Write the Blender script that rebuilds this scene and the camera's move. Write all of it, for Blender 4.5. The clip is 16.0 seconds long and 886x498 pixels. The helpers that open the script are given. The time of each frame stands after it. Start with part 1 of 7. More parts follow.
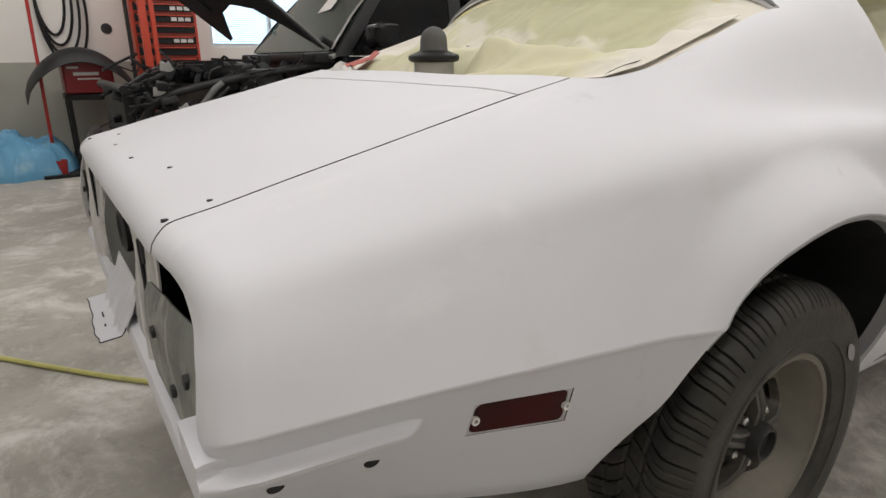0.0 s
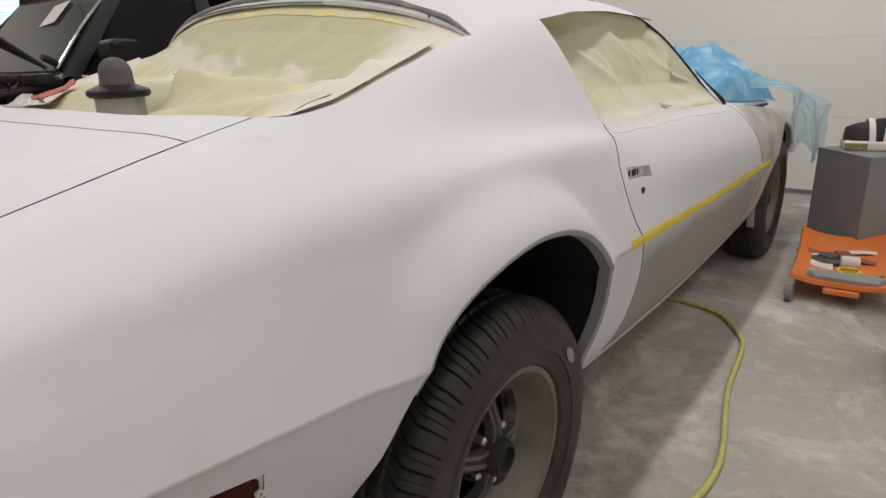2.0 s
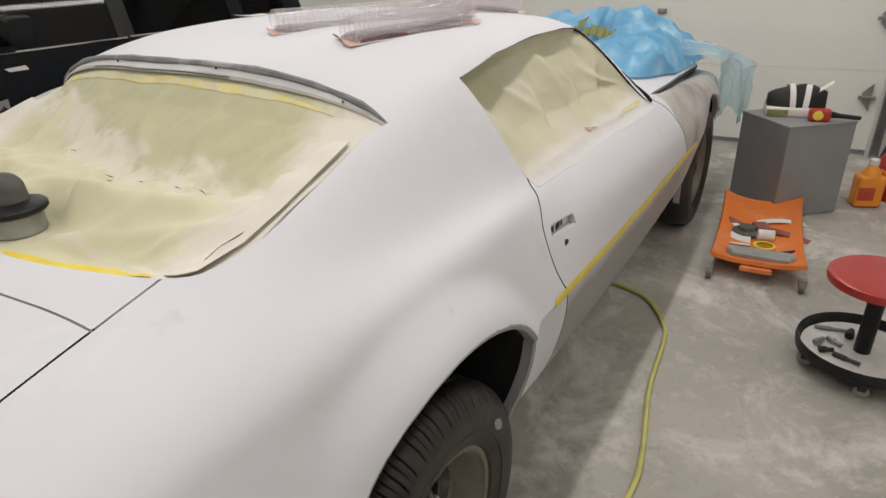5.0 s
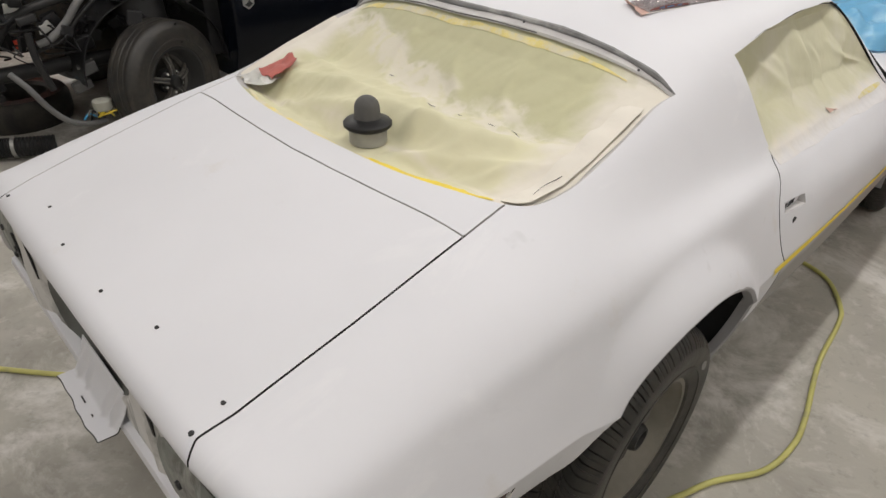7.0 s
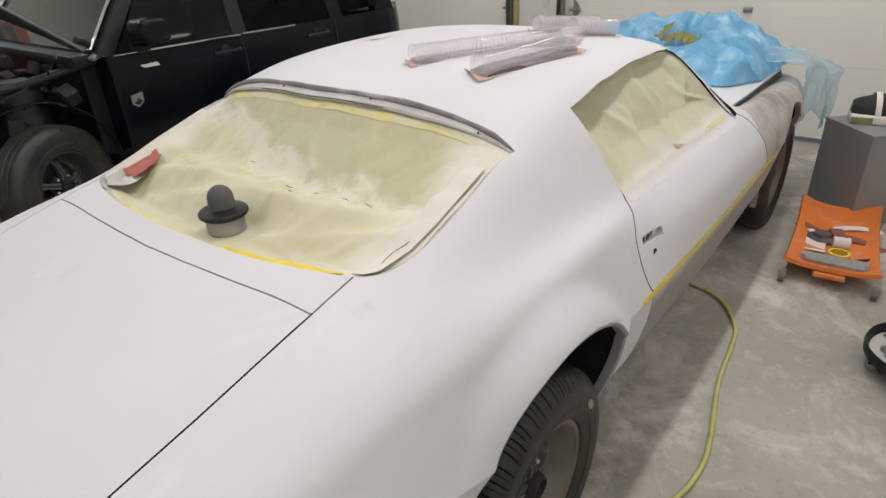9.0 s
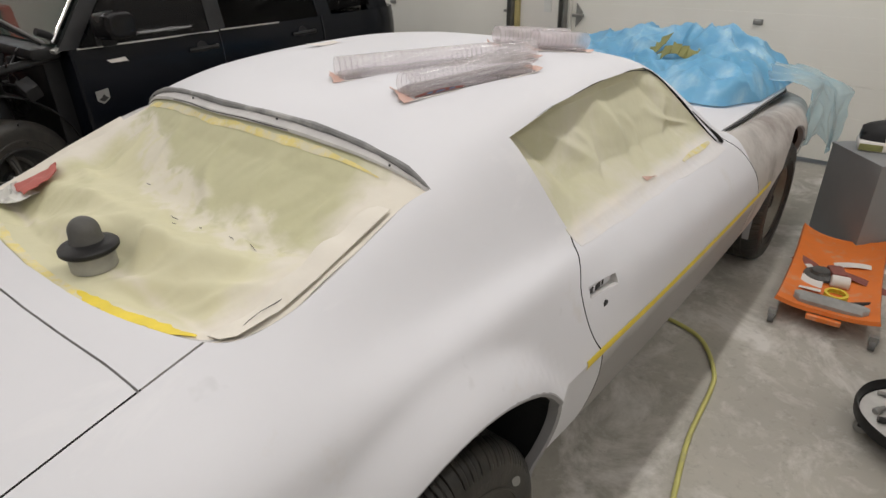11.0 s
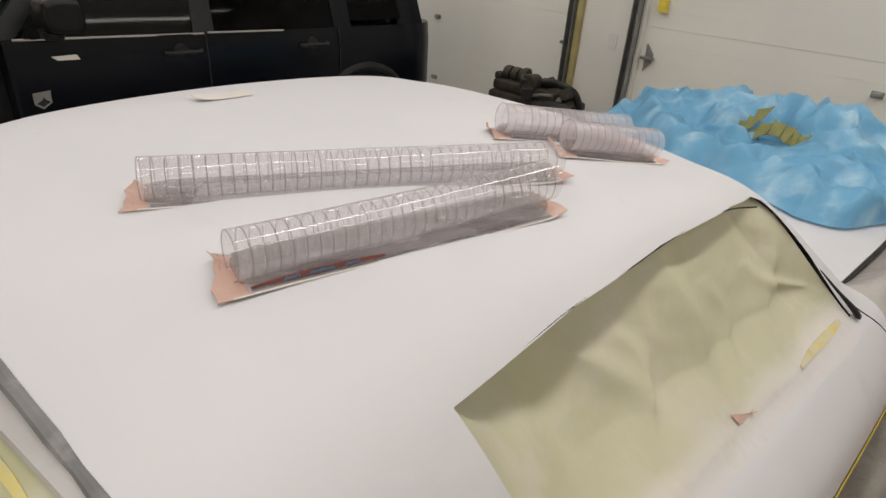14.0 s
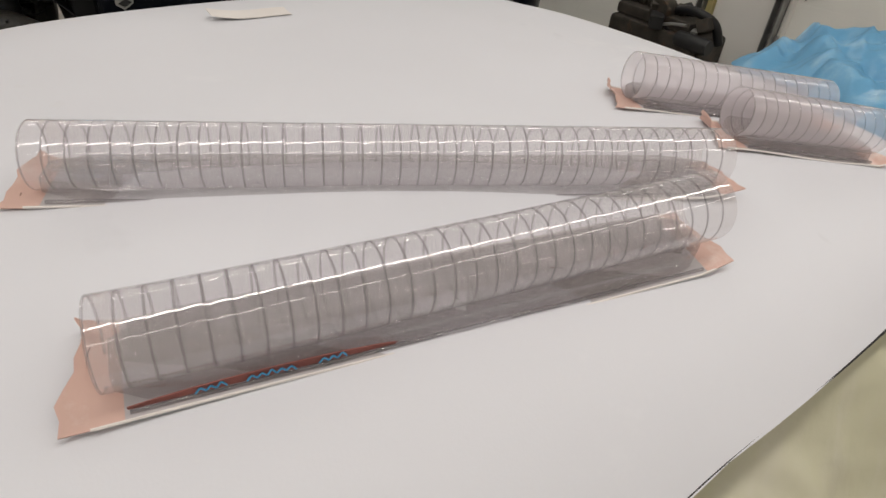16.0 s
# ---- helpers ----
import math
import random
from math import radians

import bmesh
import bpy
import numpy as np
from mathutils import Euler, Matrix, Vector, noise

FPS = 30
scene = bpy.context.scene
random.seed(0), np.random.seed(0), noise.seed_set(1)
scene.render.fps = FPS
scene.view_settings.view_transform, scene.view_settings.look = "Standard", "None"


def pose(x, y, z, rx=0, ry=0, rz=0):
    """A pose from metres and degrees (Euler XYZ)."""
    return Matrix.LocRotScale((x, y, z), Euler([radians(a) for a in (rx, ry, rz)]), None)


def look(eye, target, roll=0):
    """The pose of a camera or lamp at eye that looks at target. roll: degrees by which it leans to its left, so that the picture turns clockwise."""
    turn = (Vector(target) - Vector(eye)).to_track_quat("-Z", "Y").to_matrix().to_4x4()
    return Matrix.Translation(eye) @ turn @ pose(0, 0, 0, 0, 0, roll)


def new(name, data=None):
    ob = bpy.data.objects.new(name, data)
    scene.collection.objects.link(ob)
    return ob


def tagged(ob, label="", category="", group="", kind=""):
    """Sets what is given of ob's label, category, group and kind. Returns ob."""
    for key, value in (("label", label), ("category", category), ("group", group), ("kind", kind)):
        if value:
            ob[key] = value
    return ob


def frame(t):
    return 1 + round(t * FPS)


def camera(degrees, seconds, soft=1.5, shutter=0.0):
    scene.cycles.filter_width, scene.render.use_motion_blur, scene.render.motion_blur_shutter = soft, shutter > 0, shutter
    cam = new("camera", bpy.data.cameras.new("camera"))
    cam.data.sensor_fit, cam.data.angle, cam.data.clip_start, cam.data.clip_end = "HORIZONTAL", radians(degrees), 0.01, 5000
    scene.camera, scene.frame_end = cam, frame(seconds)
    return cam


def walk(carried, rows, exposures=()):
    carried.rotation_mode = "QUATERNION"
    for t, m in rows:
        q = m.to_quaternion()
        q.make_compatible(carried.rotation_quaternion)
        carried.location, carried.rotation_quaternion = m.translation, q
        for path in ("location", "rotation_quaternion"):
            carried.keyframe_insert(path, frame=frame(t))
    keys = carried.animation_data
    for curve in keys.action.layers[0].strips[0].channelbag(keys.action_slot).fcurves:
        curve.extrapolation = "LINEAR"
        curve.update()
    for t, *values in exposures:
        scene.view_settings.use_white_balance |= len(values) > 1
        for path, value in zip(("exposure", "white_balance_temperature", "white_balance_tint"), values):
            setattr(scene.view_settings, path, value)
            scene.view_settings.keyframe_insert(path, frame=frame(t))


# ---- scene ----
cam = camera(72.8, 16.0)
EXPOSURES = [(0, .06, 6500, 10), (1.5, -.02, 6540, 10), (3.5, -.02, 6580, 10), (6, .04, 6580, 10), (8.5, .06, 6500, 10), (11, -.06, 6560, 10), (12, -.13, 6620, 10), (13.5, -.19, 6800, 10), (15.2, -.23, 6850, 10), (16, -.30, 6740, 10)]
PATH = [
    (0, (1.345, -1.114, 1.068), (-0.239, -0.053, 0.462), -0.5),
    (0.25, (1.346, -1.109, 1.067), (-0.230, -0.038, 0.430), -0.5),
    (0.5, (1.348, -1.089, 1.061), (-0.193, 0.02, 0.432), -0.6),
    (1, (1.369, -1.021, 1.069), (-0.064, 0.221, 0.433), -1.2),
    (1.5, (1.391, -0.952, 1.095), (0.104, 0.439, 0.458), -1.5),
    (2, (1.4, -0.912, 1.112), (0.234, 0.598, 0.513), -1.8),
    (2.5, (1.393, -0.91, 1.119), (0.326, 0.691, 0.57), -2.4),
    (3, (1.347, -0.924, 1.136), (0.341, 0.723, 0.612), -2.9),
    (3.5, (1.37, -0.835, 1.122), (0.343, 0.798, 0.596), -3.9),
    (3.7, (1.382, -0.78, 1.117), (0.358, 0.85, 0.576), -4.1),
    (5.8, (1.368, -0.775, 1.637), (0.395, 0.643, 0.617), -0.1),
    (6, (1.338, -0.878, 1.62), (0.34, 0.518, 0.593), 0.6),
    (6.5, (1.268, -1.055, 1.632), (0.17, 0.208, 0.538), 1.6),
    (7, (1.224, -1.162, 1.631), (0.049, 0.025, 0.53), 1.6),
    (7.5, (1.219, -1.121, 1.634), (0.031, 0.075, 0.557), 0.8),
    (8, (1.252, -1.07, 1.644), (0.106, 0.226, 0.641), -0.8),
    (8.5, (1.325, -1.063, 1.655), (0.228, 0.329, 0.728), -2.9),
    (10.8, (1.432, -0.736, 1.655), (0.277, 0.608, 0.726), -1.5),
    (11, (1.419, -0.687, 1.651), (0.277, 0.666, 0.721), -1.2),
    (11.5, (1.33, -0.533, 1.655), (0.225, 0.87, 0.755), -0.0),
    (12, (1.233, -0.372, 1.655), (0.116, 1.038, 0.782), 1.1),
    (12.5, (1.179, -0.179, 1.642), (-0.021, 1.171, 0.783), 2.2),
    (13, (1.142, 0.003, 1.64), (-0.118, 1.291, 0.773), 3.0),
    (13.5, (1.04, 0.098, 1.637), (-0.217, 1.384, 0.761), 3.9),
    (14, (0.947, 0.15, 1.641), (-0.295, 1.428, 0.734), 4.5),
    (14.5, (0.882, 0.21, 1.645), (-0.375, 1.444, 0.697), 4.9),
    (15, (0.801, 0.331, 1.628), (-0.471, 1.514, 0.636), 5.3),
    (15.5, (0.765, 0.354, 1.615), (-0.532, 1.456, 0.565), 5.5),
    (16, (0.7, 0.41, 1.586), (-0.619, 1.381, 0.438), 5.7),
]
walk(cam, [(t, look(eye, target, roll)) for t, eye, target, roll in PATH], EXPOSURES)

# ---------------------------------------------------------------- light
world = bpy.data.worlds.new("world")
scene.world = world
world.use_nodes = True
world.node_tree.nodes["Background"].inputs[0].default_value = (0.75, 0.85, 1.0, 1)
world.node_tree.nodes["Background"].inputs[1].default_value = 0.25


def strip_lamp(x, y0, y1, z, watts, width=0.09):
    data = bpy.data.lights.new("ceiling_tube_or_fill_light", "AREA")
    data.shape, data.size, data.size_y = "RECTANGLE", width, y1 - y0
    data.energy, data.color = watts, (1.0, 0.965, 0.935)
    ob = new("ceiling_tube_or_fill_light", data)
    ob.location = (x, (y0 + y1) / 2, z)
    return ob


CEILING = 3.05
strip_lamp(.72, -2.6, 4.35, CEILING - 0.09, 52, .10)
# Added fill that brightens the car's right side; no such tube is known.
strip_lamp(2.2, -2.6, 4.35, CEILING - 0.09, 20)
strip_lamp(-2.05, -2.6, 4.35, CEILING - 0.09, 62)
strip_lamp(-4.9, -2.6, 4.35, CEILING - 0.09, 62)


# ---------------------------------------------------------------- materials
def material(name, color, rough=0.6, metal=0.0, vary=0.06, scale=6.0, bump=0.0, bump_scale=60.0, second=None, spot=0.0,
             spot_scale=2.5, coat=0.0, fine=0.0, spec=0.5):
    """A surface with broad and fine variation: color mixed towards second in stains, grain in roughness and relief."""
    m = bpy.data.materials.new(name)
    m.use_nodes = True
    t = m.node_tree
    b = t.nodes["Principled BSDF"]
    n = lambda kind: t.nodes.new(kind)
    geo = n("ShaderNodeTexCoord")
    broad = n("ShaderNodeTexNoise")
    broad.inputs["Scale"].default_value, broad.inputs["Detail"].default_value = scale, 6.0
    t.links.new(geo.outputs["Object"], broad.inputs["Vector"])
    ramp = n("ShaderNodeMapRange")
    ramp.inputs["From Min"].default_value, ramp.inputs["From Max"].default_value = 0.3, 0.7
    ramp.inputs["To Min"].default_value, ramp.inputs["To Max"].default_value = 1 - vary, 1 + vary
    t.links.new(broad.outputs["Fac"], ramp.inputs["Value"])
    mul = n("ShaderNodeMix")
    mul.data_type, mul.blend_type = "RGBA", "MULTIPLY"
    mul.inputs["Factor"].default_value = 1.0
    mul.inputs["A"].default_value = (*color, 1)
    if second:
        stain = n("ShaderNodeTexNoise")
        stain.inputs["Scale"].default_value, stain.inputs["Detail"].default_value = spot_scale, 8.0
        stain.inputs["Roughness"].default_value = 0.65
        t.links.new(geo.outputs["Object"], stain.inputs["Vector"])
        cut = n("ShaderNodeMapRange")
        cut.inputs["From Min"].default_value, cut.inputs["From Max"].default_value = 0.62 - spot * 0.3, 0.78 - spot * 0.3
        t.links.new(stain.outputs["Fac"], cut.inputs["Value"])
        mix = n("ShaderNodeMix")
        mix.data_type = "RGBA"
        mix.inputs["A"].default_value, mix.inputs["B"].default_value = (*color, 1), (*second, 1)
        t.links.new(cut.outputs["Result"], mix.inputs["Factor"])
        t.links.new(mix.outputs["Result"], mul.inputs["A"])
    t.links.new(ramp.outputs["Result"], mul.inputs["B"])
    t.links.new(mul.outputs["Result"], b.inputs["Base Color"])
    rr = n("ShaderNodeMapRange")
    rr.inputs["To Min"].default_value, rr.inputs["To Max"].default_value = max(rough - 0.1, 0.02), min(rough + 0.1, 1)
    t.links.new(broad.outputs["Fac"], rr.inputs["Value"])
    t.links.new(rr.outputs["Result"], b.inputs["Roughness"])
    b.inputs["Metallic"].default_value = metal
    b.inputs["Specular IOR Level"].default_value = spec
    b.inputs["Coat Weight"].default_value = coat
    if bump:
        grain = n("ShaderNodeTexNoise")
        grain.inputs["Scale"].default_value, grain.inputs["Detail"].default_value = bump_scale, 5.0
        t.links.new(geo.outputs["Object"], grain.inputs["Vector"])
        bp = n("ShaderNodeBump")
        bp.inputs["Strength"].default_value, bp.inputs["Distance"].default_value = bump, 0.01
        t.links.new(grain.outputs["Fac"], bp.inputs["Height"])
        t.links.new(bp.outputs["Normal"], b.inputs["Normal"])
    return m


def clear_material(name, color, rough=0.08, alpha=0.25, ior=1.45, wave=0.0, body=(0.90, 0.87, 0.88)):
    """Thin clear plastic or glass: part of the light goes straight through, the rest is gloss."""
    m = bpy.data.materials.new(name)
    m.use_nodes = True
    t = m.node_tree
    t.nodes.remove(t.nodes["Principled BSDF"])
    out = t.nodes["Material Output"]
    thin, gloss, film, mix, mix2 = (t.nodes.new("ShaderNode" + k) for k in ("BsdfTransparent", "BsdfGlossy", "BsdfDiffuse", "MixShader", "MixShader"))
    # the same share of gloss on both sides of the thin sheet
    base = ((ior - 1) / (ior + 1)) ** 2
    fres, power, share = t.nodes.new("ShaderNodeLayerWeight"), t.nodes.new("ShaderNodeMath"), t.nodes.new("ShaderNodeMath")
    fres.inputs["Blend"].default_value = 0.5
    power.operation, share.operation = "POWER", "MULTIPLY_ADD"
    power.inputs[1].default_value, share.inputs[1].default_value, share.inputs[2].default_value = 5.0, 1 - base, base
    t.links.new(fres.outputs["Facing"], power.inputs[0])
    t.links.new(power.outputs[0], share.inputs[0])
    thin.inputs[0].default_value = (*color, 1)
    film.inputs[0].default_value = (*body, 1)
    gloss.inputs["Roughness"].default_value = rough
    mix2.inputs[0].default_value = alpha
    t.links.new(thin.outputs[0], mix2.inputs[1])
    glow, half = t.nodes.new("ShaderNodeBsdfTranslucent"), t.nodes.new("ShaderNodeMixShader")
    glow.inputs[0].default_value = (*body, 1)
    t.links.new(film.outputs[0], half.inputs[1])
    t.links.new(glow.outputs[0], half.inputs[2])
    t.links.new(half.outputs[0], mix2.inputs[2])
    t.links.new(share.outputs[0], mix.inputs[0])
    t.links.new(mix2.outputs[0], mix.inputs[1])
    t.links.new(gloss.outputs[0], mix.inputs[2])
    if wave:
        nz = t.nodes.new("ShaderNodeTexNoise")
        nz.inputs["Scale"].default_value = 90
        bp = t.nodes.new("ShaderNodeBump")
        bp.inputs["Strength"].default_value, bp.inputs["Distance"].default_value = wave, 0.004
        t.links.new(nz.outputs["Fac"], bp.inputs["Height"])
        t.links.new(bp.outputs["Normal"], gloss.inputs["Normal"])
        t.links.new(bp.outputs["Normal"], fres.inputs["Normal"])
    t.links.new(mix.outputs[0], out.inputs["Surface"])
    return m


def add_stains(m, color, scale, lo, hi, strength=1.0, warp=0.0, detail=9.0, stretch=(1, 1, 1)):
    """Mixes a further kind of stain over a surface's colour: noise between lo and hi, warped into swirls."""
    t = m.node_tree
    b = t.nodes["Principled BSDF"]
    tex, place, nz, cut, mix = (t.nodes.new("ShaderNode" + k) for k in ("TexCoord", "Mapping", "TexNoise", "MapRange", "Mix"))
    place.inputs["Scale"].default_value = stretch
    place.inputs["Location"].default_value = (scale * 1.7, scale * .9, 3.1)
    t.links.new(tex.outputs["Object"], place.inputs["Vector"])
    t.links.new(place.outputs["Vector"], nz.inputs["Vector"])
    nz.inputs["Scale"].default_value, nz.inputs["Detail"].default_value = scale, detail
    nz.inputs["Roughness"].default_value, nz.inputs["Distortion"].default_value = 0.68, warp
    cut.inputs["From Min"].default_value, cut.inputs["From Max"].default_value = lo, hi
    cut.inputs["To Max"].default_value = strength
    t.links.new(nz.outputs["Fac"], cut.inputs["Value"])
    old = b.inputs["Base Color"].links[0].from_socket
    mix.data_type = "RGBA"
    mix.inputs["B"].default_value = (*color, 1)
    t.links.new(old, mix.inputs["A"])
    t.links.new(cut.outputs["Result"], mix.inputs["Factor"])
    t.links.new(mix.outputs["Result"], b.inputs["Base Color"])
    return m


PRIMER = material("white_primer", (0.685, 0.69, 0.73), 0.55, vary=0.025, scale=3.0, bump=0.02, bump_scale=400, second=(0.63, 0.61, 0.60), spot=-0.1, spot_scale=4.0, spec=0.4)
add_stains(PRIMER, (0.50, 0.50, 0.52), 2.6, 0.66, 0.80, 0.30, 0.4, 5.0)
add_stains(PRIMER, (0.42, 0.42, 0.43), 9.0, 0.70, 0.80, 0.30, 0.2, 3.0)
add_stains(PRIMER, (0.80, 0.80, 0.82), 5.0, 0.60, 0.75, 0.45, 0.5, 6.0, (1, 0.5, 1))
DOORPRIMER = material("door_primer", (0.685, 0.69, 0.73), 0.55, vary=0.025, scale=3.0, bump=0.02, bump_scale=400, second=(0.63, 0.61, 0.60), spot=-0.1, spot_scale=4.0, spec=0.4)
FLANGE = material("grey_primed_flange", (0.54, 0.53, 0.53), 0.6, vary=0.15, scale=9, second=(0.40, 0.40, 0.41), spot=0.1, spot_scale=8, bump=0.08)
GREYPRIMER = material("grey_primer", (0.33, 0.33, 0.345), 0.55, vary=0.08, scale=5, bump=0.05)
FENDER = material("sanded_primer", (0.50, 0.475, 0.455), 0.6, vary=0.12, scale=3, second=(0.27, 0.24, 0.225), spot=0.55, spot_scale=2.2, bump=0.04, bump_scale=200)
BARESTEEL = material("bare_sheet_steel", (0.20, 0.21, 0.195), 0.5, 0.35, vary=0.3, scale=14, second=(0.12, 0.11, 0.10), spot=0.3, spot_scale=9, bump=0.15, bump_scale=80)
PAPERDUST = material("dusted_masking_paper", (0.73, 0.695, 0.625), 0.8, vary=0.06, scale=7, second=(0.64, 0.60, 0.47), spot=0.1, spot_scale=5, bump=0.12, bump_scale=40)


def dusted_paper(name, axis, centre, width, reach, color=(0.655, 0.63, 0.44)):
    """Masking paper with a ragged band of pale sanding dust along one axis."""
    m = material(name, color, 0.75, vary=0.05, scale=4, bump=0.10, bump_scale=35, second=(0.52, 0.51, 0.31), spot=0.32, spot_scale=1.7)
    t = m.node_tree
    n = lambda kind: t.nodes.new(kind)
    tex, split, noise1, sub, div, add, ramp, mix = (n(k) for k in ("ShaderNodeTexCoord", "ShaderNodeSeparateXYZ", "ShaderNodeTexNoise", "ShaderNodeMath", "ShaderNodeMath", "ShaderNodeMath", "ShaderNodeMapRange", "ShaderNodeMix"))
    t.links.new(tex.outputs["Object"], split.inputs[0])
    t.links.new(tex.outputs["Object"], noise1.inputs["Vector"])
    noise1.inputs["Scale"].default_value, noise1.inputs["Detail"].default_value = 7.0, 7.0
    sub.operation, div.operation, add.operation = "SUBTRACT", "ABSOLUTE", "MULTIPLY_ADD"
    t.links.new(split.outputs[axis], sub.inputs[0])
    sub.inputs[1].default_value = centre
    t.links.new(sub.outputs[0], div.inputs[0])
    t.links.new(noise1.outputs["Fac"], add.inputs[0])
    add.inputs[1].default_value = reach
    t.links.new(div.outputs[0], add.inputs[2])
    ramp.inputs["From Min"].default_value, ramp.inputs["From Max"].default_value = width + reach * .62, width + reach * .30
    t.links.new(add.outputs[0], ramp.inputs["Value"])
    b = t.nodes["Principled BSDF"]
    wrinkle, crumple = n("ShaderNodeTexNoise"), n("ShaderNodeBump")
    wrinkle.inputs["Scale"].default_value, wrinkle.inputs["Detail"].default_value, wrinkle.inputs["Distortion"].default_value = 6.0, 3.0, 0.15
    crumple.inputs["Strength"].default_value, crumple.inputs["Distance"].default_value = 0.35, 0.03
    t.links.new(tex.outputs["Object"], wrinkle.inputs["Vector"])
    t.links.new(wrinkle.outputs["Fac"], crumple.inputs["Height"])
    t.links.new(b.inputs["Normal"].links[0].from_socket, crumple.inputs["Normal"])
    t.links.new(crumple.outputs["Normal"], b.inputs["Normal"])
    old = b.inputs["Base Color"].links[0].from_socket
    mix.data_type = "RGBA"
    mix.inputs["B"].default_value = (0.74, 0.69, 0.60, 1)
    t.links.new(old, mix.inputs["A"])
    t.links.new(ramp.outputs["Result"], mix.inputs["Factor"])
    t.links.new(mix.outputs["Result"], b.inputs["Base Color"])
    return m


def add_guide_coat_and_shade(m, top, color):
    """Brownish guide-coat powder plus painted shade below a panel's line, in ragged clouds."""
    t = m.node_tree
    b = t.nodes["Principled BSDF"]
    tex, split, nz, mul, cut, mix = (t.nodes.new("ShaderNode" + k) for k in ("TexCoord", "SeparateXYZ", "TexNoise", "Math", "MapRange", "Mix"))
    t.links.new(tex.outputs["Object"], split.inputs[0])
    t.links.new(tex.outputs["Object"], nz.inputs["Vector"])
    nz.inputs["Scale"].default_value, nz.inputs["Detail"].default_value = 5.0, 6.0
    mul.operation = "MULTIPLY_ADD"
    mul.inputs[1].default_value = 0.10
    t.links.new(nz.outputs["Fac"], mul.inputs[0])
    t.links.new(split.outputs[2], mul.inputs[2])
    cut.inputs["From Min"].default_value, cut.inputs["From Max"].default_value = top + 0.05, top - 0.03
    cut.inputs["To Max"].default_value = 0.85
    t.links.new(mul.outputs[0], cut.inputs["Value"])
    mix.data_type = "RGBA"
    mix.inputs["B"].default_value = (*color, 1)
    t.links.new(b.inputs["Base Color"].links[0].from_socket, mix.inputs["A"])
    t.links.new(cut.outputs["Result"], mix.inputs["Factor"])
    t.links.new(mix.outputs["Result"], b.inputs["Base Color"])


# The dark tone also carries the shade of the door below its tape.
add_guide_coat_and_shade(DOORPRIMER, 0.65, (0.25, 0.235, 0.22))


def layered_dust(m, olive, pale):
    """Two overlapping sheets: the upper one olive, a ragged pale dust band along its lower edge, dusty margins."""
    t = m.node_tree
    b = t.nodes["Principled BSDF"]
    n = lambda kind: t.nodes.new("ShaderNode" + kind)

    def calc(op, x, y):
        node = n("Math")
        node.operation = op
        for k, value in enumerate((x, y)):
            if isinstance(value, float):
                node.inputs[k].default_value = value
            else:
                t.links.new(value, node.inputs[k])
        return node.outputs[0]

    def step(value, lo, hi, top=1.0, bottom=0.0):
        node = n("MapRange")
        for key, number in (("From Min", lo), ("From Max", hi), ("To Min", bottom), ("To Max", top)):
            node.inputs[key].default_value = number
        t.links.new(value, node.inputs["Value"])
        return node.outputs["Result"]

    def cover(color, factor):
        mix = n("Mix")
        mix.data_type = "RGBA"
        mix.inputs["B"].default_value = (*color, 1)
        t.links.new(b.inputs["Base Color"].links[0].from_socket, mix.inputs["A"])
        t.links.new(factor, mix.inputs["Factor"])
        t.links.new(mix.outputs["Result"], b.inputs["Base Color"])

    tex, split = n("TexCoord"), n("SeparateXYZ")
    t.links.new(tex.outputs["Object"], split.inputs[0])
    x, y = split.outputs[0], split.outputs[1]
    rag, fine = n("TexNoise"), n("TexNoise")
    for node, scale, detail in ((rag, 8.0, 7.0), (fine, 22.0, 8.0)):
        node.inputs["Scale"].default_value, node.inputs["Detail"].default_value, node.inputs["Distortion"].default_value = scale, detail, 0.4
        t.links.new(tex.outputs["Object"], node.inputs["Vector"])
    wob = calc("MULTIPLY", calc("SUBTRACT", rag.outputs["Fac"], 0.5), 0.20)
    seam = calc("SUBTRACT", calc("SUBTRACT", y, step(x, -0.46, 0.06, -0.055, 0.13)), wob)
    cover(olive, step(seam, -0.005, 0.012, 0.75))
    thin = step(fine.outputs["Fac"], 0.34, 0.50)
    band = calc("MULTIPLY", step(calc("ABSOLUTE", calc("ADD", seam, 0.018), 0.0), 0.056, 0.030), thin)
    cover(pale, step(band, 0.0, 1.0, 0.7))
    side = step(calc("ADD", calc("ABSOLUTE", x, 0.0), wob), 0.47, 0.545, 0.92)
    cover(pale, side)
    foot = step(calc("ADD", calc("SUBTRACT", calc("MULTIPLY", x, 0.55), y), wob), 0.50, 0.56, 0.9)
    cover(pale, foot)


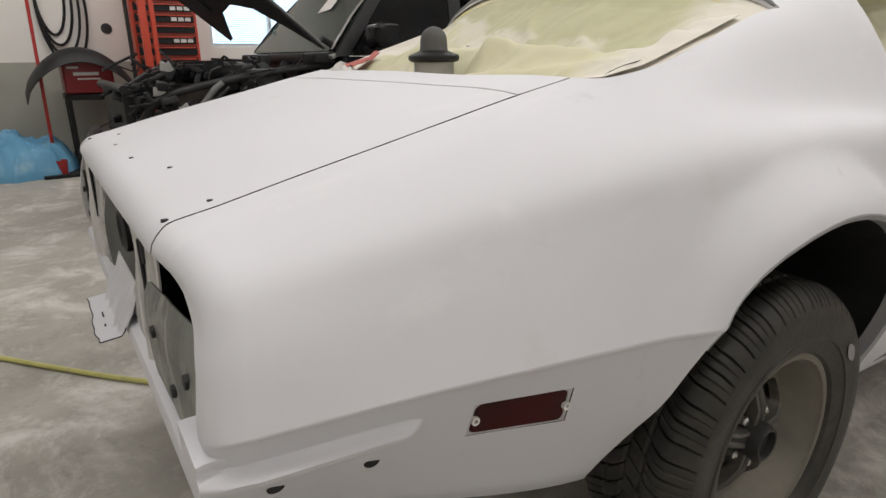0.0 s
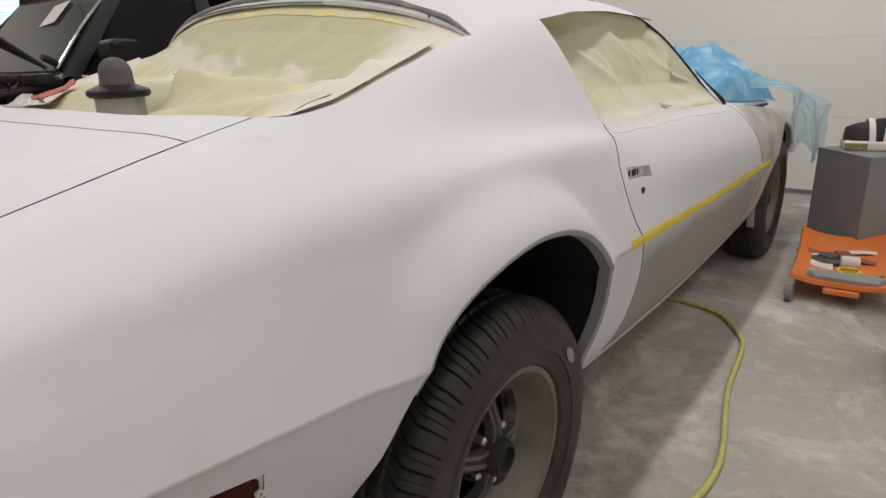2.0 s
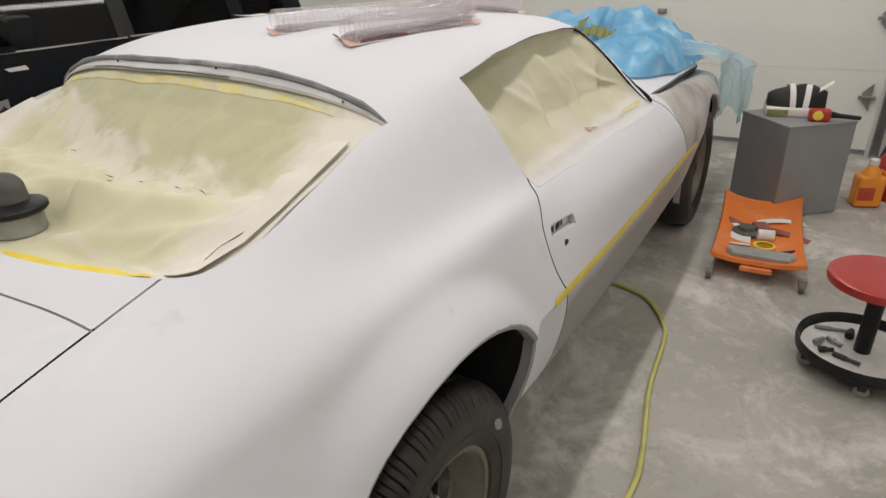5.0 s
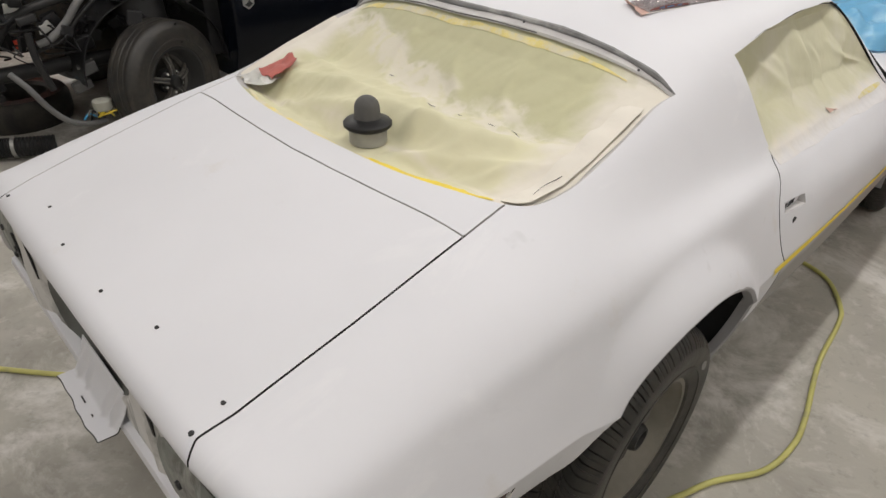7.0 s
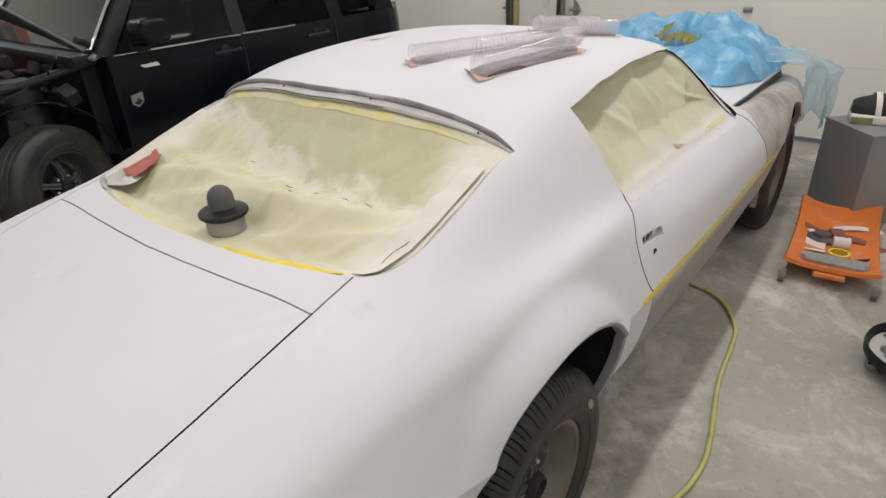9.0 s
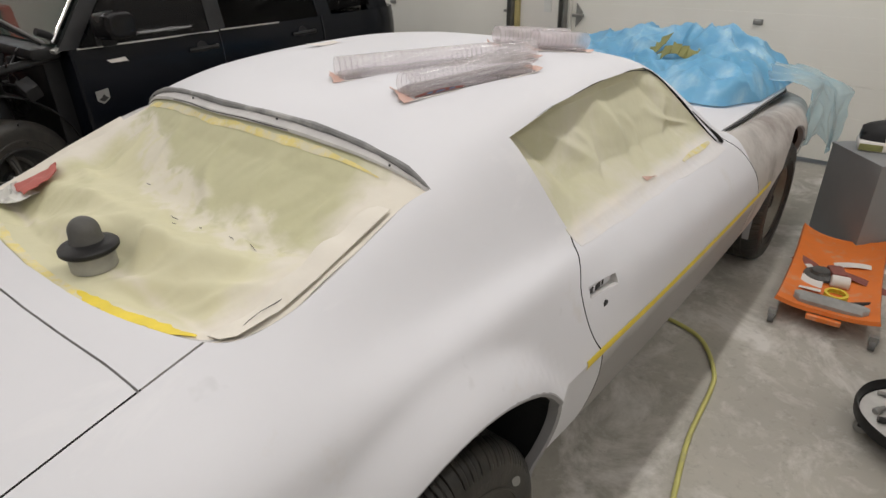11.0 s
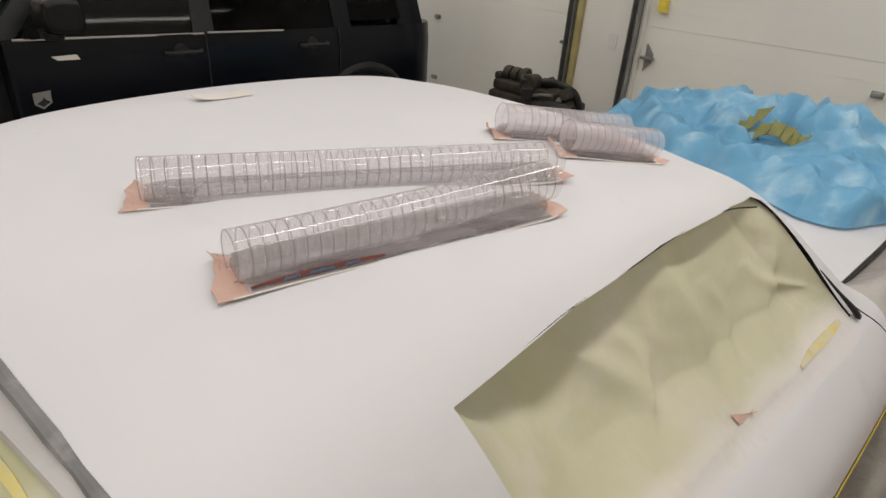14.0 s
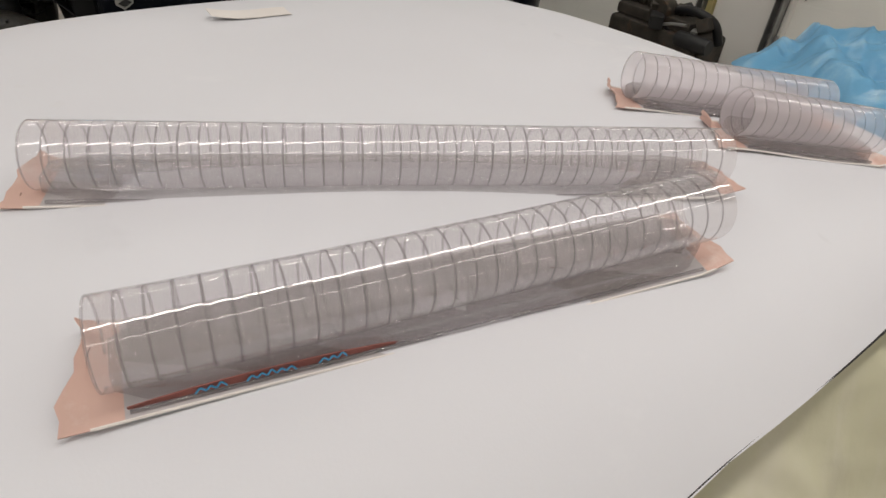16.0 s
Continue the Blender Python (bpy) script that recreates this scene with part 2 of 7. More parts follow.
def add_overspray(m, axis, start, full, color):
    """Primer overspray that grows from start to full along one axis, with a ragged edge."""
    t = m.node_tree
    b = t.nodes["Principled BSDF"]
    tex, split, nz, mul, cut, mix = (t.nodes.new("ShaderNode" + k) for k in ("TexCoord", "SeparateXYZ", "TexNoise", "Math", "MapRange", "Mix"))
    t.links.new(tex.outputs["Object"], split.inputs[0])
    t.links.new(tex.outputs["Object"], nz.inputs["Vector"])
    nz.inputs["Scale"].default_value, nz.inputs["Detail"].default_value = 14.0, 7.0
    mul.operation = "MULTIPLY_ADD"
    mul.inputs[1].default_value = 1.2 * (full - start)
    t.links.new(nz.outputs["Fac"], mul.inputs[0])
    t.links.new(split.outputs[axis], mul.inputs[2])
    cut.inputs["From Min"].default_value, cut.inputs["From Max"].default_value = start + .6 * (full - start), full + .6 * (full - start)
    t.links.new(mul.outputs[0], cut.inputs["Value"])
    mix.data_type = "RGBA"
    mix.inputs["B"].default_value = (*color, 1)
    t.links.new(b.inputs["Base Color"].links[0].from_socket, mix.inputs["A"])
    t.links.new(cut.outputs["Result"], mix.inputs["Factor"])
    t.links.new(mix.outputs["Result"], b.inputs["Base Color"])


REARPAPER = dusted_paper("dust_banded_rear_paper", 1, -0.28, 0.005, 0.10)
layered_dust(REARPAPER, (0.50, 0.495, 0.315), (0.73, 0.69, 0.62))
SIDEPAPER = dusted_paper("dust_banded_side_paper", 2, 0.925, 0.028, 0.08, (0.56, 0.545, 0.395))
add_stains(SIDEPAPER, (0.62, 0.59, 0.51), 3.2, 0.50, 0.66, 0.7, 0.8, 5.0, (1, 1, .5))
add_overspray(SIDEPAPER, 2, 0.970, 0.915, (0.70, 0.69, 0.70))
TAPE = material("yellow_masking_tape", (0.80, 0.63, 0.07), 0.6, vary=0.08, scale=20, bump=0.05, bump_scale=150)
TAPEPALE = material("dusty_masking_tape", (0.72, 0.62, 0.24), 0.7, vary=0.12, scale=15, bump=0.05, bump_scale=150, second=(0.72, 0.68, 0.55), spot=0.3, spot_scale=9)
add_stains(TAPEPALE, (0.66, 0.63, 0.50), 16.0, 0.44, 0.58, 0.9, 0.3, 7.0)
RUBBER = material("tyre_rubber", (0.013, 0.0128, 0.0125), 0.48, vary=0.25, scale=9, second=(0.045, 0.040, 0.034), spot=0.15, spot_scale=7, bump=0.12, bump_scale=90)
add_stains(RUBBER, (0.060, 0.050, 0.040), 5.0, 0.50, 0.72, 0.7, 0.5, 7.0)
RECESS = material("dark_grey_steel", (0.085, 0.09, 0.082), 0.5, 0.2, vary=0.35, scale=9, second=(0.19, 0.19, 0.175), spot=0.25, spot_scale=7, bump=0.12)
TAILSTEEL = material("half_primed_steel", (0.62, 0.61, 0.60), 0.5, 0.1, vary=0.12, scale=6, second=(0.20, 0.20, 0.19), spot=0.42, spot_scale=5, bump=0.10, bump_scale=60)
add_stains(TAILSTEEL, (0.16, 0.165, 0.155), 4.0, 0.50, 0.62, 0.85, 1.2, 7.0, (1.6, 1, .5))
add_stains(BARESTEEL, (0.42, 0.42, 0.40), 7.0, 0.50, 0.62, 0.8, 1.2, 6.0, (1, 1, .4))
add_stains(FENDER, (0.20, 0.17, 0.155), 1.6, 0.50, 0.68, 0.75, 0.6, 6.0)
add_stains(RUBBER, (0.060, 0.053, 0.042), 4.0, 0.46, 0.66, 0.55, 0.6)
SEAL = material("grey_dusted_seal", (0.20, 0.20, 0.205), 0.6, vary=0.2, scale=20, second=(0.40, 0.40, 0.40), spot=0.3, spot_scale=8, bump=0.1)
BLACK = material("black_and_recess_shade", (0.012, 0.012, 0.014), 0.7, vary=0.2, bump=0.1)
GAP = material("shadowed_joint", (0.05, 0.05, 0.055), 0.7, vary=0.15, scale=30)
RIM = material("dusty_rally_rim", (0.19, 0.178, 0.15), 0.5, 0.35, vary=0.2, scale=9, second=(0.16, 0.145, 0.12), spot=0.35, spot_scale=6, bump=0.06)
SPOKE = material("dusty_dark_spoke", (0.11, 0.105, 0.095), 0.5, 0.4, vary=0.3, scale=14, second=(0.26, 0.24, 0.21), spot=0.05, spot_scale=9, bump=0.08)
RIMDARK = material("dark_rim_pocket", (0.03, 0.03, 0.03), 0.6, 0.2, vary=0.2)
add_stains(RIM, (0.24, 0.225, 0.19), 9.0, 0.52, 0.66, 0.5, 0.8)
STEEL = material("bright_steel", (0.55, 0.55, 0.54), 0.3, 0.9, vary=0.1, scale=20)
REDLENS = material("dusty_red_lens", (0.038, 0.001, 0.002), 0.35, vary=0.4, scale=9, second=(0.022, 0.002, 0.003), spot=0.35, spot_scale=7, spec=0.12)
CONCRETE = material("concrete_floor", (0.40, 0.382, 0.338), 0.62, vary=0.16, scale=1.6, second=(0.44, 0.42, 0.38), spot=0.30, spot_scale=2.2, bump=0.10, bump_scale=70)
add_stains(CONCRETE, (0.17, 0.16, 0.14), 1.7, 0.50, 0.75, 0.55, 0.3, 6.0)
add_stains(CONCRETE, (0.68, 0.66, 0.63), 3.0, 0.49, 0.64, 0.80, 0.5, 9.0)
add_stains(CONCRETE, (0.66, 0.64, 0.61), 10.0, 0.56, 0.72, 0.55, 0.4, 8.0)
add_stains(CONCRETE, (0.17, 0.16, 0.14), 26.0, 0.56, 0.74, 0.40, 0.2, 6.0)
WALLPAINT = material("white_wall_paint", (0.78, 0.76, 0.72), 0.7, vary=0.03, scale=2, bump=0.06, bump_scale=120)
WALLGREY = material("grey_green_wall_base", (0.36, 0.36, 0.31), 0.7, vary=0.08, scale=3, bump=0.08, bump_scale=90)
DOORPANEL = material("white_sectional_door", (0.84, 0.83, 0.78), 0.55, vary=0.025, scale=2, bump=0.16, bump_scale=45)
CEILPAINT = material("white_ceiling", (0.8, 0.79, 0.77), 0.8, vary=0.02)
GALV = material("galvanised_track", (0.33, 0.33, 0.32), 0.45, 0.7, vary=0.15, scale=12)
DARKSTEEL = material("dark_steel", (0.035, 0.035, 0.036), 0.5, 0.5, vary=0.2, scale=15, bump=0.08)
YELLOWPOST = material("yellowed_jamb", (0.42, 0.36, 0.16), 0.6, vary=0.15, scale=9)
MIRRORCAP = material("glossy_black_mirror_cap", (0.004, 0.004, 0.005), 0.25, vary=0.1, scale=6, spec=0.3)
NAVY = material("dark_navy_car_paint", (0.003, 0.0042, 0.0075), 0.20, 0.0, vary=0.15, scale=3, coat=0.0, spec=0.22)
BLACKPLASTIC = material("black_plastic", (0.014, 0.014, 0.015), 0.45, vary=0.2, scale=12, bump=0.08, spec=0.3)
GREYPLASTIC = material("grey_plastic", (0.14, 0.14, 0.14), 0.5, vary=0.15, scale=12)
CHROME = material("polished_trim", (0.8, 0.8, 0.8), 0.12, 1.0, vary=0.03)
WHITEPLASTIC = material("white_plastic", (0.72, 0.72, 0.70), 0.45, vary=0.06, scale=12)


def film_material(name, color, second):
    """Thin crumpled plastic film that glows through where light falls from behind."""
    m = material(name, color, 0.24, vary=0.14, scale=5, bump=0.7, bump_scale=22, second=second, spot=0.35, spot_scale=5)
    t = m.node_tree
    b = t.nodes["Principled BSDF"]
    back, mix = t.nodes.new("ShaderNodeBsdfTranslucent"), t.nodes.new("ShaderNodeMixShader")
    back.inputs[0].default_value = (*second, 1)
    mix.inputs[0].default_value = 0.46
    t.links.new(b.outputs[0], mix.inputs[1])
    t.links.new(back.outputs[0], mix.inputs[2])
    t.links.new(mix.outputs[0], t.nodes["Material Output"].inputs["Surface"])
    return m


BLUEPLASTIC = film_material("blue_plastic_sheet", (0.25, 0.60, 0.87), (0.66, 0.87, 0.97))
ORANGE = material("orange_plastic", (0.78, 0.20, 0.035), 0.45, vary=0.06, scale=9, second=(0.62, 0.34, 0.2), spot=0.1, spot_scale=8, bump=0.04)
add_stains(ORANGE, (0.62, 0.36, 0.24), 11.0, 0.55, 0.68, 0.5, 0.8)
BOXGREY = material("grey_painted_box", (0.245, 0.25, 0.255), 0.55, vary=0.06, scale=5, bump=0.03)
RED = material("red_paint", (0.40, 0.022, 0.02), 0.35, vary=0.1, scale=8, coat=0.3)
# Darker copy of the red, with the welder's shade put into the colour.
SHADEDRED = material("shaded_red_enamel", (0.22, 0.010, 0.014), 0.35, vary=0.15, scale=7, coat=0.2)
REDORANGE = material("red_orange_enamel", (0.52, 0.06, 0.03), 0.4, vary=0.1, scale=8)
HOSE = material("yellow_air_hose", (0.50, 0.48, 0.16), 0.5, vary=0.12, scale=12, second=(0.36, 0.34, 0.2), spot=0.2, spot_scale=9)
CARD = material("pink_brown_card", (0.60, 0.40, 0.34), 0.75, vary=0.12, scale=12, bump=0.05, second=(0.72, 0.62, 0.58), spot=0.15, spot_scale=14)
CARDGREY = material("pale_grey_card", (0.46, 0.435, 0.44), 0.7, vary=0.10, scale=25, second=(0.50, 0.45, 0.45), spot=0.05, spot_scale=30, bump=0.08)
CARDWHITE = material("white_card_edge", (0.74, 0.70, 0.67), 0.75, vary=0.05, scale=12)
CLEAR = clear_material("clear_ribbed_plastic", (0.975, 0.96, 0.967), 0.09, 0.24, 1.95, 0.0, (0.88, 0.855, 0.87))
BLUEFILM = clear_material("thin_blue_film", (0.90, 0.97, 1.0), 0.30, 0.30, 1.15, 0.2, (0.74, 0.91, 0.97))
PUCKBASE = material("brushed_grey_base", (0.34, 0.34, 0.335), 0.45, 0.3, vary=0.15, scale=30, bump=0.05)
GRIP = material("dark_grey_rubber", (0.085, 0.083, 0.08), 0.7, vary=0.2, scale=25, second=(0.16, 0.155, 0.15), spot=0.2, spot_scale=14, bump=0.1)
MILKY = clear_material("milky_ribbed_plastic", (0.98, 0.955, 0.97), 0.16, 0.36, 1.6, 0.0, (0.93, 0.89, 0.91))
TRAY = clear_material("clear_blister_tray", (0.985, 0.97, 0.97), 0.10, 0.22, 1.6, 1.0, (0.52, 0.48, 0.48))
GLASS = clear_material("tinted_glass", (0.10, 0.13, 0.12), 0.03, 0.02, 1.35)
# The pale green body tone stands in for the windscreen's reflection.
SCREENGLASS = clear_material("windscreen_glass_reflection", (0.34, 0.42, 0.38), 0.03, 0.20, 1.40, 0.0, (0.50, 0.58, 0.52))
DARKGLASS = clear_material("privacy_glass", (0.04, 0.045, 0.05), 0.03, 0.005, 1.2)
SANDPAPER = material("maroon_sandpaper", (0.26, 0.09, 0.075), 0.9, vary=0.15, scale=25, bump=0.15, bump_scale=300)
PADGREY = material("grey_sanding_board", (0.30, 0.30, 0.29), 0.8, vary=0.15, scale=20, bump=0.1)
PLASTICORANGE = material("orange_liquid_jug", (0.85, 0.30, 0.03), 0.35, vary=0.08, scale=7)
OLIVE = material("olive_tape_strip", (0.235, 0.235, 0.085), 0.7, vary=0.2, scale=15)
MARKING = material("pale_marking", (0.62, 0.62, 0.60), 0.7, vary=0.1, scale=20)
BLUEINK = material("blue_printing", (0.05, 0.28, 0.5), 0.6)
RUST = material("greasy_iron", (0.055, 0.048, 0.04), 0.55, 0.4, vary=0.35, scale=14, second=(0.12, 0.075, 0.045), spot=0.2, spot_scale=10, bump=0.2)
REDTAPE = material("red_paper_tape", (0.44, 0.12, 0.10), 0.7, vary=0.1, scale=15, bump=0.1)


# ---------------------------------------------------------------- building helpers
def thing(name, x, y, z, label, category, group="", kind="", turn=0.0):
    ob = new(name)
    ob.matrix_basis = pose(x, y, z, 0, 0, turn)
    ob.empty_display_size = 0.1
    return tagged(ob, label, category, group, kind)


def mesh_of(name, bm, mat, smooth=40.0):
    me = bpy.data.meshes.new(name)
    bmesh.ops.recalc_face_normals(bm, faces=bm.faces[:])
    bm.to_mesh(me)
    bm.free()
    for p in me.polygons:
        p.use_smooth = True
    me.set_sharp_from_angle(angle=radians(smooth))
    me.materials.append(mat)
    if len(me.polygons) < 400:
        flat_first(me, math.cos(radians(smooth)))
    return me


def flat_first(me, least):
    """Normals weighted by area, so that broad faces stay flat beside their rounded edges."""
    near = [[] for v in me.vertices]
    for p in me.polygons:
        for k in p.vertices:
            near[k].append((p.normal.copy(), p.area))
    custom = []
    for p in me.polygons:
        for k in p.vertices:
            n = Vector((0, 0, 0))
            for other, area in near[k]:
                if other.dot(p.normal) > least:
                    n += other * area
            custom.append(tuple(n.normalized()) if n.length > 1e-12 else tuple(p.normal))
    me.normals_split_custom_set(custom)


def part(name, bm, mat, parent=None, label="", smooth=40.0):
    ob = new(name, mesh_of(name, bm, mat, smooth))
    ob.parent = parent
    return tagged(ob, label)


def add_box(bm, x0, x1, y0, y1, z0, z1, bevel=0.0, seg=2):
    r = bmesh.ops.create_cube(bm, size=1.0)
    vs = r["verts"]
    for v in vs:
        v.co = Vector(((x0 + x1) / 2 + v.co.x * (x1 - x0), (y0 + y1) / 2 + v.co.y * (y1 - y0), (z0 + z1) / 2 + v.co.z * (z1 - z0)))
    if bevel:
        es = list({e for v in vs for e in v.link_edges})
        out = bmesh.ops.bevel(bm, geom=es, offset=bevel, segments=seg, affect="EDGES", profile=0.5)
        vs = list({v for f in out["faces"] for v in f.verts} | {v for v in vs if v.is_valid})
    return vs


def moved(bm, vs, m):
    for v in vs:
        v.co = m @ v.co
    return vs


def add_ring_sweep(bm, rings, closed_ends=True, loop=False):
    """Joins rings of points, each of the same count, into a skin."""
    rows = [[bm.verts.new(p) for p in ring] for ring in rings]
    k = len(rows[0])
    pairs = list(zip(rows, rows[1:])) + ([(rows[-1], rows[0])] if loop else [])
    for a, b in pairs:
        for i in range(k):
            bm.faces.new((a[i], a[(i + 1) % k], b[(i + 1) % k], b[i]))
    if closed_ends and not loop:
        bm.faces.new(rows[0][::-1])
        bm.faces.new(rows[-1])
    return [v for r in rows for v in r]


def frame_of(way):
    way = Vector(way).normalized()
    side = way.cross(Vector((0, 0, 1)))
    if side.length < 1e-3:
        side = Vector((1, 0, 0))
    side.normalize()
    return side, side.cross(way).normalized()


def add_tube(bm, pts, r, seg=10, closed=True):
    pts = [Vector(p) for p in pts]
    radii = r if isinstance(r, (list, tuple)) else [r] * len(pts)
    rings, up = [], None
    for i, p in enumerate(pts):
        way = (pts[min(i + 1, len(pts) - 1)] - pts[max(i - 1, 0)]).normalized()
        if up is None:
            side, up = frame_of(way)
        side = way.cross(up).normalized()
        up = side.cross(way).normalized()
        rings.append([p + radii[i] * (math.cos(a) * side + math.sin(a) * up) for a in (2 * math.pi * j / seg for j in range(seg))])
    return add_ring_sweep(bm, rings, closed)


def add_lathe(bm, profile, seg=32, axis="z", centre=(0, 0, 0), cap=True):
    """profile: (radius, height) from one end to the other."""
    c = Vector(centre)
    rings = []
    for r, h in profile:
        ring = []
        for j in range(seg):
            a = 2 * math.pi * j / seg
            u, v = max(r, 1e-4) * math.cos(a), max(r, 1e-4) * math.sin(a)
            ring.append(c + Vector({"z": (u, v, h), "x": (h, u, v), "y": (u, h, v)}[axis]))
        rings.append(ring)
    return add_ring_sweep(bm, rings, cap)


def add_prism(bm, outline, lo, hi, axis="x"):
    """An outline in the two other axes (yz, xz or xy), pulled from lo to hi along axis."""
    place = {"x": lambda a, b, h: (h, a, b), "y": lambda a, b, h: (a, h, b), "z": lambda a, b, h: (a, b, h)}[axis]
    return add_ring_sweep(bm, [[Vector(place(a, b, h)) for a, b in outline] for h in (lo, hi)])


def smooth_path(pts, n=8):
    """A Catmull-Rom curve through the points."""
    p = [Vector(q) for q in pts]
    p = [2 * p[0] - p[1]] + p + [2 * p[-1] - p[-2]]
    out = []
    for i in range(1, len(p) - 2):
        a, b, c, d = p[i - 1 : i + 3]
        for j in range(n):
            t = j / n
            out.append(0.5 * (2 * b + (c - a) * t + (2 * a - 5 * b + 4 * c - d) * t * t + (3 * b - a - 3 * c + d) * t**3))
    return out + [p[-2]]


def add_grid(bm, nu, nv, f):
    """A sheet: f(u, v) with u and v from 0 to 1."""
    rows = [[bm.verts.new(f(i / nu, j / nv)) for j in range(nv + 1)] for i in range(nu + 1)]
    for a, b in zip(rows, rows[1:]):
        for j in range(nv):
            bm.faces.new((a[j], a[j + 1], b[j + 1], b[j]))
    return rows


def thicken(bm, d):
    """Gives a sheet a thickness."""
    bmesh.ops.recalc_face_normals(bm, faces=bm.faces[:])
    bmesh.ops.solidify(bm, geom=bm.faces[:], thickness=d)


# ---------------------------------------------------------------- the coupe in white primer
def pchip(xs, ys):
    """A smooth curve through knots that does not overshoot."""
    xs, ys = np.array(xs, float), np.array(ys, float)
    h, d = np.diff(xs), np.diff(ys) / np.diff(xs)
    m = np.zeros(len(xs))
    m[0], m[-1] = d[0], d[-1]
    for i in range(1, len(xs) - 1):
        if d[i - 1] * d[i] > 0:
            w1, w2 = 2 * h[i] + h[i - 1], h[i] + 2 * h[i - 1]
            m[i] = (w1 + w2) / (w1 / d[i - 1] + w2 / d[i])

    def f(x):
        x = min(max(x, xs[0]), xs[-1])
        i = int(min(max(np.searchsorted(xs, x) - 1, 0), len(h) - 1))
        t = (x - xs[i]) / h[i]
        return ((1 + 2 * t) * (1 - t) ** 2 * ys[i] + t * (1 - t) ** 2 * h[i] * m[i] + t * t * (3 - 2 * t) * ys[i + 1] + t * t * (t - 1) * h[i] * m[i + 1])

    return f


def rail(*knots):
    """A line along the car: knots of (y, x, z)."""
    ys, xs, zs = zip(*knots)
    return pchip(ys, xs), pchip(ys, zs)


CREASE = rail((-1.02, .803, .702), (-.83, .827, .700), (-.59, .853, .688), (-.31, .878, .671), (.1, .897, .657), (.5, .912, .66), (1.0, .922, .65), (1.6, .925, .635), (2.2, .922, .62), (2.75, .912, .61), (3.3, .86, .60), (3.78, .70, .60))
BOTTOM = rail((-1.02, .68, .54), (-.48, .757, .385), (-.40, .76, .37), (.3, .77, .27), (1.5, .79, .24), (2.7, .79, .25), (3.78, .60, .36))
LOWER = rail((-1.02, .754, .60), (-.73, .782, .57), (-.5, .814, .54), (.3, .848, .40), (1.5, .866, .37), (2.2, .862, .37), (2.75, .855, .40), (3.3, .80, .44), (3.78, .64, .47))
SIDE = rail((-1.02, .770, .80), (-.8, .786, .812), (-.6, .801, .824), (-.2, .838, .846), (.15, .856, .852), (.42, .854, .842), (.6, .862, .826), (.8, .880, .818), (1.2, .897, .80), (2.0, .904, .76), (2.75, .895, .73), (3.4, .82, .69), (3.78, .68, .65))
SHOULDER = rail((-1.02, .734, .842), (-.6, .768, .892), (-.2, .807, .924), (.15, .826, .930), (.42, .822, .918), (.62, .815, .902), (.8, .822, .896), (1.2, .832, .890), (1.75, .832, .882), (2.1, .828, .862), (2.75, .832, .805), (3.3, .80, .755), (3.78, .62, .70))
SILL = rail((-1.02, .64, .862), (-.43, .69, .970), (-.2, .728, .982), (.15, .752, .975), (.45, .762, .957), (.61, .766, .944), (1.0, .776, .934), (1.75, .792, .912), (2.1, .78, .882), (2.75, .78, .820), (3.3, .74, .768), (3.78, .57, .71))
EDGE = rail((-1.02, .53, .866), (-.93, .543, .888), (-.6, .553, .968), (-.43, .556, 1.008), (-.306, .556, 1.033), (-.2, .590, 1.055), (-.05, .618, 1.094), (.1, .622, 1.134), (.23, .613, 1.170), (.4, .604, 1.208), (.6, .598, 1.232), (.9, .594, 1.246), (1.2, .590, 1.243), (1.42, .590, 1.215), (1.75, .66, 1.03), (1.95, .695, .890), (2.06, .70, .846), (2.75, .70, .795), (3.3, .66, .745), (3.78, .50, .715))
MID = pchip((-1.02, -.938, -.6, -.43, -.37, -.2, 0, .17, .3, .5, .7, 1.0, 1.3, 1.5, 1.75, 1.97, 2.06, 2.75, 3.4, 3.78), (.878, .900, .984, 1.022, 1.037, 1.098, 1.180, 1.256, 1.283, 1.302, 1.308, 1.306, 1.283, 1.235, 1.10, .93, .862, .81, .76, .71))
TOP = pchip((-1.02, -.938, -.6, -.43, -.398, -.2, 0, .135, .3, .5, .7, 1.0, 1.3, 1.5, 1.75, 1.97, 2.06, 2.75, 3.4, 3.78), (.883, .905, .990, 1.029, 1.040, 1.122, 1.212, 1.277, 1.303, 1.315, 1.320, 1.319, 1.298, 1.253, 1.13, .94, .868, .82, .77, .71))
BASE = 0.30
# rear wheel opening: points along its edge (y, z) and how far the skin is flared out there
ARCH_EDGE = [(-.459, .293, .0), (-.433, .381, .0), (-.395, .467, .004), (-.358, .543, .013), (-.331, .610, .014), (-.303, .663, .016), (-.260, .717, .026), (-.167, .770, .042), (-.010, .807, .053), (.143, .789, .051), (.270, .724, .034), (.343, .636, .018), (.362, .541, .016), (.334, .418, .012), (.296, .278, .0)]
FLARE = sorted((math.degrees(math.atan2(z - .42, y + .02)) % 360 if y < -.1 else math.degrees(math.atan2(z - .42, y + .02)), math.hypot(y + .02, z - .42), out) for y, z, out in ARCH_EDGE)
FLARE_REACH = pchip([q[0] for q in FLARE], [q[1] for q in FLARE])
FLARE_OUT = pchip([q[0] for q in FLARE], [q[2] for q in FLARE])


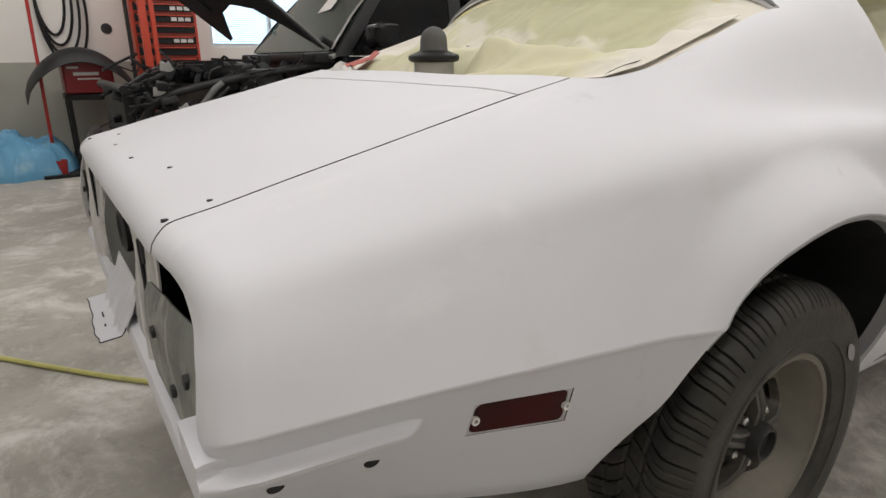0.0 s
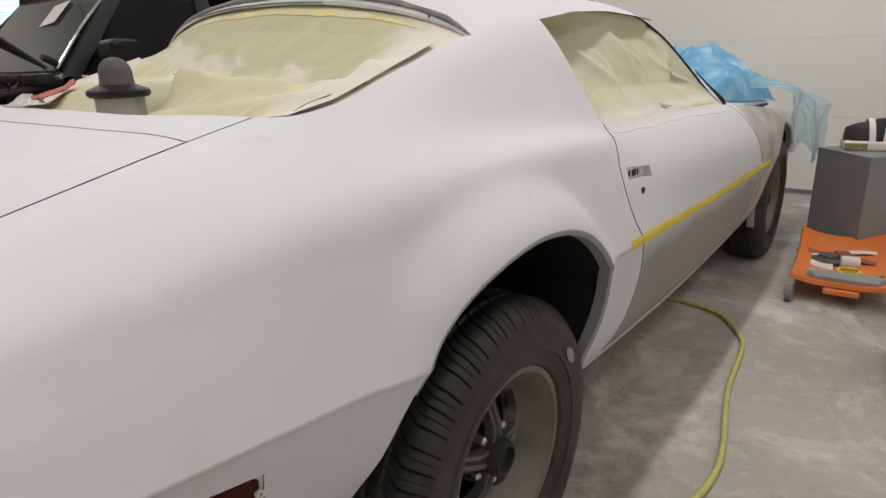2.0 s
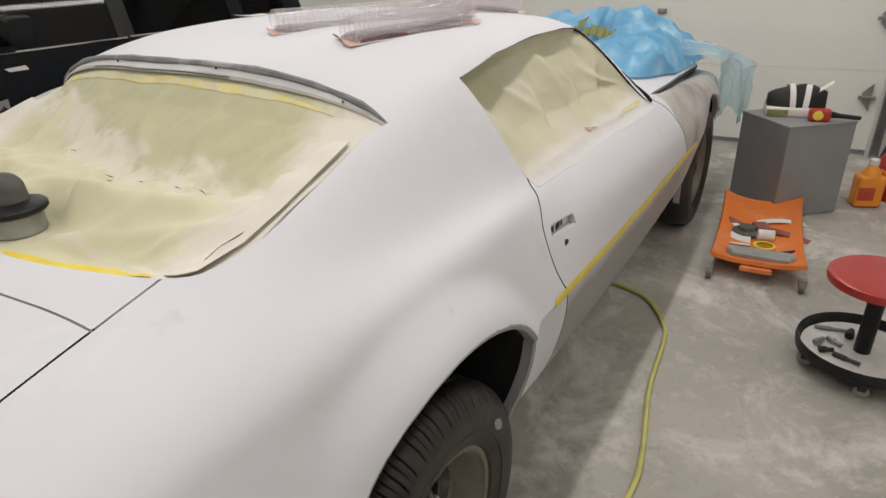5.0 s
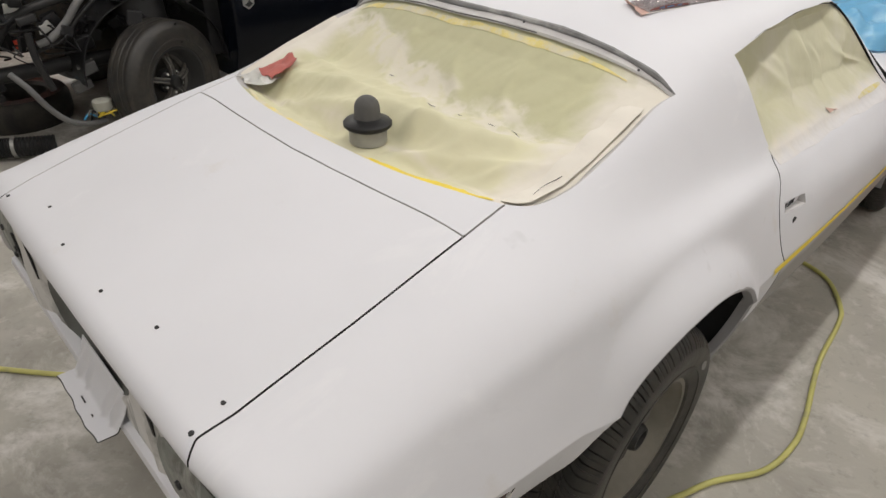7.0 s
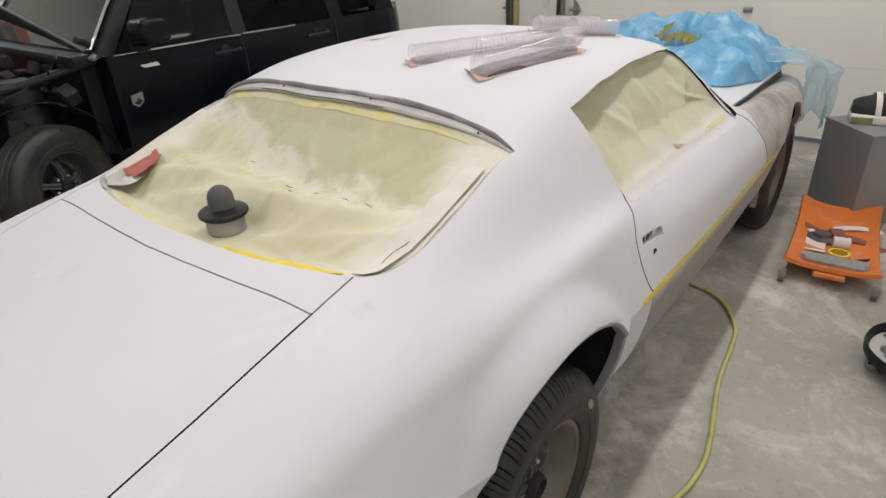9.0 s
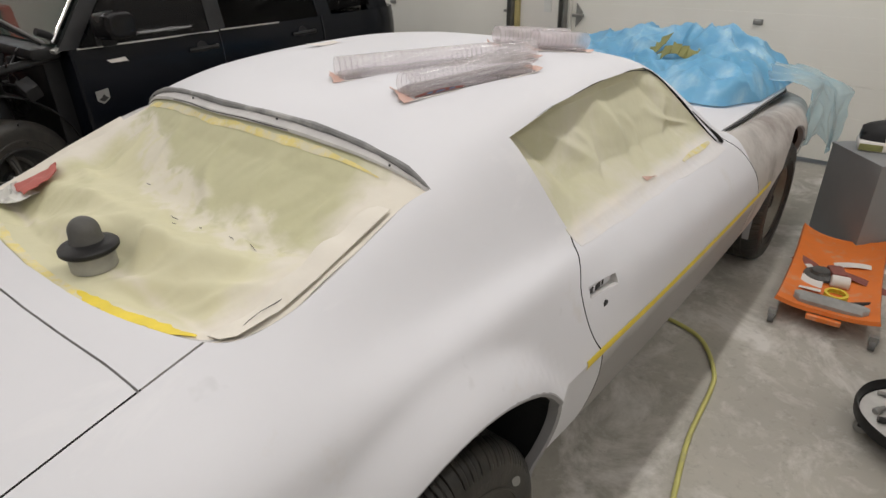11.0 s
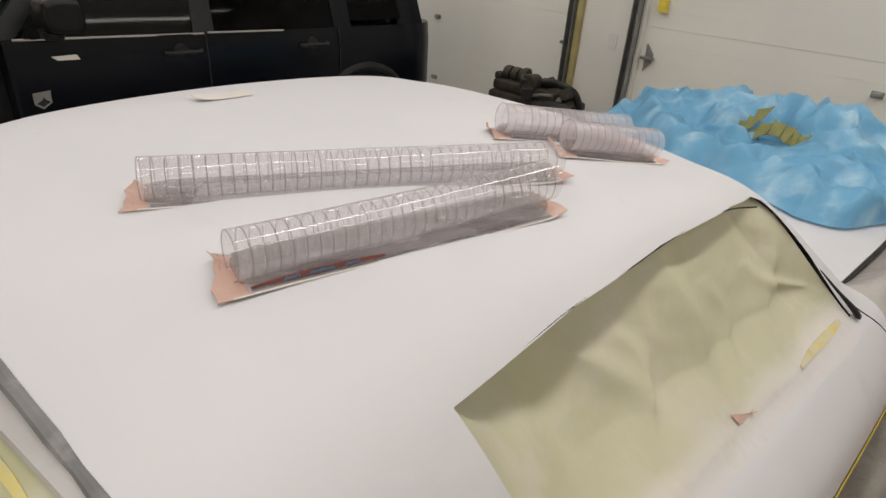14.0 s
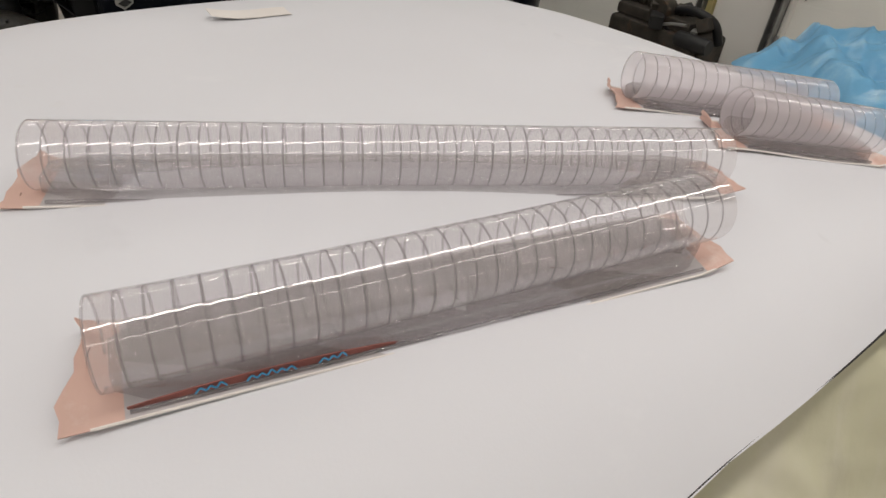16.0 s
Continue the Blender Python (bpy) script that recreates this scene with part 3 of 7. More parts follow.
def flare(y, z):
    """How far the skin swells out round the rear wheel opening."""
    if z > 1.0 or not -.62 < y < .56:
        return 0.0
    a = math.degrees(math.atan2(z - .42, y + .02))
    a = a % 360 if a < -90 else a
    d = math.hypot(y + .02, z - .42) - FLARE_REACH(a)
    t = min(1.0, max(0.0, (d - .002) / (.108 - .058 * min(1.0, max(0.0, (y - .12) / .25)))))
    return FLARE_OUT(a) * (1 - t) ** 2 * (1 + 2 * t)


def chain(pts, counts):
    p = [Vector((x, z)) for x, z in pts]
    p = [2 * p[0] - p[1]] + p + [Vector((-p[-2].x, p[-2].y)) if abs(p[-1].x) < 1e-6 else 2 * p[-1] - p[-2]]
    out = []
    for i in range(1, len(p) - 2):
        a, b, c, d = p[i - 1 : i + 3]
        t0, t1 = 0.0, max((b - a).length, 1e-4) ** 0.5
        t2 = t1 + max((c - b).length, 1e-4) ** 0.5
        t3 = t2 + max((d - c).length, 1e-4) ** 0.5
        for j in range(counts[i - 1]):
            t = t1 + (t2 - t1) * j / counts[i - 1]
            a1 = a * ((t1 - t) / (t1 - t0)) + b * ((t - t0) / (t1 - t0))
            a2 = b * ((t2 - t) / (t2 - t1)) + c * ((t - t1) / (t2 - t1))
            a3 = c * ((t3 - t) / (t3 - t2)) + d * ((t - t2) / (t3 - t2))
            b1 = a1 * ((t2 - t) / (t2 - t0)) + a2 * ((t - t0) / (t2 - t0))
            b2 = a2 * ((t3 - t) / (t3 - t1)) + a3 * ((t - t1) / (t3 - t1))
            q = b1 * ((t2 - t) / (t2 - t1)) + b2 * ((t - t1) / (t2 - t1))
            out.append((q.x, q.y))
    return out + [(p[-2].x, p[-2].y)]


def section(y, inset=0.0):
    """Half a cross-section of the body, from the middle of the floor out and up to the middle of the roof."""
    at = lambda r: (r[0](y), r[1](y))
    cx, cz = at(CREASE)
    bx, bz = at(BOTTOM)
    ex, ez = at(EDGE)
    wide = .55 + .08 * min(1.0, max(0.0, (y - .15) / .25))
    low = [(0, max(bz, BASE) + .006), (bx * .6, max(bz, BASE) + .002)] + chain([(bx, bz), at(LOWER), (cx - .004, cz - .004)], (5, 7))
    high = chain([(cx, cz), at(SIDE), at(SHOULDER), at(SILL), (ex, ez), (ex * wide, MID(y) + .01 * (wide - .55)), (0, TOP(y))], (8, 10, 7, 13, 10, 7))
    near = lambda a, b, t: (a[0] + (b[0] - a[0]) * t, a[1] + (b[1] - a[1]) * t)
    pts = low[:-1] + [near(low[-1], low[-2], .22), low[-1], high[0], near(high[0], high[1], .25)] + high[1:]
    pts = [(x + flare(y, z) if x > .6 else x, z) for x, z in pts]
    if inset:
        pts = [(max(x - inset, 0) if x > .05 else x * (1 - inset), z - inset * float(np.interp(z, [.55, .90], [-.2, 1]))) for x, z in pts]
    return pts


STATIONS = [(-1.027, .030), (-1.024, .018), (-1.016, .008), (-1.005, .002)] + [(-.99 + .0265 * i, 0.0) for i in range(180)]
SECTIONS = [(y, section(y, d)) for y, d in STATIONS]


def side_x(y, z):
    """The half width of the skin at a height."""
    pts = section(y)[7:]
    zs = np.array([p[1] for p in pts])
    k = int(np.argmax(zs))
    return float(np.interp(z, zs[: k + 1], [p[0] for p in pts[: k + 1]]))


TOPS = {}


def top_line(k):
    """The upper skin's cross-section at a multiple of 5 mm, as rising x and z."""
    if k not in TOPS:
        pts = section(k * .005)[26:]
        TOPS[k] = ([p[0] for p in pts[::-1]], [p[1] for p in pts[::-1]])
    return TOPS[k]


def top_z(x, y):
    """The height of the skin at a place in plan."""
    k = math.floor(y / .005)
    f = y / .005 - k
    return float((1 - f) * np.interp(abs(x), *top_line(k)) + f * np.interp(abs(x), *top_line(k + 1)))


def tail_bow(x, y, z):
    """How far the tail's upper corners are drawn forward, so that the lid's edge is bowed."""
    ease = lambda t: (lambda k: k * k * (3 - 2 * k))(min(1.0, max(0.0, t)))
    corner = .013 * ease((abs(x) - .55) / .14) * ease((z - .742) / .075)
    return (.007 * min(1.15, (x / .55) ** 2) * ease((z - .69) / .07) + corner) * ease((-.80 - y) / .22)


def body_block():
    bm = bmesh.new()
    rings = []
    for y, pts in SECTIONS:
        ring = [Vector((x, y + tail_bow(x, y, z), z)) for x, z in pts] + [Vector((-x, y + tail_bow(x, y, z), z)) for x, z in pts[-2:0:-1]]
        rings.append(ring)
    add_ring_sweep(bm, rings, closed_ends=False)
    bm.verts.ensure_lookup_table()
    k = len(rings[0])
    for first, dy in ((0, -.001), (k * (len(rings) - 1), .004)):
        bm.verts.ensure_lookup_table()
        ring = [bm.verts[first + i] for i in range(k)]
        hub = bm.verts.new(sum((v.co for v in ring), Vector()) / k + Vector((.0003, dy, .0002)))
        for i in range(k):
            bm.faces.new((ring[i], ring[(i + 1) % k], hub))
    bmesh.ops.recalc_face_normals(bm, faces=bm.faces[:])
    me = bpy.data.meshes.new("body_block")
    bm.to_mesh(me)
    bm.free()
    return me


ARCH = smooth_path([(y, z, 0) for y, z, out in ARCH_EDGE], 4)
ARCH = [(p.x, p.y) for p in ARCH]
FRONT_ARCH = [(2.743 + .405 * math.cos(a), .345 + .405 * math.sin(a)) for a in np.linspace(radians(-12), radians(192), 26)][::-1]
SIDE_WINDOW = [(.612, .946), (.9, .941), (1.2, .934), (1.5, .925), (1.725, .918), (1.612, 1.07), (1.495, 1.183), (1.462, 1.207), (1.415, 1.223), (1.28, 1.238), (1.0, 1.243), (.75, 1.231), (.52, 1.203)]


def rear_window_half():
    """Half the outline of the rear window in plan, from the middle of its base to the middle of its top."""
    pts = [(0, -.398, 0), (.20, -.388, 0), (.35, -.368, 0), (.48, -.338, 0), (.552, -.308, 0), (.598, -.262, 0), (.621, -.181, 0), (.627, -.088, 0), (.622, .04, 0), (.616, .15, 0), (.620, .222, 0)]
    side = [(p.x, p.y) for p in smooth_path(pts, 3)]
    return side + [(.56, .214), (.45, .195), (.31, .172), (.15, .150), (0, .138)]


REAR_WINDOW = rear_window_half()
REAR_LOOP = REAR_WINDOW + [(-x, y) for x, y in REAR_WINDOW[-2:0:-1]]
DOOR_REAR = [(p.x, p.y) for p in smooth_path([(.617, .96, 0), (.60, .935, 0), (.548, .885, 0), (.520, .84, 0), (.518, .77, 0), (.538, .70, 0), (.585, .62, 0), (.605, .54, 0), (.59, .45, 0), (.56, .37, 0), (.54, .33, 0)], 4)]
DOOR_FRONT = [(p.x, p.y) for p in smooth_path([(1.76, .94, 0), (1.795, .905, 0), (1.86, .85, 0), (1.92, .765, 0), (1.995, .66, 0), (2.03, .55, 0), (2.02, .42, 0), (2.0, .33, 0)], 4)]


def ribbon(line, lo, hi, width, axis):
    """A thin slab along an open line of the plane across axis, to cut a joint with."""
    bm = bmesh.new()
    p = [Vector((a, b, 0)) for a, b in line]
    left, right = [], []
    for i, q in enumerate(p):
        way = (p[min(i + 1, len(p) - 1)] - p[max(i - 1, 0)]).normalized()
        n = Vector((-way.y, way.x, 0)) * width / 2
        left.append(((q + n).x, (q + n).y))
        right.append(((q - n).x, (q - n).y))
    add_prism(bm, left + right[::-1], lo, hi, axis)
    return bm


def prism(outline, lo, hi, axis):
    bm = bmesh.new()
    add_prism(bm, outline, lo, hi, axis)
    return bm


MARKER = [(-.716, .653), (-.713, .592), (-.550, .566), (-.557, .632)]
cutters = []
for s in (1, -1):
    span = lambda a, b: (a, b) if s > 0 else (-b, -a)
    cutters.append(prism(ARCH, *span(.55, 1.1), "x"))
    cutters.append(prism(FRONT_ARCH, *span(.55, 1.1), "x"))
    cutters.append(prism(SIDE_WINDOW, *span(.52, 1.0), "x"))
    cutters.append(ribbon(DOOR_REAR, *span(.62, 1.05), .0045, "x"))
    cutters.append(ribbon(DOOR_FRONT, *span(.62, 1.05), .0045, "x"))
    cutters.append(ribbon([(.535, .335), (1.998, .335)], *span(.62, 1.05), .006, "x"))
    cutters.append(prism(MARKER, *span(.765, .95), "x"))
cutters.append(prism(REAR_LOOP, .93, 1.5, "z"))
LID_SIDE = [(.575, -1.06), (.548, -1.018), (.535, -.993), (.545, -.93), (.553, -.70), (.5555, -.425), (.553, -.30)]
LID_FRONT = [(.557, -.4305), (.45, -.436), (.288, -.449), (.15, -.458), (0, -.463)]
for s in (1, -1):
    cutters.append(ribbon([(s * x, y) for x, y in LID_SIDE], .80, 1.2, .0046, "z"))
cutters.append(ribbon(LID_FRONT + [(-x, y) for x, y in LID_FRONT[-2::-1]], .85, 1.2, .0040, "z"))
tail = [(.0, .845), (.45, .838), (.54, .832), (.60, .829), (.66, .820), (.705, .795), (.735, .755), (.746, .70), (.744, .572), (.3, .562)]
cutters.append(prism(tail + [(-x, z) for x, z in tail[-1:0:-1]], -1.2, -.80, "y"))
HANDLE = [(.552, .812), (.690, .800), (.690, .828), (.560, .840)]
HX = side_x(.62, .82)
cutters.append(prism(HANDLE, HX - .016, 1.0, "x"))

def volume(me):
    bm = bmesh.new()
    bm.from_mesh(me)
    v = bm.calc_volume(signed=True)
    bm.free()
    return v


def cut_body():
    """Takes every cutter from the block in turn; a cut that fails is tried again with the cutter moved by a hair."""
    whole = body_block()
    me, before = whole, volume(whole)
    for bm in cutters:
        bmesh.ops.triangulate(bm, faces=[f for f in bm.faces if len(f.verts) > 4])
        bmesh.ops.recalc_face_normals(bm, faces=bm.faces[:])
        most = abs(bm.calc_volume(signed=True))
        data = bpy.data.meshes.new("cutter")
        bm.to_mesh(data)
        bm.free()
        block, knife = new("body_block", me), new("cutter", data)
        mod = block.modifiers.new("cut", "BOOLEAN")
        mod.operation, mod.solver, mod.object = "DIFFERENCE", "EXACT", knife
        old = {(round(v.co.x, 5), round(v.co.y, 5), round(v.co.z, 5)) for v in me.vertices}

        def leaks(mesh):
            """Whether any corner that the cut has made stands outside the skin."""
            for v in mesh.vertices:
                if (round(v.co.x, 5), round(v.co.y, 5), round(v.co.z, 5)) not in old:
                    if v.co.y < -1.032 or abs(v.co.x) > side_x(v.co.y, v.co.z) + .006 and v.co.z < 1.0 or v.co.z > top_z(v.co.x, v.co.y) + .006:
                        return True
            return len(mesh.vertices) < 1000

        for trial in range(5):
            knife.location = (.00013 * trial, .00017 * trial, -.00011 * trial)
            knife.rotation_euler = (.0002 * trial, .0001 * trial, -.0002 * trial)
            mod.use_self = trial == 4
            bpy.context.view_layer.update()
            out = bpy.data.meshes.new_from_object(block.evaluated_get(bpy.context.evaluated_depsgraph_get()))
            after = volume(out)
            if most * .005 < before - after < most * 1.02 and not leaks(out):
                break
            bpy.data.meshes.remove(out)
            out = None
        bpy.data.objects.remove(block)
        bpy.data.objects.remove(knife)
        bpy.data.meshes.remove(data)
        if out is None:
            continue
        if me != whole:
            bpy.data.meshes.remove(me)
        me, before = out, after
    return whole, me


def split_body(car):
    """Sorts the faces of the cut block into panels, and keeps the uncut skin's smooth normals on them."""
    from mathutils.bvhtree import BVHTree
    whole, me = cut_body()
    verts = [v.co.copy() for v in whole.vertices]
    normals = [v.normal.copy() for v in whole.vertices]
    polys = [tuple(p.vertices) for p in whole.polygons]
    tree = BVHTree.FromPolygons(verts, polys)

    def skin(co):
        place, n, i, d = tree.find_nearest(co)
        weights = [1 / ((verts[k] - place).length + 1e-5) for k in polys[i]]
        out = Vector((0, 0, 0))
        for w, k in zip(weights, polys[i]):
            out += normals[k] * w
        return out.normalized(), d, n

    line = lambda pts, z: float(np.interp(-z, [-q[1] for q in pts], [q[0] for q in pts]))

    def panel(c):
        ax = abs(c.x)
        if -1.04 < c.y < -.463 + .033 * (ax / .55) ** 2 and c.z > .80 and ax < float(np.interp(c.y, [-1.06, -1.018, -.995, -.93, -.7, -.43], [.575, .548, .534, .545, .553, .556])):
            return "trunk_lid"
        if .33 < c.z < .95 and ax > .60 and line(DOOR_REAR, c.z) < c.y < line(DOOR_FRONT, c.z) and .33 < c.z:
            return "door" if c.x > 0 else "door_far"
        if c.y > 1.9 and ax > .55 and c.y > line(DOOR_FRONT, min(max(c.z, .33), .94)):
            return "front_fender" if c.x > 0 else "fender_far"
        return "body_shell"

    def pale_joint(c):
        """Walls of the rear window's opening and of the shallow joints that primer has filled."""
        if c.z > .93 and -.42 < c.y < .26 and abs(c.x) < .66:
            return True
        if .78 < c.z < .85 and .54 < c.y < .70 and c.x > .8:
            return True
        if c.x < -.70 and c.y < -.82:
            return True
        return c.z > .955 and abs(c.x) < .535 and -.475 < c.y < -.42 or c.z > .84 and -.58 < c.x < -.5 and c.y > -.99

    groups = {}
    for p in me.polygons:
        c = p.center
        n, d, flat = skin(c)
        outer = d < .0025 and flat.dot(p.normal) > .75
        groups.setdefault(panel(c), []).append((p, outer))
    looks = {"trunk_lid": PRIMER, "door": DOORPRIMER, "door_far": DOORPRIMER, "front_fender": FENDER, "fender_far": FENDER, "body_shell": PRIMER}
    obs = {}
    for key, faces in groups.items():
        used, co, fs, mats, custom = {}, [], [], [], []
        for p, outer in faces:
            idx = []
            for k in p.vertices:
                if k not in used:
                    used[k] = len(co)
                    co.append(me.vertices[k].co.copy())
                idx.append(used[k])
                if outer:
                    n, d, flat = skin(me.vertices[k].co)
                    custom.append(n if n.dot(p.normal) > .6 else p.normal.copy())
                else:
                    custom.append(p.normal.copy())
            fs.append(idx)
            # Cut walls are blackened for the shade inside openings; some stay pale.
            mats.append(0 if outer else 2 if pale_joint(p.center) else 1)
        out = bpy.data.meshes.new(key)
        out.from_pydata(co, [], fs)
        out.materials.append(looks[key])
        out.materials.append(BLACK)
        out.materials.append(FLANGE)
        out.polygons.foreach_set("material_index", mats)
        out.polygons.foreach_set("use_smooth", [True] * len(fs))
        out.normals_split_custom_set([tuple(n) for n in custom])
        name = {"door_far": "door", "fender_far": "front_fender"}.get(key, key)
        ob = new(name, out)
        ob.parent = car
        obs[key] = ob
    bpy.data.meshes.remove(me)
    return obs


car = thing("coupe", 0, 0, 0, "two-door coupe in white sanded primer with paper-masked windows", "car")
panels = split_body(car)
tagged(panels["front_fender"], "fender sanded to grey-brown guide coat")


def fold(y, z, seed, scale):
    return noise.noise(Vector((y * scale, z * scale, seed)))


def crease_noise(p, scale, seed):
    """Ridged noise: sharp folds with soft flanks."""
    return 1 - 2 * math.sqrt(noise.noise(Vector((p[0] * scale, p[1] * scale, seed))) ** 2 + .0012)


SIDE_FOLDS = [(.04, .95, .14, .06, .016, .055), (.22, .98, .30, .05, .014, .045), (.33, .62, .28, .02, .016, .034), (.56, .95, .42, .02, .020, .060), (.62, .60, .52, .0, .012, .036), (.95, .92, .74, .06, .018, .050), (.80, .55, .98, .14, .012, .036)]


def fold_height(lines, u, v):
    """Sharp-crested folds along lines of the sheet, fading towards their ends."""
    out = 0.0
    for u0, v0, u1, v1, amp, width in lines:
        du, dv = u1 - u0, v1 - v0
        t = max(0.0, min(1.0, ((u - u0) * du + (v - v0) * dv) / (du * du + dv * dv)))
        bend = .035 * math.sin(t * 5 + u0 * 20)
        d = math.hypot(u - u0 - du * t - bend, v - v0 - dv * t)
        side = 1.225 - .225 * math.tanh(((u - u0 - bend) * dv - (v - v0) * du) / math.hypot(du, dv) / (.6 * width))
        out += amp * math.exp(-(d * side / width) ** 1.7) * math.sin(math.pi * (.06 + .88 * t)) ** .7
    return out


def side_sheet(s, u, v, lift=0.0):
    top = float(np.interp(u, [0, .25, .5, .8, 1], [1.206, 1.233, 1.246, 1.240, 1.214]))
    y0, y1 = .612 + (1.735 - .612) * u, .52 + (1.470 - .52) * u
    z0 = .945 + (.917 - .945) * u
    y, z = y0 + (y1 - y0) * v, z0 + (top - z0) * v
    edge = min(1.0, 7 * min(u, 1 - u, 1 - v))
    drape = 1.25 * fold_height(SIDE_FOLDS, u, v) + .002 * crease_noise((u * 3, v * 1.4), 2.6, 8.1) + .0015 * fold(u * 2, v, 1.0, 8)
    k = min(1.0, max(0.0, (v - .10) / .18))
    k = k * k * (3 - 2 * k)
    z -= .026 * (1 - k) * (1 + .12 * math.sin(u * 9) + .06 * math.sin(u * 31))
    deep = .010 + edge * (.060 - drape + .13 * max(0.0, 1 - u / .42) ** 1.2 * min(1.0, max(0.0, (v - .25) * 1.8)))
    return Vector((s * (side_x(y, z) + .0022 * (1 - k) - k * deep + lift), y, z))


def side_paper(s):
    bm = bmesh.new()
    add_grid(bm, 170, 100, lambda u, v: side_sheet(s, u, v))
    thicken(bm, .0015)
    return bm


for s in (1, -1):
    paper = part("side_window_paper", side_paper(s), SIDEPAPER, car, "pale yellow masking paper over the side window", 60)
    for u0, u1, v0 in ((.70, .95, .10),):
        bm = bmesh.new()
        add_grid(bm, 16, 3, lambda a, b: side_sheet(s, u0 + (u1 - u0) * a, v0 + .030 * b * math.sin(math.pi * (.1 + .8 * a)) ** .4 + .02 * a, .0030))
        thicken(bm, .0006)
        part("tape_piece", bm, TAPEPALE, paper, "pale yellow tape")
    bm = bmesh.new()
    add_grid(bm, 6, 3, lambda a, b: side_sheet(s, .44 + .055 * a, .125 + .03 * b * (1 - a), .006 + .008 * a * b))
    thicken(bm, .0006)
    part("torn_edge", bm, CARD, paper, "curled brown torn edge")


REAR_FOLDS = [(-.45, .18, .78, .43, .030, .075), (-.78, .28, .10, .47, .014, .050), (.08, .10, .84, .30, .015, .045), (-.85, .46, .0, .53, .009, .040), (.10, .56, .36, .36, .010, .035), (.50, .64, .66, .40, .010, .032),
              (-.60, .88, -.50, .52, .008, .045), (-.28, .90, -.14, .58, .010, .045), (.12, .90, .24, .60, .010, .040), (.40, .86, .52, .62, .011, .036), (.70, .84, .80, .56, .010, .034), (-.70, .20, -.10, .12, .010, .040), (.84, .28, .58, .14, .010, .030)]


def paper_sag(u, v):
    edge = min(1.0, 7 * min((u + 1) / 2, (1 - u) / 2, v, 1 - v))
    right = min(1.0, max(0.0, (u - .05) / .55))
    dip = .036 * math.exp(-((v - .16) / .11) ** 2) * (1 - .7 * right) + .046 * math.exp(-((v - .60) / .15) ** 2) + .012 * math.exp(-((v - .82) / .12) ** 2)
    small = .007 * crease_noise((u * 1.3 - v * .9, v * 1.2), 3.6, 2.4) + .003 * crease_noise((u * 2 - v, v), 7, 6.0)
    return edge * (.034 + dip - 1.65 * fold_height(REAR_FOLDS, u, v) - small)


def rear_paper_point(u, v):
    yb = float(np.interp(abs(u), [0, .32, .56, .77, .88, .95, 1], [-.398, -.388, -.368, -.338, -.308, -.262, -.181]))
    yt = float(np.interp(abs(u), [0, .24, .5, .72, .90, 1], [.138, .150, .172, .198, .214, .222]))
    y = yb + (yt - yb) * v
    x = u * .614
    return x, y


def rear_paper_at(u, v, lift=0.0):
    """A point of the sheet, pressed flat under the hand sander that stands on it."""
    x, y = rear_paper_point(u, v)
    z = top_z(x, y) - .012 - paper_sag(u, v)
    w = 1 - min(1.0, max(0.0, (math.hypot(x - .092, y + .296) - .056) / .075))
    w = w * w * (3 - 2 * w)
    return Vector((x, y, z + (1.0178 - z) * w + lift))


def rear_paper():
    bm = bmesh.new()

    def f(a, v):
        return rear_paper_at(2 * a - 1, v)

    add_grid(bm, 220, 130, f)
    thicken(bm, .0015)
    return bm


part("rear_window_paper", rear_paper(), REARPAPER, car, "wrinkled pale yellow masking paper over the rear window", 60)


def band(outer, width, lift, n_up=True):
    """A flat strip along a line of (x, y) on the top skin."""
    bm = bmesh.new()
    rows = []
    p = [Vector((x, y, 0)) for x, y in outer]
    for i, q in enumerate(p):
        way = (p[min(i + 1, len(p) - 1)] - p[max(i - 1, 0)]).normalized()
        n = Vector((-way.y, way.x, 0))
        a, b = q, q + n * width
        rows.append([bm.verts.new((c.x, c.y, top_z(c.x, c.y) + lift)) for c in (a, a.lerp(b, .5), b)])
    for r0, r1 in zip(rows, rows[1:]):
        for j in range(2):
            bm.faces.new((r0[j], r0[j + 1], r1[j + 1], r1[j]))
    return bm


# grey seal along the top of the rear window, a raised round bead with a ledge beneath
def seal_path(grow, lift):
    pts = REAR_WINDOW[REAR_WINDOW.index((.56, .214)) - 1 :]
    pts = pts + [(-x, y) for x, y in pts[-2::-1]]
    out = []
    for x, y in pts:
        out.append((x, y + grow, top_z(x, y + grow) + lift))
    return smooth_path(out, 3)


bm = bmesh.new()
line = seal_path(.0, -.0015)
add_tube(bm, line, [(.0078 + .0010 * math.sin(i * .9) + .001 * math.sin(i * 2.3)) * min(1.0, .2 + i / 4, .2 + (len(line) - 1 - i) / 4) for i in range(len(line))], 8)
part("rear_window_seal", bm, SEAL, car, "dark dusted rubber seal")
bm = bmesh.new()
grow = [min(1.0, .12 + i / 9, .12 + (len(line) - 1 - i) / 9) for i in range(len(line))]
rings = [[p + Vector((0, dy * g, dz * (.4 + .6 * g))) for dy, dz in ((.004, -.016), (.004, -.003), (-.006, -.0065), (-.026, -.014), (-.028, -.022))] for p, g in zip(line, grow)]
add_ring_sweep(bm, rings)
ledge = part("rear_window_flange", bm, FLANGE, car, "grey primed window flange")
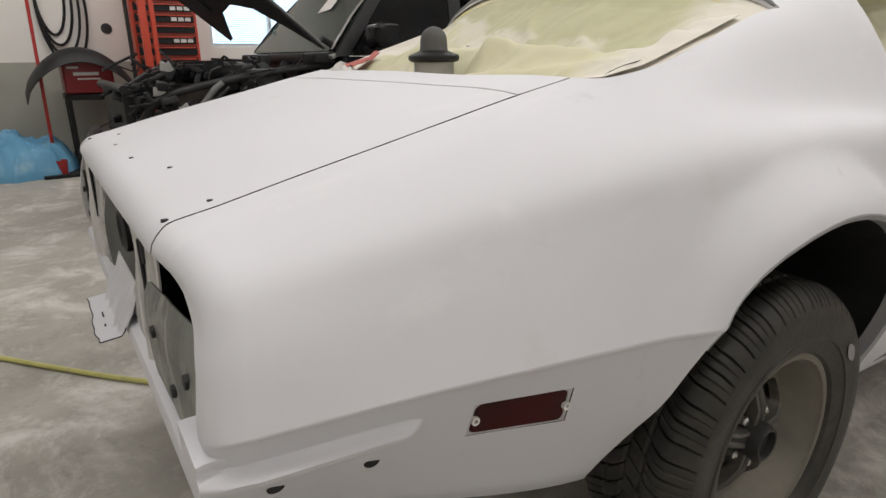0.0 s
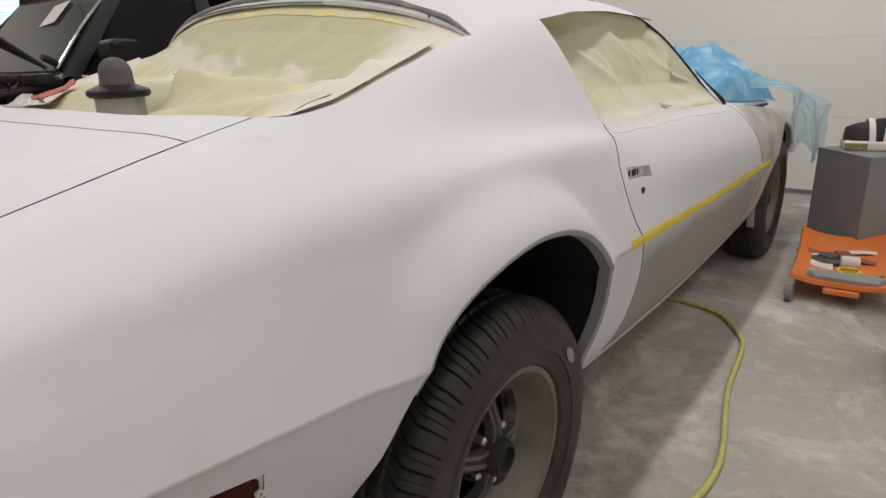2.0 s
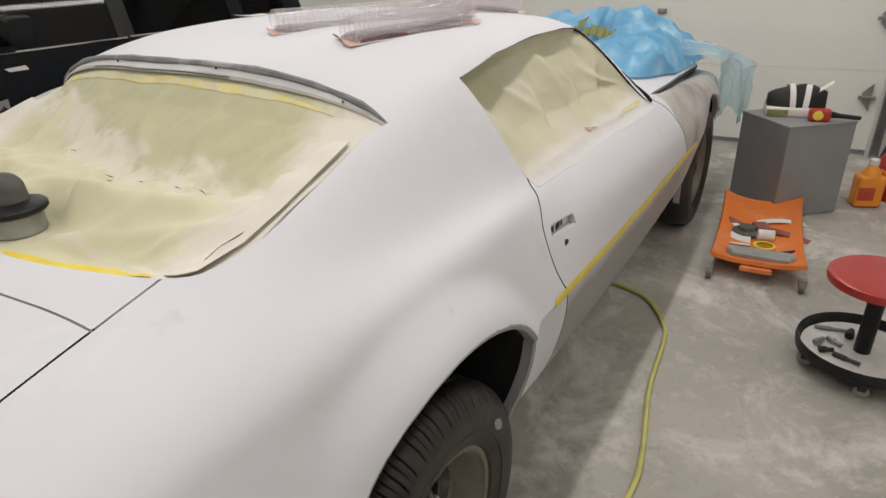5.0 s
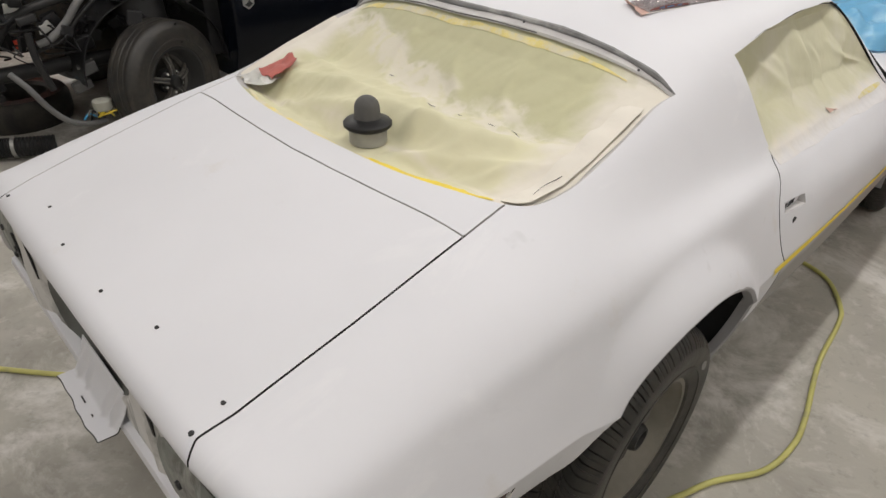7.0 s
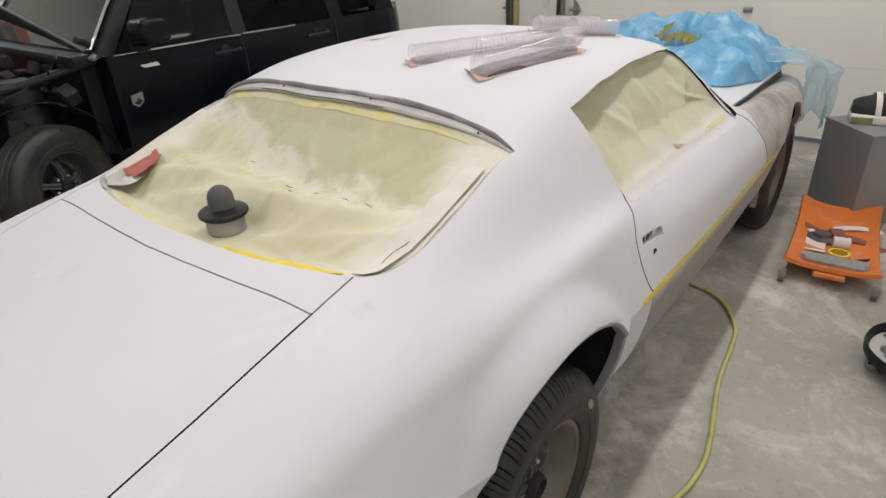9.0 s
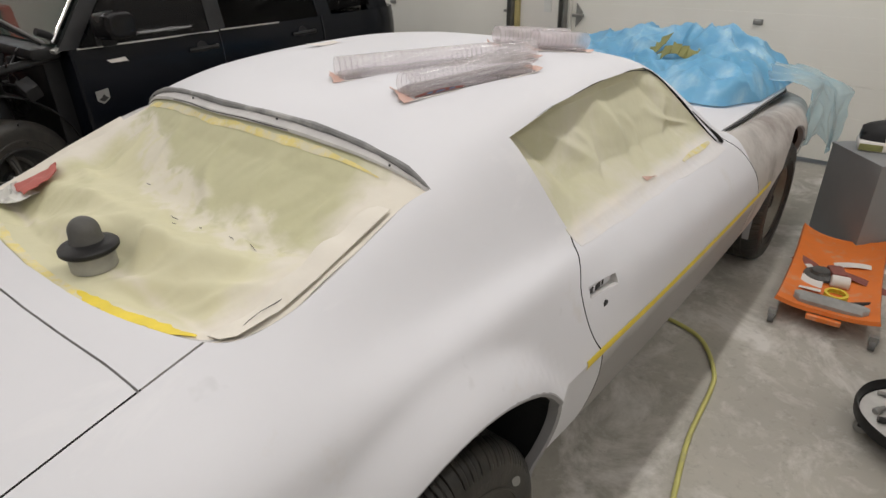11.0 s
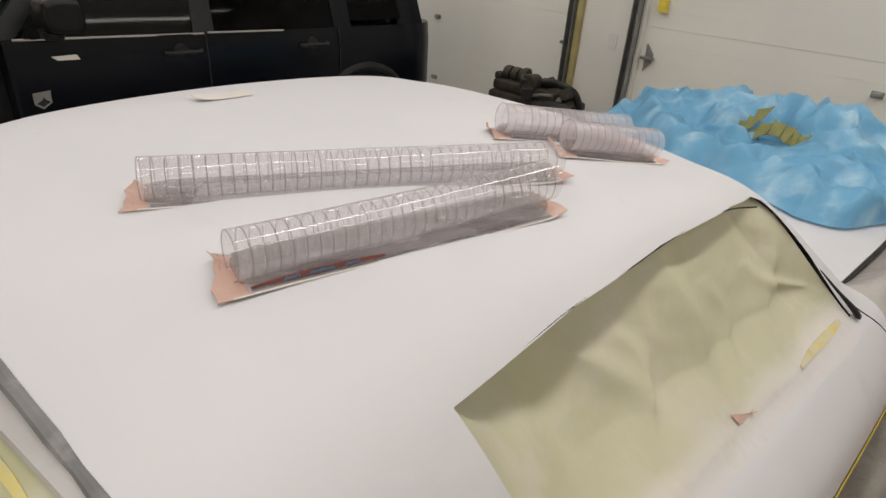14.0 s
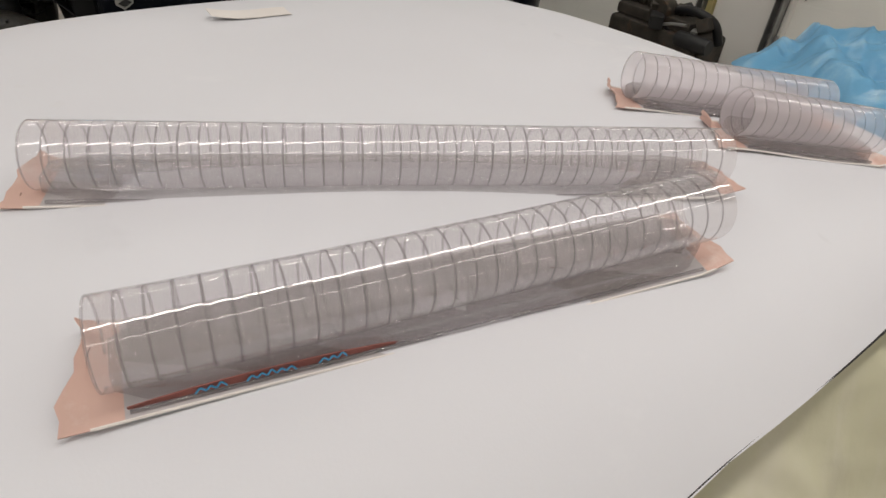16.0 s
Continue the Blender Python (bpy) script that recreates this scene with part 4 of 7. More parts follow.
for k in range(4, len(line) - 3, 7):
    bm = bmesh.new()
    add_lathe(bm, [(.0028, -.002), (.0026, .002), (.001, .003)], 8, "z", line[k] + Vector((0, -.013 + .004 * math.sin(k * 3), -.006)))
    part("clip", bm, DARKSTEEL, ledge, "small dark clip")
bm = bmesh.new()
add_tube(bm, [p + Vector((0, -.029 - .0025 * math.sin(i * 1.3), -.017)) for i, p in enumerate(line)][10:-10], .0013, 6)
part("tucked_edge", bm, GAP, car, "dark tucked paper edge")


# tape along the lower door and lower sides
def side_band(y0, y1, z_at, height, lift, s=1, n=60):
    bm = bmesh.new()
    rows = []
    for i in range(n + 1):
        y = y0 + (y1 - y0) * i / n
        z = z_at(y)
        rows.append([bm.verts.new((s * (max(side_x(y, z + h), side_x(y, z) - .004) + lift), y, z + h)) for h in (-height / 2, 0, height / 2)])
    for a, b in zip(rows, rows[1:]):
        for j in range(2):
            bm.faces.new((a[j], a[j + 1], b[j + 1], b[j]))
    thicken(bm, .0008)
    return bm


part("masking_tape", side_band(.478, 2.20, lambda y: CREASE[1](y) + .004, .025, .004), TAPE, car, "bright yellow masking tape along the door")


def rear_tape(u0, u1, v0, v1, lift, mat, label):
    bm = bmesh.new()

    def f(a, b):
        u = u0 + (u1 - u0) * a
        v = v0 + (v1 - v0) * (.5 + (b - .5) * min(1.0, 6 * a + .15, 6 * (1 - a) + .15) * (.85 + .45 * fold(a * 6, 0, v0, 2.5))) + .005 * fold(a * 4, 1, v0, 1.5)
        return rear_paper_at(u, v, lift)

    add_grid(bm, 70, 5, f)
    thicken(bm, .0008)
    part("paper_tape", bm, mat, car, label)


rear_tape(-.90, .84, .912, .945, .002, TAPEPALE, "dusty yellow tape along the paper's upper edge")
rear_tape(-.72, .62, .006, .052, .003, TAPEPALE, "dusty yellow tape along the paper's lower edge")
rear_tape(.30, .84, .004, .066, .0042, TAPE, "bright yellow tape at the paper's lower corner")


def flap(s):
    """A loose dusty border of paper that stands off along the rear window's side."""
    bm = bmesh.new()

    def f(a, b):
        y = -.285 + .40 * a
        x = float(np.interp(y, [-.308, -.262, -.181, -.088, .04, .15, .222], [.543, .580, .600, .605, .601, .597, .604])) + .003 - .050 * (1 - b)
        up = math.sin(a * math.pi) ** 2
        return Vector((s * x, y, top_z(x, y) - .012 + (.0085 if s > 0 else .0108) * b + (1 - b) * ((-.016 + .020 * up if s > 0 else -.040) + .005 * math.sin(a * 23))))

    add_grid(bm, 50, 5, f)
    thicken(bm, .001)
    return bm


for s in (1, -1):
    part("paper_border", flap(s), PAPERDUST, car, "loose dusty paper border")
# the open window channel between paper and body
for s in (1, -1):
    bm = bmesh.new()
    edge = [(x, y) for x, y in REAR_WINDOW if -.34 < y < .23 and x > .45]

    def channel(u, v):
        k = u * (len(edge) - 1)
        i = min(int(k), len(edge) - 2)
        x = edge[i][0] + (edge[i + 1][0] - edge[i][0]) * (k - i)
        y = edge[i][1] + (edge[i + 1][1] - edge[i][1]) * (k - i)
        return Vector((s * (x + .001 - .040 * v), y + .012 * v * max(0.0, (-.2 - y) / .14), top_z(x, y) - .002 - .005 * min(1.0, v * 3) - .008 * v))

    add_grid(bm, 60, 6, channel)
    thicken(bm, .0012)
    part("window_channel", bm, FLANGE, car, "pale primed window channel", 60)
# small tears across the paper's middle
for u, v, du, dv in ((.20, .50, .035, .010), (.24, .475, .02, .004), (.50, .52, .04, -.015), (.62, .50, .045, -.02), (.36, .505, .02, 0), (-.15, .60, .03, .01)):
    bm = bmesh.new()
    pts = []
    for k in range(5):
        pts.append(rear_paper_at(u + du * k / 4, v + dv * k / 4, .0035))
    add_tube(bm, pts, [.0004, .0008, .0010, .0007, .0003], 5)
    part("paper_slit", bm, GAP, car, "small dark tear")
bm = bmesh.new()
line = []
for k in range(14):
    y = -.25 + .30 * k / 13
    x = float(np.interp(y, [-.308, -.262, -.181, -.088, .04], [.549, .590, .610, .615, .611])) - .024 - .006 * math.sin(k * .8)
    line.append((x, y, top_z(x, y) - .013 + .006 * math.sin(k * .5)))
add_tube(bm, line, [.0004 + .0008 * math.sin(math.pi * k / 13) * (1 + .4 * math.sin(k * 2.1)) for k in range(14)], 6)
part("border_slit", bm, GAP, car, "dark slit along the paper border")


# wheel arch lips
def arch_lip(outline, s):
    bm = bmesh.new()
    rings = []
    cy = sum(q[0] for q in outline) / len(outline)
    for i, (y, z) in enumerate(outline):
        a, b = outline[max(i - 1, 0)], outline[min(i + 1, len(outline) - 1)]
        way = Vector((b[0] - a[0], b[1] - a[1])).normalized()
        n = Vector((way.y, -way.x))
        if n.dot(Vector((cy - y, .3 - z))) < 0:
            n = -n
        x = side_x(y, z)
        ring = []
        for dx, dn in ((-.001, -.001), (.001, .003), (-.004, .012), (-.030, .013), (-.030, -.001)):
            ring.append(Vector((s * (x + dx), y + n.x * dn, z + n.y * dn)))
        rings.append(ring)
    add_ring_sweep(bm, rings)
    return bm


for s in (1, -1):
    part("wheel_arch_lip", arch_lip(ARCH[18:], s), GREYPRIMER, car, "grey wheel arch flange")
    part("wheel_arch_lip", arch_lip(FRONT_ARCH, s), GREYPRIMER, car, "grey wheel arch flange")


# wheels
TYRES = {}


def tyre_mesh(radius=.335, half=.112, rim=.192, groove=.0062):
    """One connected skin with the tread's grooves and the side walls' rings worked into it."""
    key = (radius, half, rim, groove)
    if key in TYRES:
        return TYRES[key]
    across = [(rim, -.78), (rim + .012, -.92), (radius * .70, -1.0), (radius * .705, -1.03), (radius * .72, -1.03), (radius * .725, -1.01), (radius * .80, -1.03), (radius * .845, -1.03), (radius * .875, -1.015)]
    tread = [(radius * (.895 + .105 * math.sin(math.pi / 2 * min(1, (1 - abs(h)) / .46)) ** .8), h) for h in np.linspace(-1, 1, 45)]
    prof = across + tread + [(r, -h) for r, h in across[::-1]]
    seg, lugs = 720, 60
    step = seg // lugs
    rings = []
    for r, h in prof:
        ring = []
        sweep = 1.5 * (1 - min(1.0, abs(h))) ** 1.7 + (.5 if h > 0 else 0) + .10 * math.sin(9 * h)
        for j in range(seg):
            a = 2 * math.pi * (j / seg - sweep / lugs)
            k, lug = j % step, j // step
            depth = 0.0
            if r > radius * .885:
                if k == 0:
                    depth = .0058
                elif k == 6 and abs(h) > .30 and lug % 3:
                    depth = .0030
                if abs(abs(h) - .32) < .023 or abs(h) < .01:
                    depth = .0055
                if groove < .005:
                    depth = groove if abs(abs(h) - .40) < .05 or abs(h) < .04 else 0.0
                depth *= min(1.0, (r - radius * .885) / (radius * .02))
            ring.append(Vector((h * half, (r - depth) * math.cos(a), (r - depth) * math.sin(a))))
        rings.append(ring)
    bm = bmesh.new()
    add_ring_sweep(bm, rings, closed_ends=False)
    TYRES[key] = mesh_of("tyre", bm, RUBBER, 30)
    return TYRES[key]


def rim_barrel(rim=.192, half=.105):
    bm = bmesh.new()
    add_lathe(bm, [(rim + .010, half * .90), (rim + .002, half * .93), (rim - .006, half * .90), (rim - .009, half * .80), (rim - .014, half * .77), (rim - .018, half * .52), (rim - .022, half * .49), (rim - .026, half * .16), (rim - .032, half * .12), (rim - .05, half * .02), (rim - .05, -half * .8)], 60, "x", cap=False)
    return bm


def wheel(name_parent, s, y, x, z, mat_rim=RIM, label="five-spoke wheel with dusty rim", groove=.0062):
    barrel = part("wheel", rim_barrel(), mat_rim, name_parent, label, 50)
    barrel.matrix_basis = pose(x, y, z, 0, 0, 0 if s > 0 else 180)
    barrel.rotation_euler = (0, 0, 0 if s > 0 else math.pi)
    ob = new("tyre", tyre_mesh(groove=groove))
    ob.parent = barrel
    tagged(ob, "worn black tyre with directional tread")
    if s > 0 and name_parent == car:
        bm = bmesh.new()
        add_grid(bm, 12, 6, lambda u, v: Vector((.1165 + .0012 * math.sin(u * 3.1) * math.sin(v * 3.1), (.268 + .026 * (v - .5) * math.sin(.3 + u * 2.6)) * math.cos(.66 + .20 * (u - .5)), (.268 + .026 * (v - .5) * math.sin(.3 + u * 2.6)) * math.sin(.62 + .20 * (u - .5)))))
        thicken(bm, .0006)
        part("chalk_mark", bm, PADGREY, ob, "pale scuffed patch on the side wall")
    bm = bmesh.new()
    add_lathe(bm, [(.155, -.04), (.155, -.026), (.02, -.024), (.02, -.04)], 40, "x")
    part("rim_disc", bm, RIMDARK, barrel, "dark recessed disc")
    bm = bmesh.new()
    add_lathe(bm, [(.168, -.018), (.168, .006), (.158, .008), (.140, .002), (.130, -.006), (.130, -.018)], 48, "x")
    part("rim_band", bm, SPOKE, barrel, "dusty inner rim band")
    for k in range(5):
        a = 2 * math.pi * k / 5 + .3
        bm = bmesh.new()
        rings = []
        for r, w, h in ((.030, .020, .060), (.07, .016, .062), (.105, .016, .050), (.130, .020, .034), (.152, .030, .014)):
            ring = []
            for u, d in ((-1, -.022), (-.9, 0), (-.55, .002), (0, -.008), (.55, .002), (.9, 0), (1, -.022)):
                ring.append(Vector((h + d, r * math.cos(a) - u * w * math.sin(a), r * math.sin(a) + u * w * math.cos(a))))
            rings.append(ring)
        add_ring_sweep(bm, rings)
        part("spoke", bm, SPOKE, barrel)
        bm = bmesh.new()
        along = ((.040, .008, .0605), (.07, .0072, .0590), (.105, .0072, .0470), (.135, .010, .0270))
        add_ring_sweep(bm, [[Vector((h + d, r * math.cos(a) - u * w * math.sin(a), r * math.sin(a) + u * w * math.cos(a))) for u, d in ((-1, -.006), (-1, 0), (1, 0), (1, -.006))] for r, w, h in along])
        part("spoke_recess", bm, RIMDARK, barrel, "black painted groove of the spoke")
        bm = bmesh.new()
        b = a + math.pi / 5
        add_lathe(bm, [(.0095, .0), (.0095, .026), (.005, .030)], 6, "x", (.026, .060 * math.cos(b), .060 * math.sin(b)))
        part("lug_nut", bm, STEEL, barrel)
    bm = bmesh.new()
    add_lathe(bm, [(.070, -.02), (.070, .018), (.044, .034), (.040, .072), (.034, .084), (.029, .084), (.027, .070), (.001, .068)], 24, "x")
    part("hub", bm, RIMDARK, barrel, "dark hub")
    return barrel


for y, x in ((-.02, .775), (2.743, .775)):
    for s in (1, -1):
        wheel(car, s, y, s * x, .333)

# inner wheel housings behind the openings
for yc in (0, 2.743):
    for s in (1, -1):
        bm = bmesh.new()
        add_lathe(bm, [(.06, s * .56), (.06, s * .70)], 20, "x", (0, yc, .333))
        part("axle_end", bm, DARKSTEEL, car)


# side marker lamp
def marker(s):
    lens = bmesh.new()
    rows = [Vector((s * (side_x(q[0], q[1]) - .003), q[0], q[1])) for q in MARKER]
    mid = sum(rows, Vector()) / 4
    inner, outer = [], []
    for i, q in enumerate(rows):
        before, after = (rows[i - 1] - q).normalized() * .013, (rows[(i + 1) % 4] - q).normalized() * .013
        for t in (0.0, .25, .5, .75, 1.0):
            p = q + before * (1 - t) ** 2 + after * t ** 2
            inner.append(p + (mid - p).normalized() * .005)
            p = q + before * max(0.0, 1 - 2 * t) + after * max(0.0, 2 * t - 1)
            outer.append(p + (p - mid).normalized() * .006)
    dark = bmesh.new()
    add_ring_sweep(dark, [[r + Vector((-s * .012, 0, 0)) for r in inner], [r + Vector((s * .0005, 0, 0)) for r in inner], [r + Vector((s * .0022, 0, 0)) for r in outer], [r + Vector((-s * .012, 0, 0)) for r in outer]], closed_ends=False)
    inner = [p + (mid - p).normalized() * .0015 + Vector((s * .0005, 0, 0)) for p in inner]
    add_ring_sweep(lens, [[r + Vector((-s * .012, 0, 0)) for r in inner], [r for r in inner]])
    lamp = part("side_marker_lamp", lens, REDLENS, car, "dusty dark red side marker lens")
    part("lens_surround", dark, FLANGE, lamp, "pale primed surround of the lens")
    for a, b in ((0, 1), (2, 3)):
        mid = (rows[a] + rows[b]) / 2
        way = (sum(rows, Vector()) / 4 - mid).normalized()
        c = mid + way * .007 + Vector((s * .004, 0, 0))
        bm = bmesh.new()
        add_lathe(bm, [(.0062, -.003), (.0062, .003), (.0034, .003), (.0034, -.003)], 14, "x", c, cap=False)
        part("screw_eye", bm, WHITEPLASTIC, lamp)
    rim = bmesh.new()
    loop = [rows[i].lerp(rows[(i + 1) % 4], t) for i in range(4) for t in (.03, .5, .97)]
    rings = [[p + Vector((s * .0012, 0, 0)), p + (p - sum(rows, Vector()) / 4).normalized() * .006 + Vector((s * .002, 0, 0)), p + Vector((-s * .012, 0, 0))] for p in loop]
    add_ring_sweep(rim, rings, loop=True)
    part("marker_bezel", rim, PRIMER, lamp)


marker(1)
marker(-1)

# door handle recess: latch mechanism, and lock barrel
bm = bmesh.new()
add_prism(bm, [(.556, .813), (.688, .802), (.688, .826), (.562, .838)], HX - .018, HX - .010, "x")
plate = part("door_latch_recess", bm, PRIMER, car, "open door handle recess")
for y0, y1, z0, z1 in ((.560, .582, .815, .832), (.596, .622, .812, .829), (.632, .640, .811, .827)):
    bm = bmesh.new()
    add_box(bm, HX - .014, HX - .0078, y0, y1, z0, z1, .001)
    part("latch_slot", bm, BLACK, plate, "dark latch slot")
bm = bmesh.new()
x = side_x(.615, .772)
add_lathe(bm, [(.0115, x - .012), (.0115, x + .0010), (.0060, x + .0012)], 16, "x", (0, .615, .772))
part("lock_hole", bm, BLACK, car, "dark round lock hole")
# small drilled holes in the trunk lid and beside its corner
for x, y in ((.513, -.933), (.520, -.994), (.278, -.938), (.092, -.971), (-.136, -.971), (-.329, -.941), (-.515, -.993)):
    bm = bmesh.new()
    back = y
    for k in range(12):
        back = y - tail_bow(x, back, .88)
    z = top_z(x, back)
    add_lathe(bm, [(.0050, z - .010), (.0050, z + .0007), (.0030, z + .0008)], 12, "z", (x, y, 0))
    part("drilled_hole", bm, BLACK, car, "small dark drilled hole")


# bumper step at the foot of each rear quarter
def bumper_step(s):
    bm = bmesh.new()
    rings = []
    for i in range(31):
        t = i / 30
        y = (-1.040 if s > 0 else -1.012) + (.263 if s > 0 else .235) * t
        yb = max(y, -1.0)
        zc = CREASE[1](yb)
        fade = max(0.0, min(1.0, (1 - t) / .16))
        fade = fade * fade * (3 - 2 * fade) * (1 - .25 * t)
        close = 1 - .5 * max(0.0, (.10 - t) / .10) ** 2
        ring = []
        for k in range(17):
            v = k / 16
            z = zc - .022 - .045 * v - .002 * t
            bulge = max(0.0, min(1.0, (v - .28) / .30)) if v < .62 else max(0.0, min(1.0, (1 - v) / .22))
            bulge = bulge * bulge * (3 - 2 * bulge)
            x = side_x(yb, z) - (.0015 if v in (0.0, 1.0) else .0) - .010 * close * min(1.0, max(0.0, (-.985 - y) / .05)) + .027 * bulge * fade * close - .0025 * (1 - fade)
            ring.append(Vector((s * x, y, z)))
        ring += [Vector((s * (side_x(yb, zc - .10) - .05), y, zc - .060)), Vector((s * (side_x(yb, zc - .10) - .05), y, zc - .010))]
        rings.append(ring)
    add_ring_sweep(bm, rings)
    return bm


for s in (1, -1):
    part("bumper_step", bumper_step(s), PRIMER, car, "primed step below the rear quarter", 60)
    for y, z in ((-.958, .606), (-.842, .597)):
        bm = bmesh.new()
        x = side_x(y, z) + .0012
        add_lathe(bm, [(.0105, s * (x - .012)), (.0105, s * x), (.0080, s * (x + .0003))], 16, "x", (0, y, 0))
        for w in bm.verts:
            w.co.z = w.co.z * .62 + z
        part("bolt_hole", bm, BLACK, car, "dark bolt hole")

# tail: bare steel lamp panels, a pressed centre panel with a filler recess, lower crossmember, plate bracket
for x0, x1 in ((.362, .745), (-.745, -.50)):
    bm = bmesh.new()

    def lamp_panel(u, v):
        x = x0 + (x1 - x0) * u
        k = (abs(x) - .36) / .385
        low, high = .590 + .012 * k, .744 + .036 * k
        press = .016 * math.exp(-((u - .34) / .05) ** 2 - ((v - .5) / .3) ** 2) + .010 * math.exp(-((u - .62) / .09) ** 2 - ((v - .45) / .22) ** 2)
        lip = .006 * max(0.0, v - .86) / .14
        return Vector((x, -1.016 + tail_bow(x, -1.02, low + (high - low) * v) + lip + press - .004 * math.sin(v * 3.1), low + (high - low) * v))

    add_grid(bm, 40, 20, lamp_panel)
    thicken(bm, .003)
    panel = part("tail_panel", bm, BARESTEEL, car, "bare smudged steel lamp panel", 60)
    for u, v in ((.22, .62), (.50, .30), (.80, .66)):
        c = lamp_panel(u, v)
        bm = bmesh.new()
        add_lathe(bm, [(.010, c.y + .002), (.009, c.y - .005), (.004, c.y - .006)], 12, "y", (c.x, 0, c.z))
        part("stud", bm, DARKSTEEL, panel)


def centre_panel(u, v):
    """Pressed sheet between the lamp openings, hollowed round the fuel filler."""
    x, z = -.52 + .955 * u, .585 + .245 * v
    hollow = ((x + .08 - (z - .70) * .9) / .27) ** 2 + ((z - .70) / .125) ** 2
    deep = .040 * max(0.0, 1 - hollow) ** .6
    rib = .008 * math.exp(-((x - .30) / .014) ** 2) + .005 * math.exp(-((x - .37) / .010) ** 2) + .02 * max(0.0, math.sin((x + .52) * 20)) * (x < -.36)
    return Vector((x, -1.012 + tail_bow(x, -1.02, z) + deep - rib + .008 * v, z))


bm = bmesh.new()
add_grid(bm, 110, 40, centre_panel)
thicken(bm, .003)
centre = part("centre_panel", bm, TAILSTEEL, car, "streaked half-primed steel panel with a filler recess", 60)
bm = bmesh.new()


def recess_point(u, v):
    """A dark sheet that lines the hollow."""
    a, r = 2 * math.pi * u, .97 * v
    z = .70 + .125 * r * math.sin(a)
    x = -.08 + (z - .70) * .9 + .27 * r * math.cos(a)
    return centre_panel((x + .52) / .955, (z - .585) / .245) + Vector((0, -.0035, 0))


add_grid(bm, 40, 10, recess_point)
bmesh.ops.remove_doubles(bm, verts=bm.verts[:], dist=1e-5)
thicken(bm, .002)
part("filler_recess", bm, RECESS, centre, "dark grey filler recess", 60)
bm = bmesh.new()
add_lathe(bm, [(.048, -.945), (.050, -.990), (.040, -.996), (.036, -.986)], 28, "y", (-.10, 0, .715))
part("filler_neck", bm, DARKSTEEL, centre, "dark round filler neck")
for x, z0, z1 in ((-.455, .64, .80), (-.385, .69, .815), (.320, .70, .80), (.345, .765, .82)):
    bm = bmesh.new()
    add_box(bm, x - .007, x + .007, centre_panel((x + .52) / .955, .6).y - .004, centre_panel((x + .52) / .955, .6).y + .002, z0, z1, .003)
    part("slot", bm, BLACK, centre, "dark narrow slot")
bm = bmesh.new()
add_prism(bm, [(-.95, .490), (-1.005, .505), (-1.024, .540), (-1.031, .565), (-1.026, .582), (-1.000, .590), (-.95, .585)], -.738, .738, "x")
part("rear_crossmember", bm, PRIMER, car, "primed lower rear panel")
bm = bmesh.new()


def bracket_point(u, v):
    x = -.155 + .270 * u + .035 * v
    y = float(np.interp(v, [0, .42, .52, .72, 1], [-1.080, -1.042, -1.032, -1.020, -1.004]))
    z = float(np.interp(v, [0, .42, .52, .72, 1], [.556, .566, .586, .612, .664]))
    rib = sum(math.exp(-((u - c) / .030) ** 2) for c in (.12, .30, .72, .88))
    out = math.sin(math.pi * min(1.0, max(0.0, (v - .34) / .6)))
    worn = (.0025 * math.sin(u * 7) + .0012 * math.sin(u * 23 + v * 4)) * (1 - v)
    return Vector((x + worn, y - .010 * rib * out + worn, z + .010 * rib * out - .010 * math.sin(math.pi * u) * (1 - v) + .6 * worn))


add_grid(bm, 60, 30, bracket_point)
thicken(bm, .002)
bracket = part("plate_bracket", bm, PRIMER, car, "bent primed sheet metal plate bracket", 50)
bm = bmesh.new()
add_tube(bm, [bracket_point(t, 0) + Vector((0, -.001, -.001)) for t in np.linspace(0, 1, 20)] + [bracket_point(1, t) + Vector((.001, 0, -.001)) for t in np.linspace(.05, .5, 10)], .0013, 6)
part("worn_edge", bm, DARKSTEEL, bracket, "dark bare cut edge")
for u, w in ((.42, .012), (.66, .003)):
    bm = bmesh.new()
    c = bracket_point(u, .22)
    add_box(bm, c.x - w, c.x + w, c.y - .0015, c.y + .0015, c.z, c.z + .0035)
    part("slot", bm, BLACK, bracket)

# hood, lifted a little off the fenders
bm = bmesh.new()


def hood_point(u, v):
    y = 2.03 + 1.62 * v
    w = float(np.interp(v, [0, .3, .8, 1], [.70, .705, .69, .60]))
    x = (2 * u - 1) * w
    k = abs(2 * u - 1)
    z = float(np.interp(y, [2.0, 2.1, 2.66, 3.5, 3.7], [.866, .858, .842, .806, .77])) + .045 * (1 - k ** 2.2)
    return Vector((x, y - .04 * k * k * (1 - v), z))


add_grid(bm, 40, 40, hood_point)
thicken(bm, .014)
hood = part("hood", bm, PRIMER, car, "white primed hood left ajar")
# Black strips added for the shade line of the gap under the hood.
for u in (0, 1):
    bm = bmesh.new()
    add_tube(bm, [hood_point(u, v) + Vector(((.004 if u else -.004), 0, -.016 - .004 * v)) for v in np.linspace(0, 1, 24)], .007, 6)
    part("hood_gap_line", bm, BLACK, hood, "black strip for the gap's line of shade beneath the hood edge")
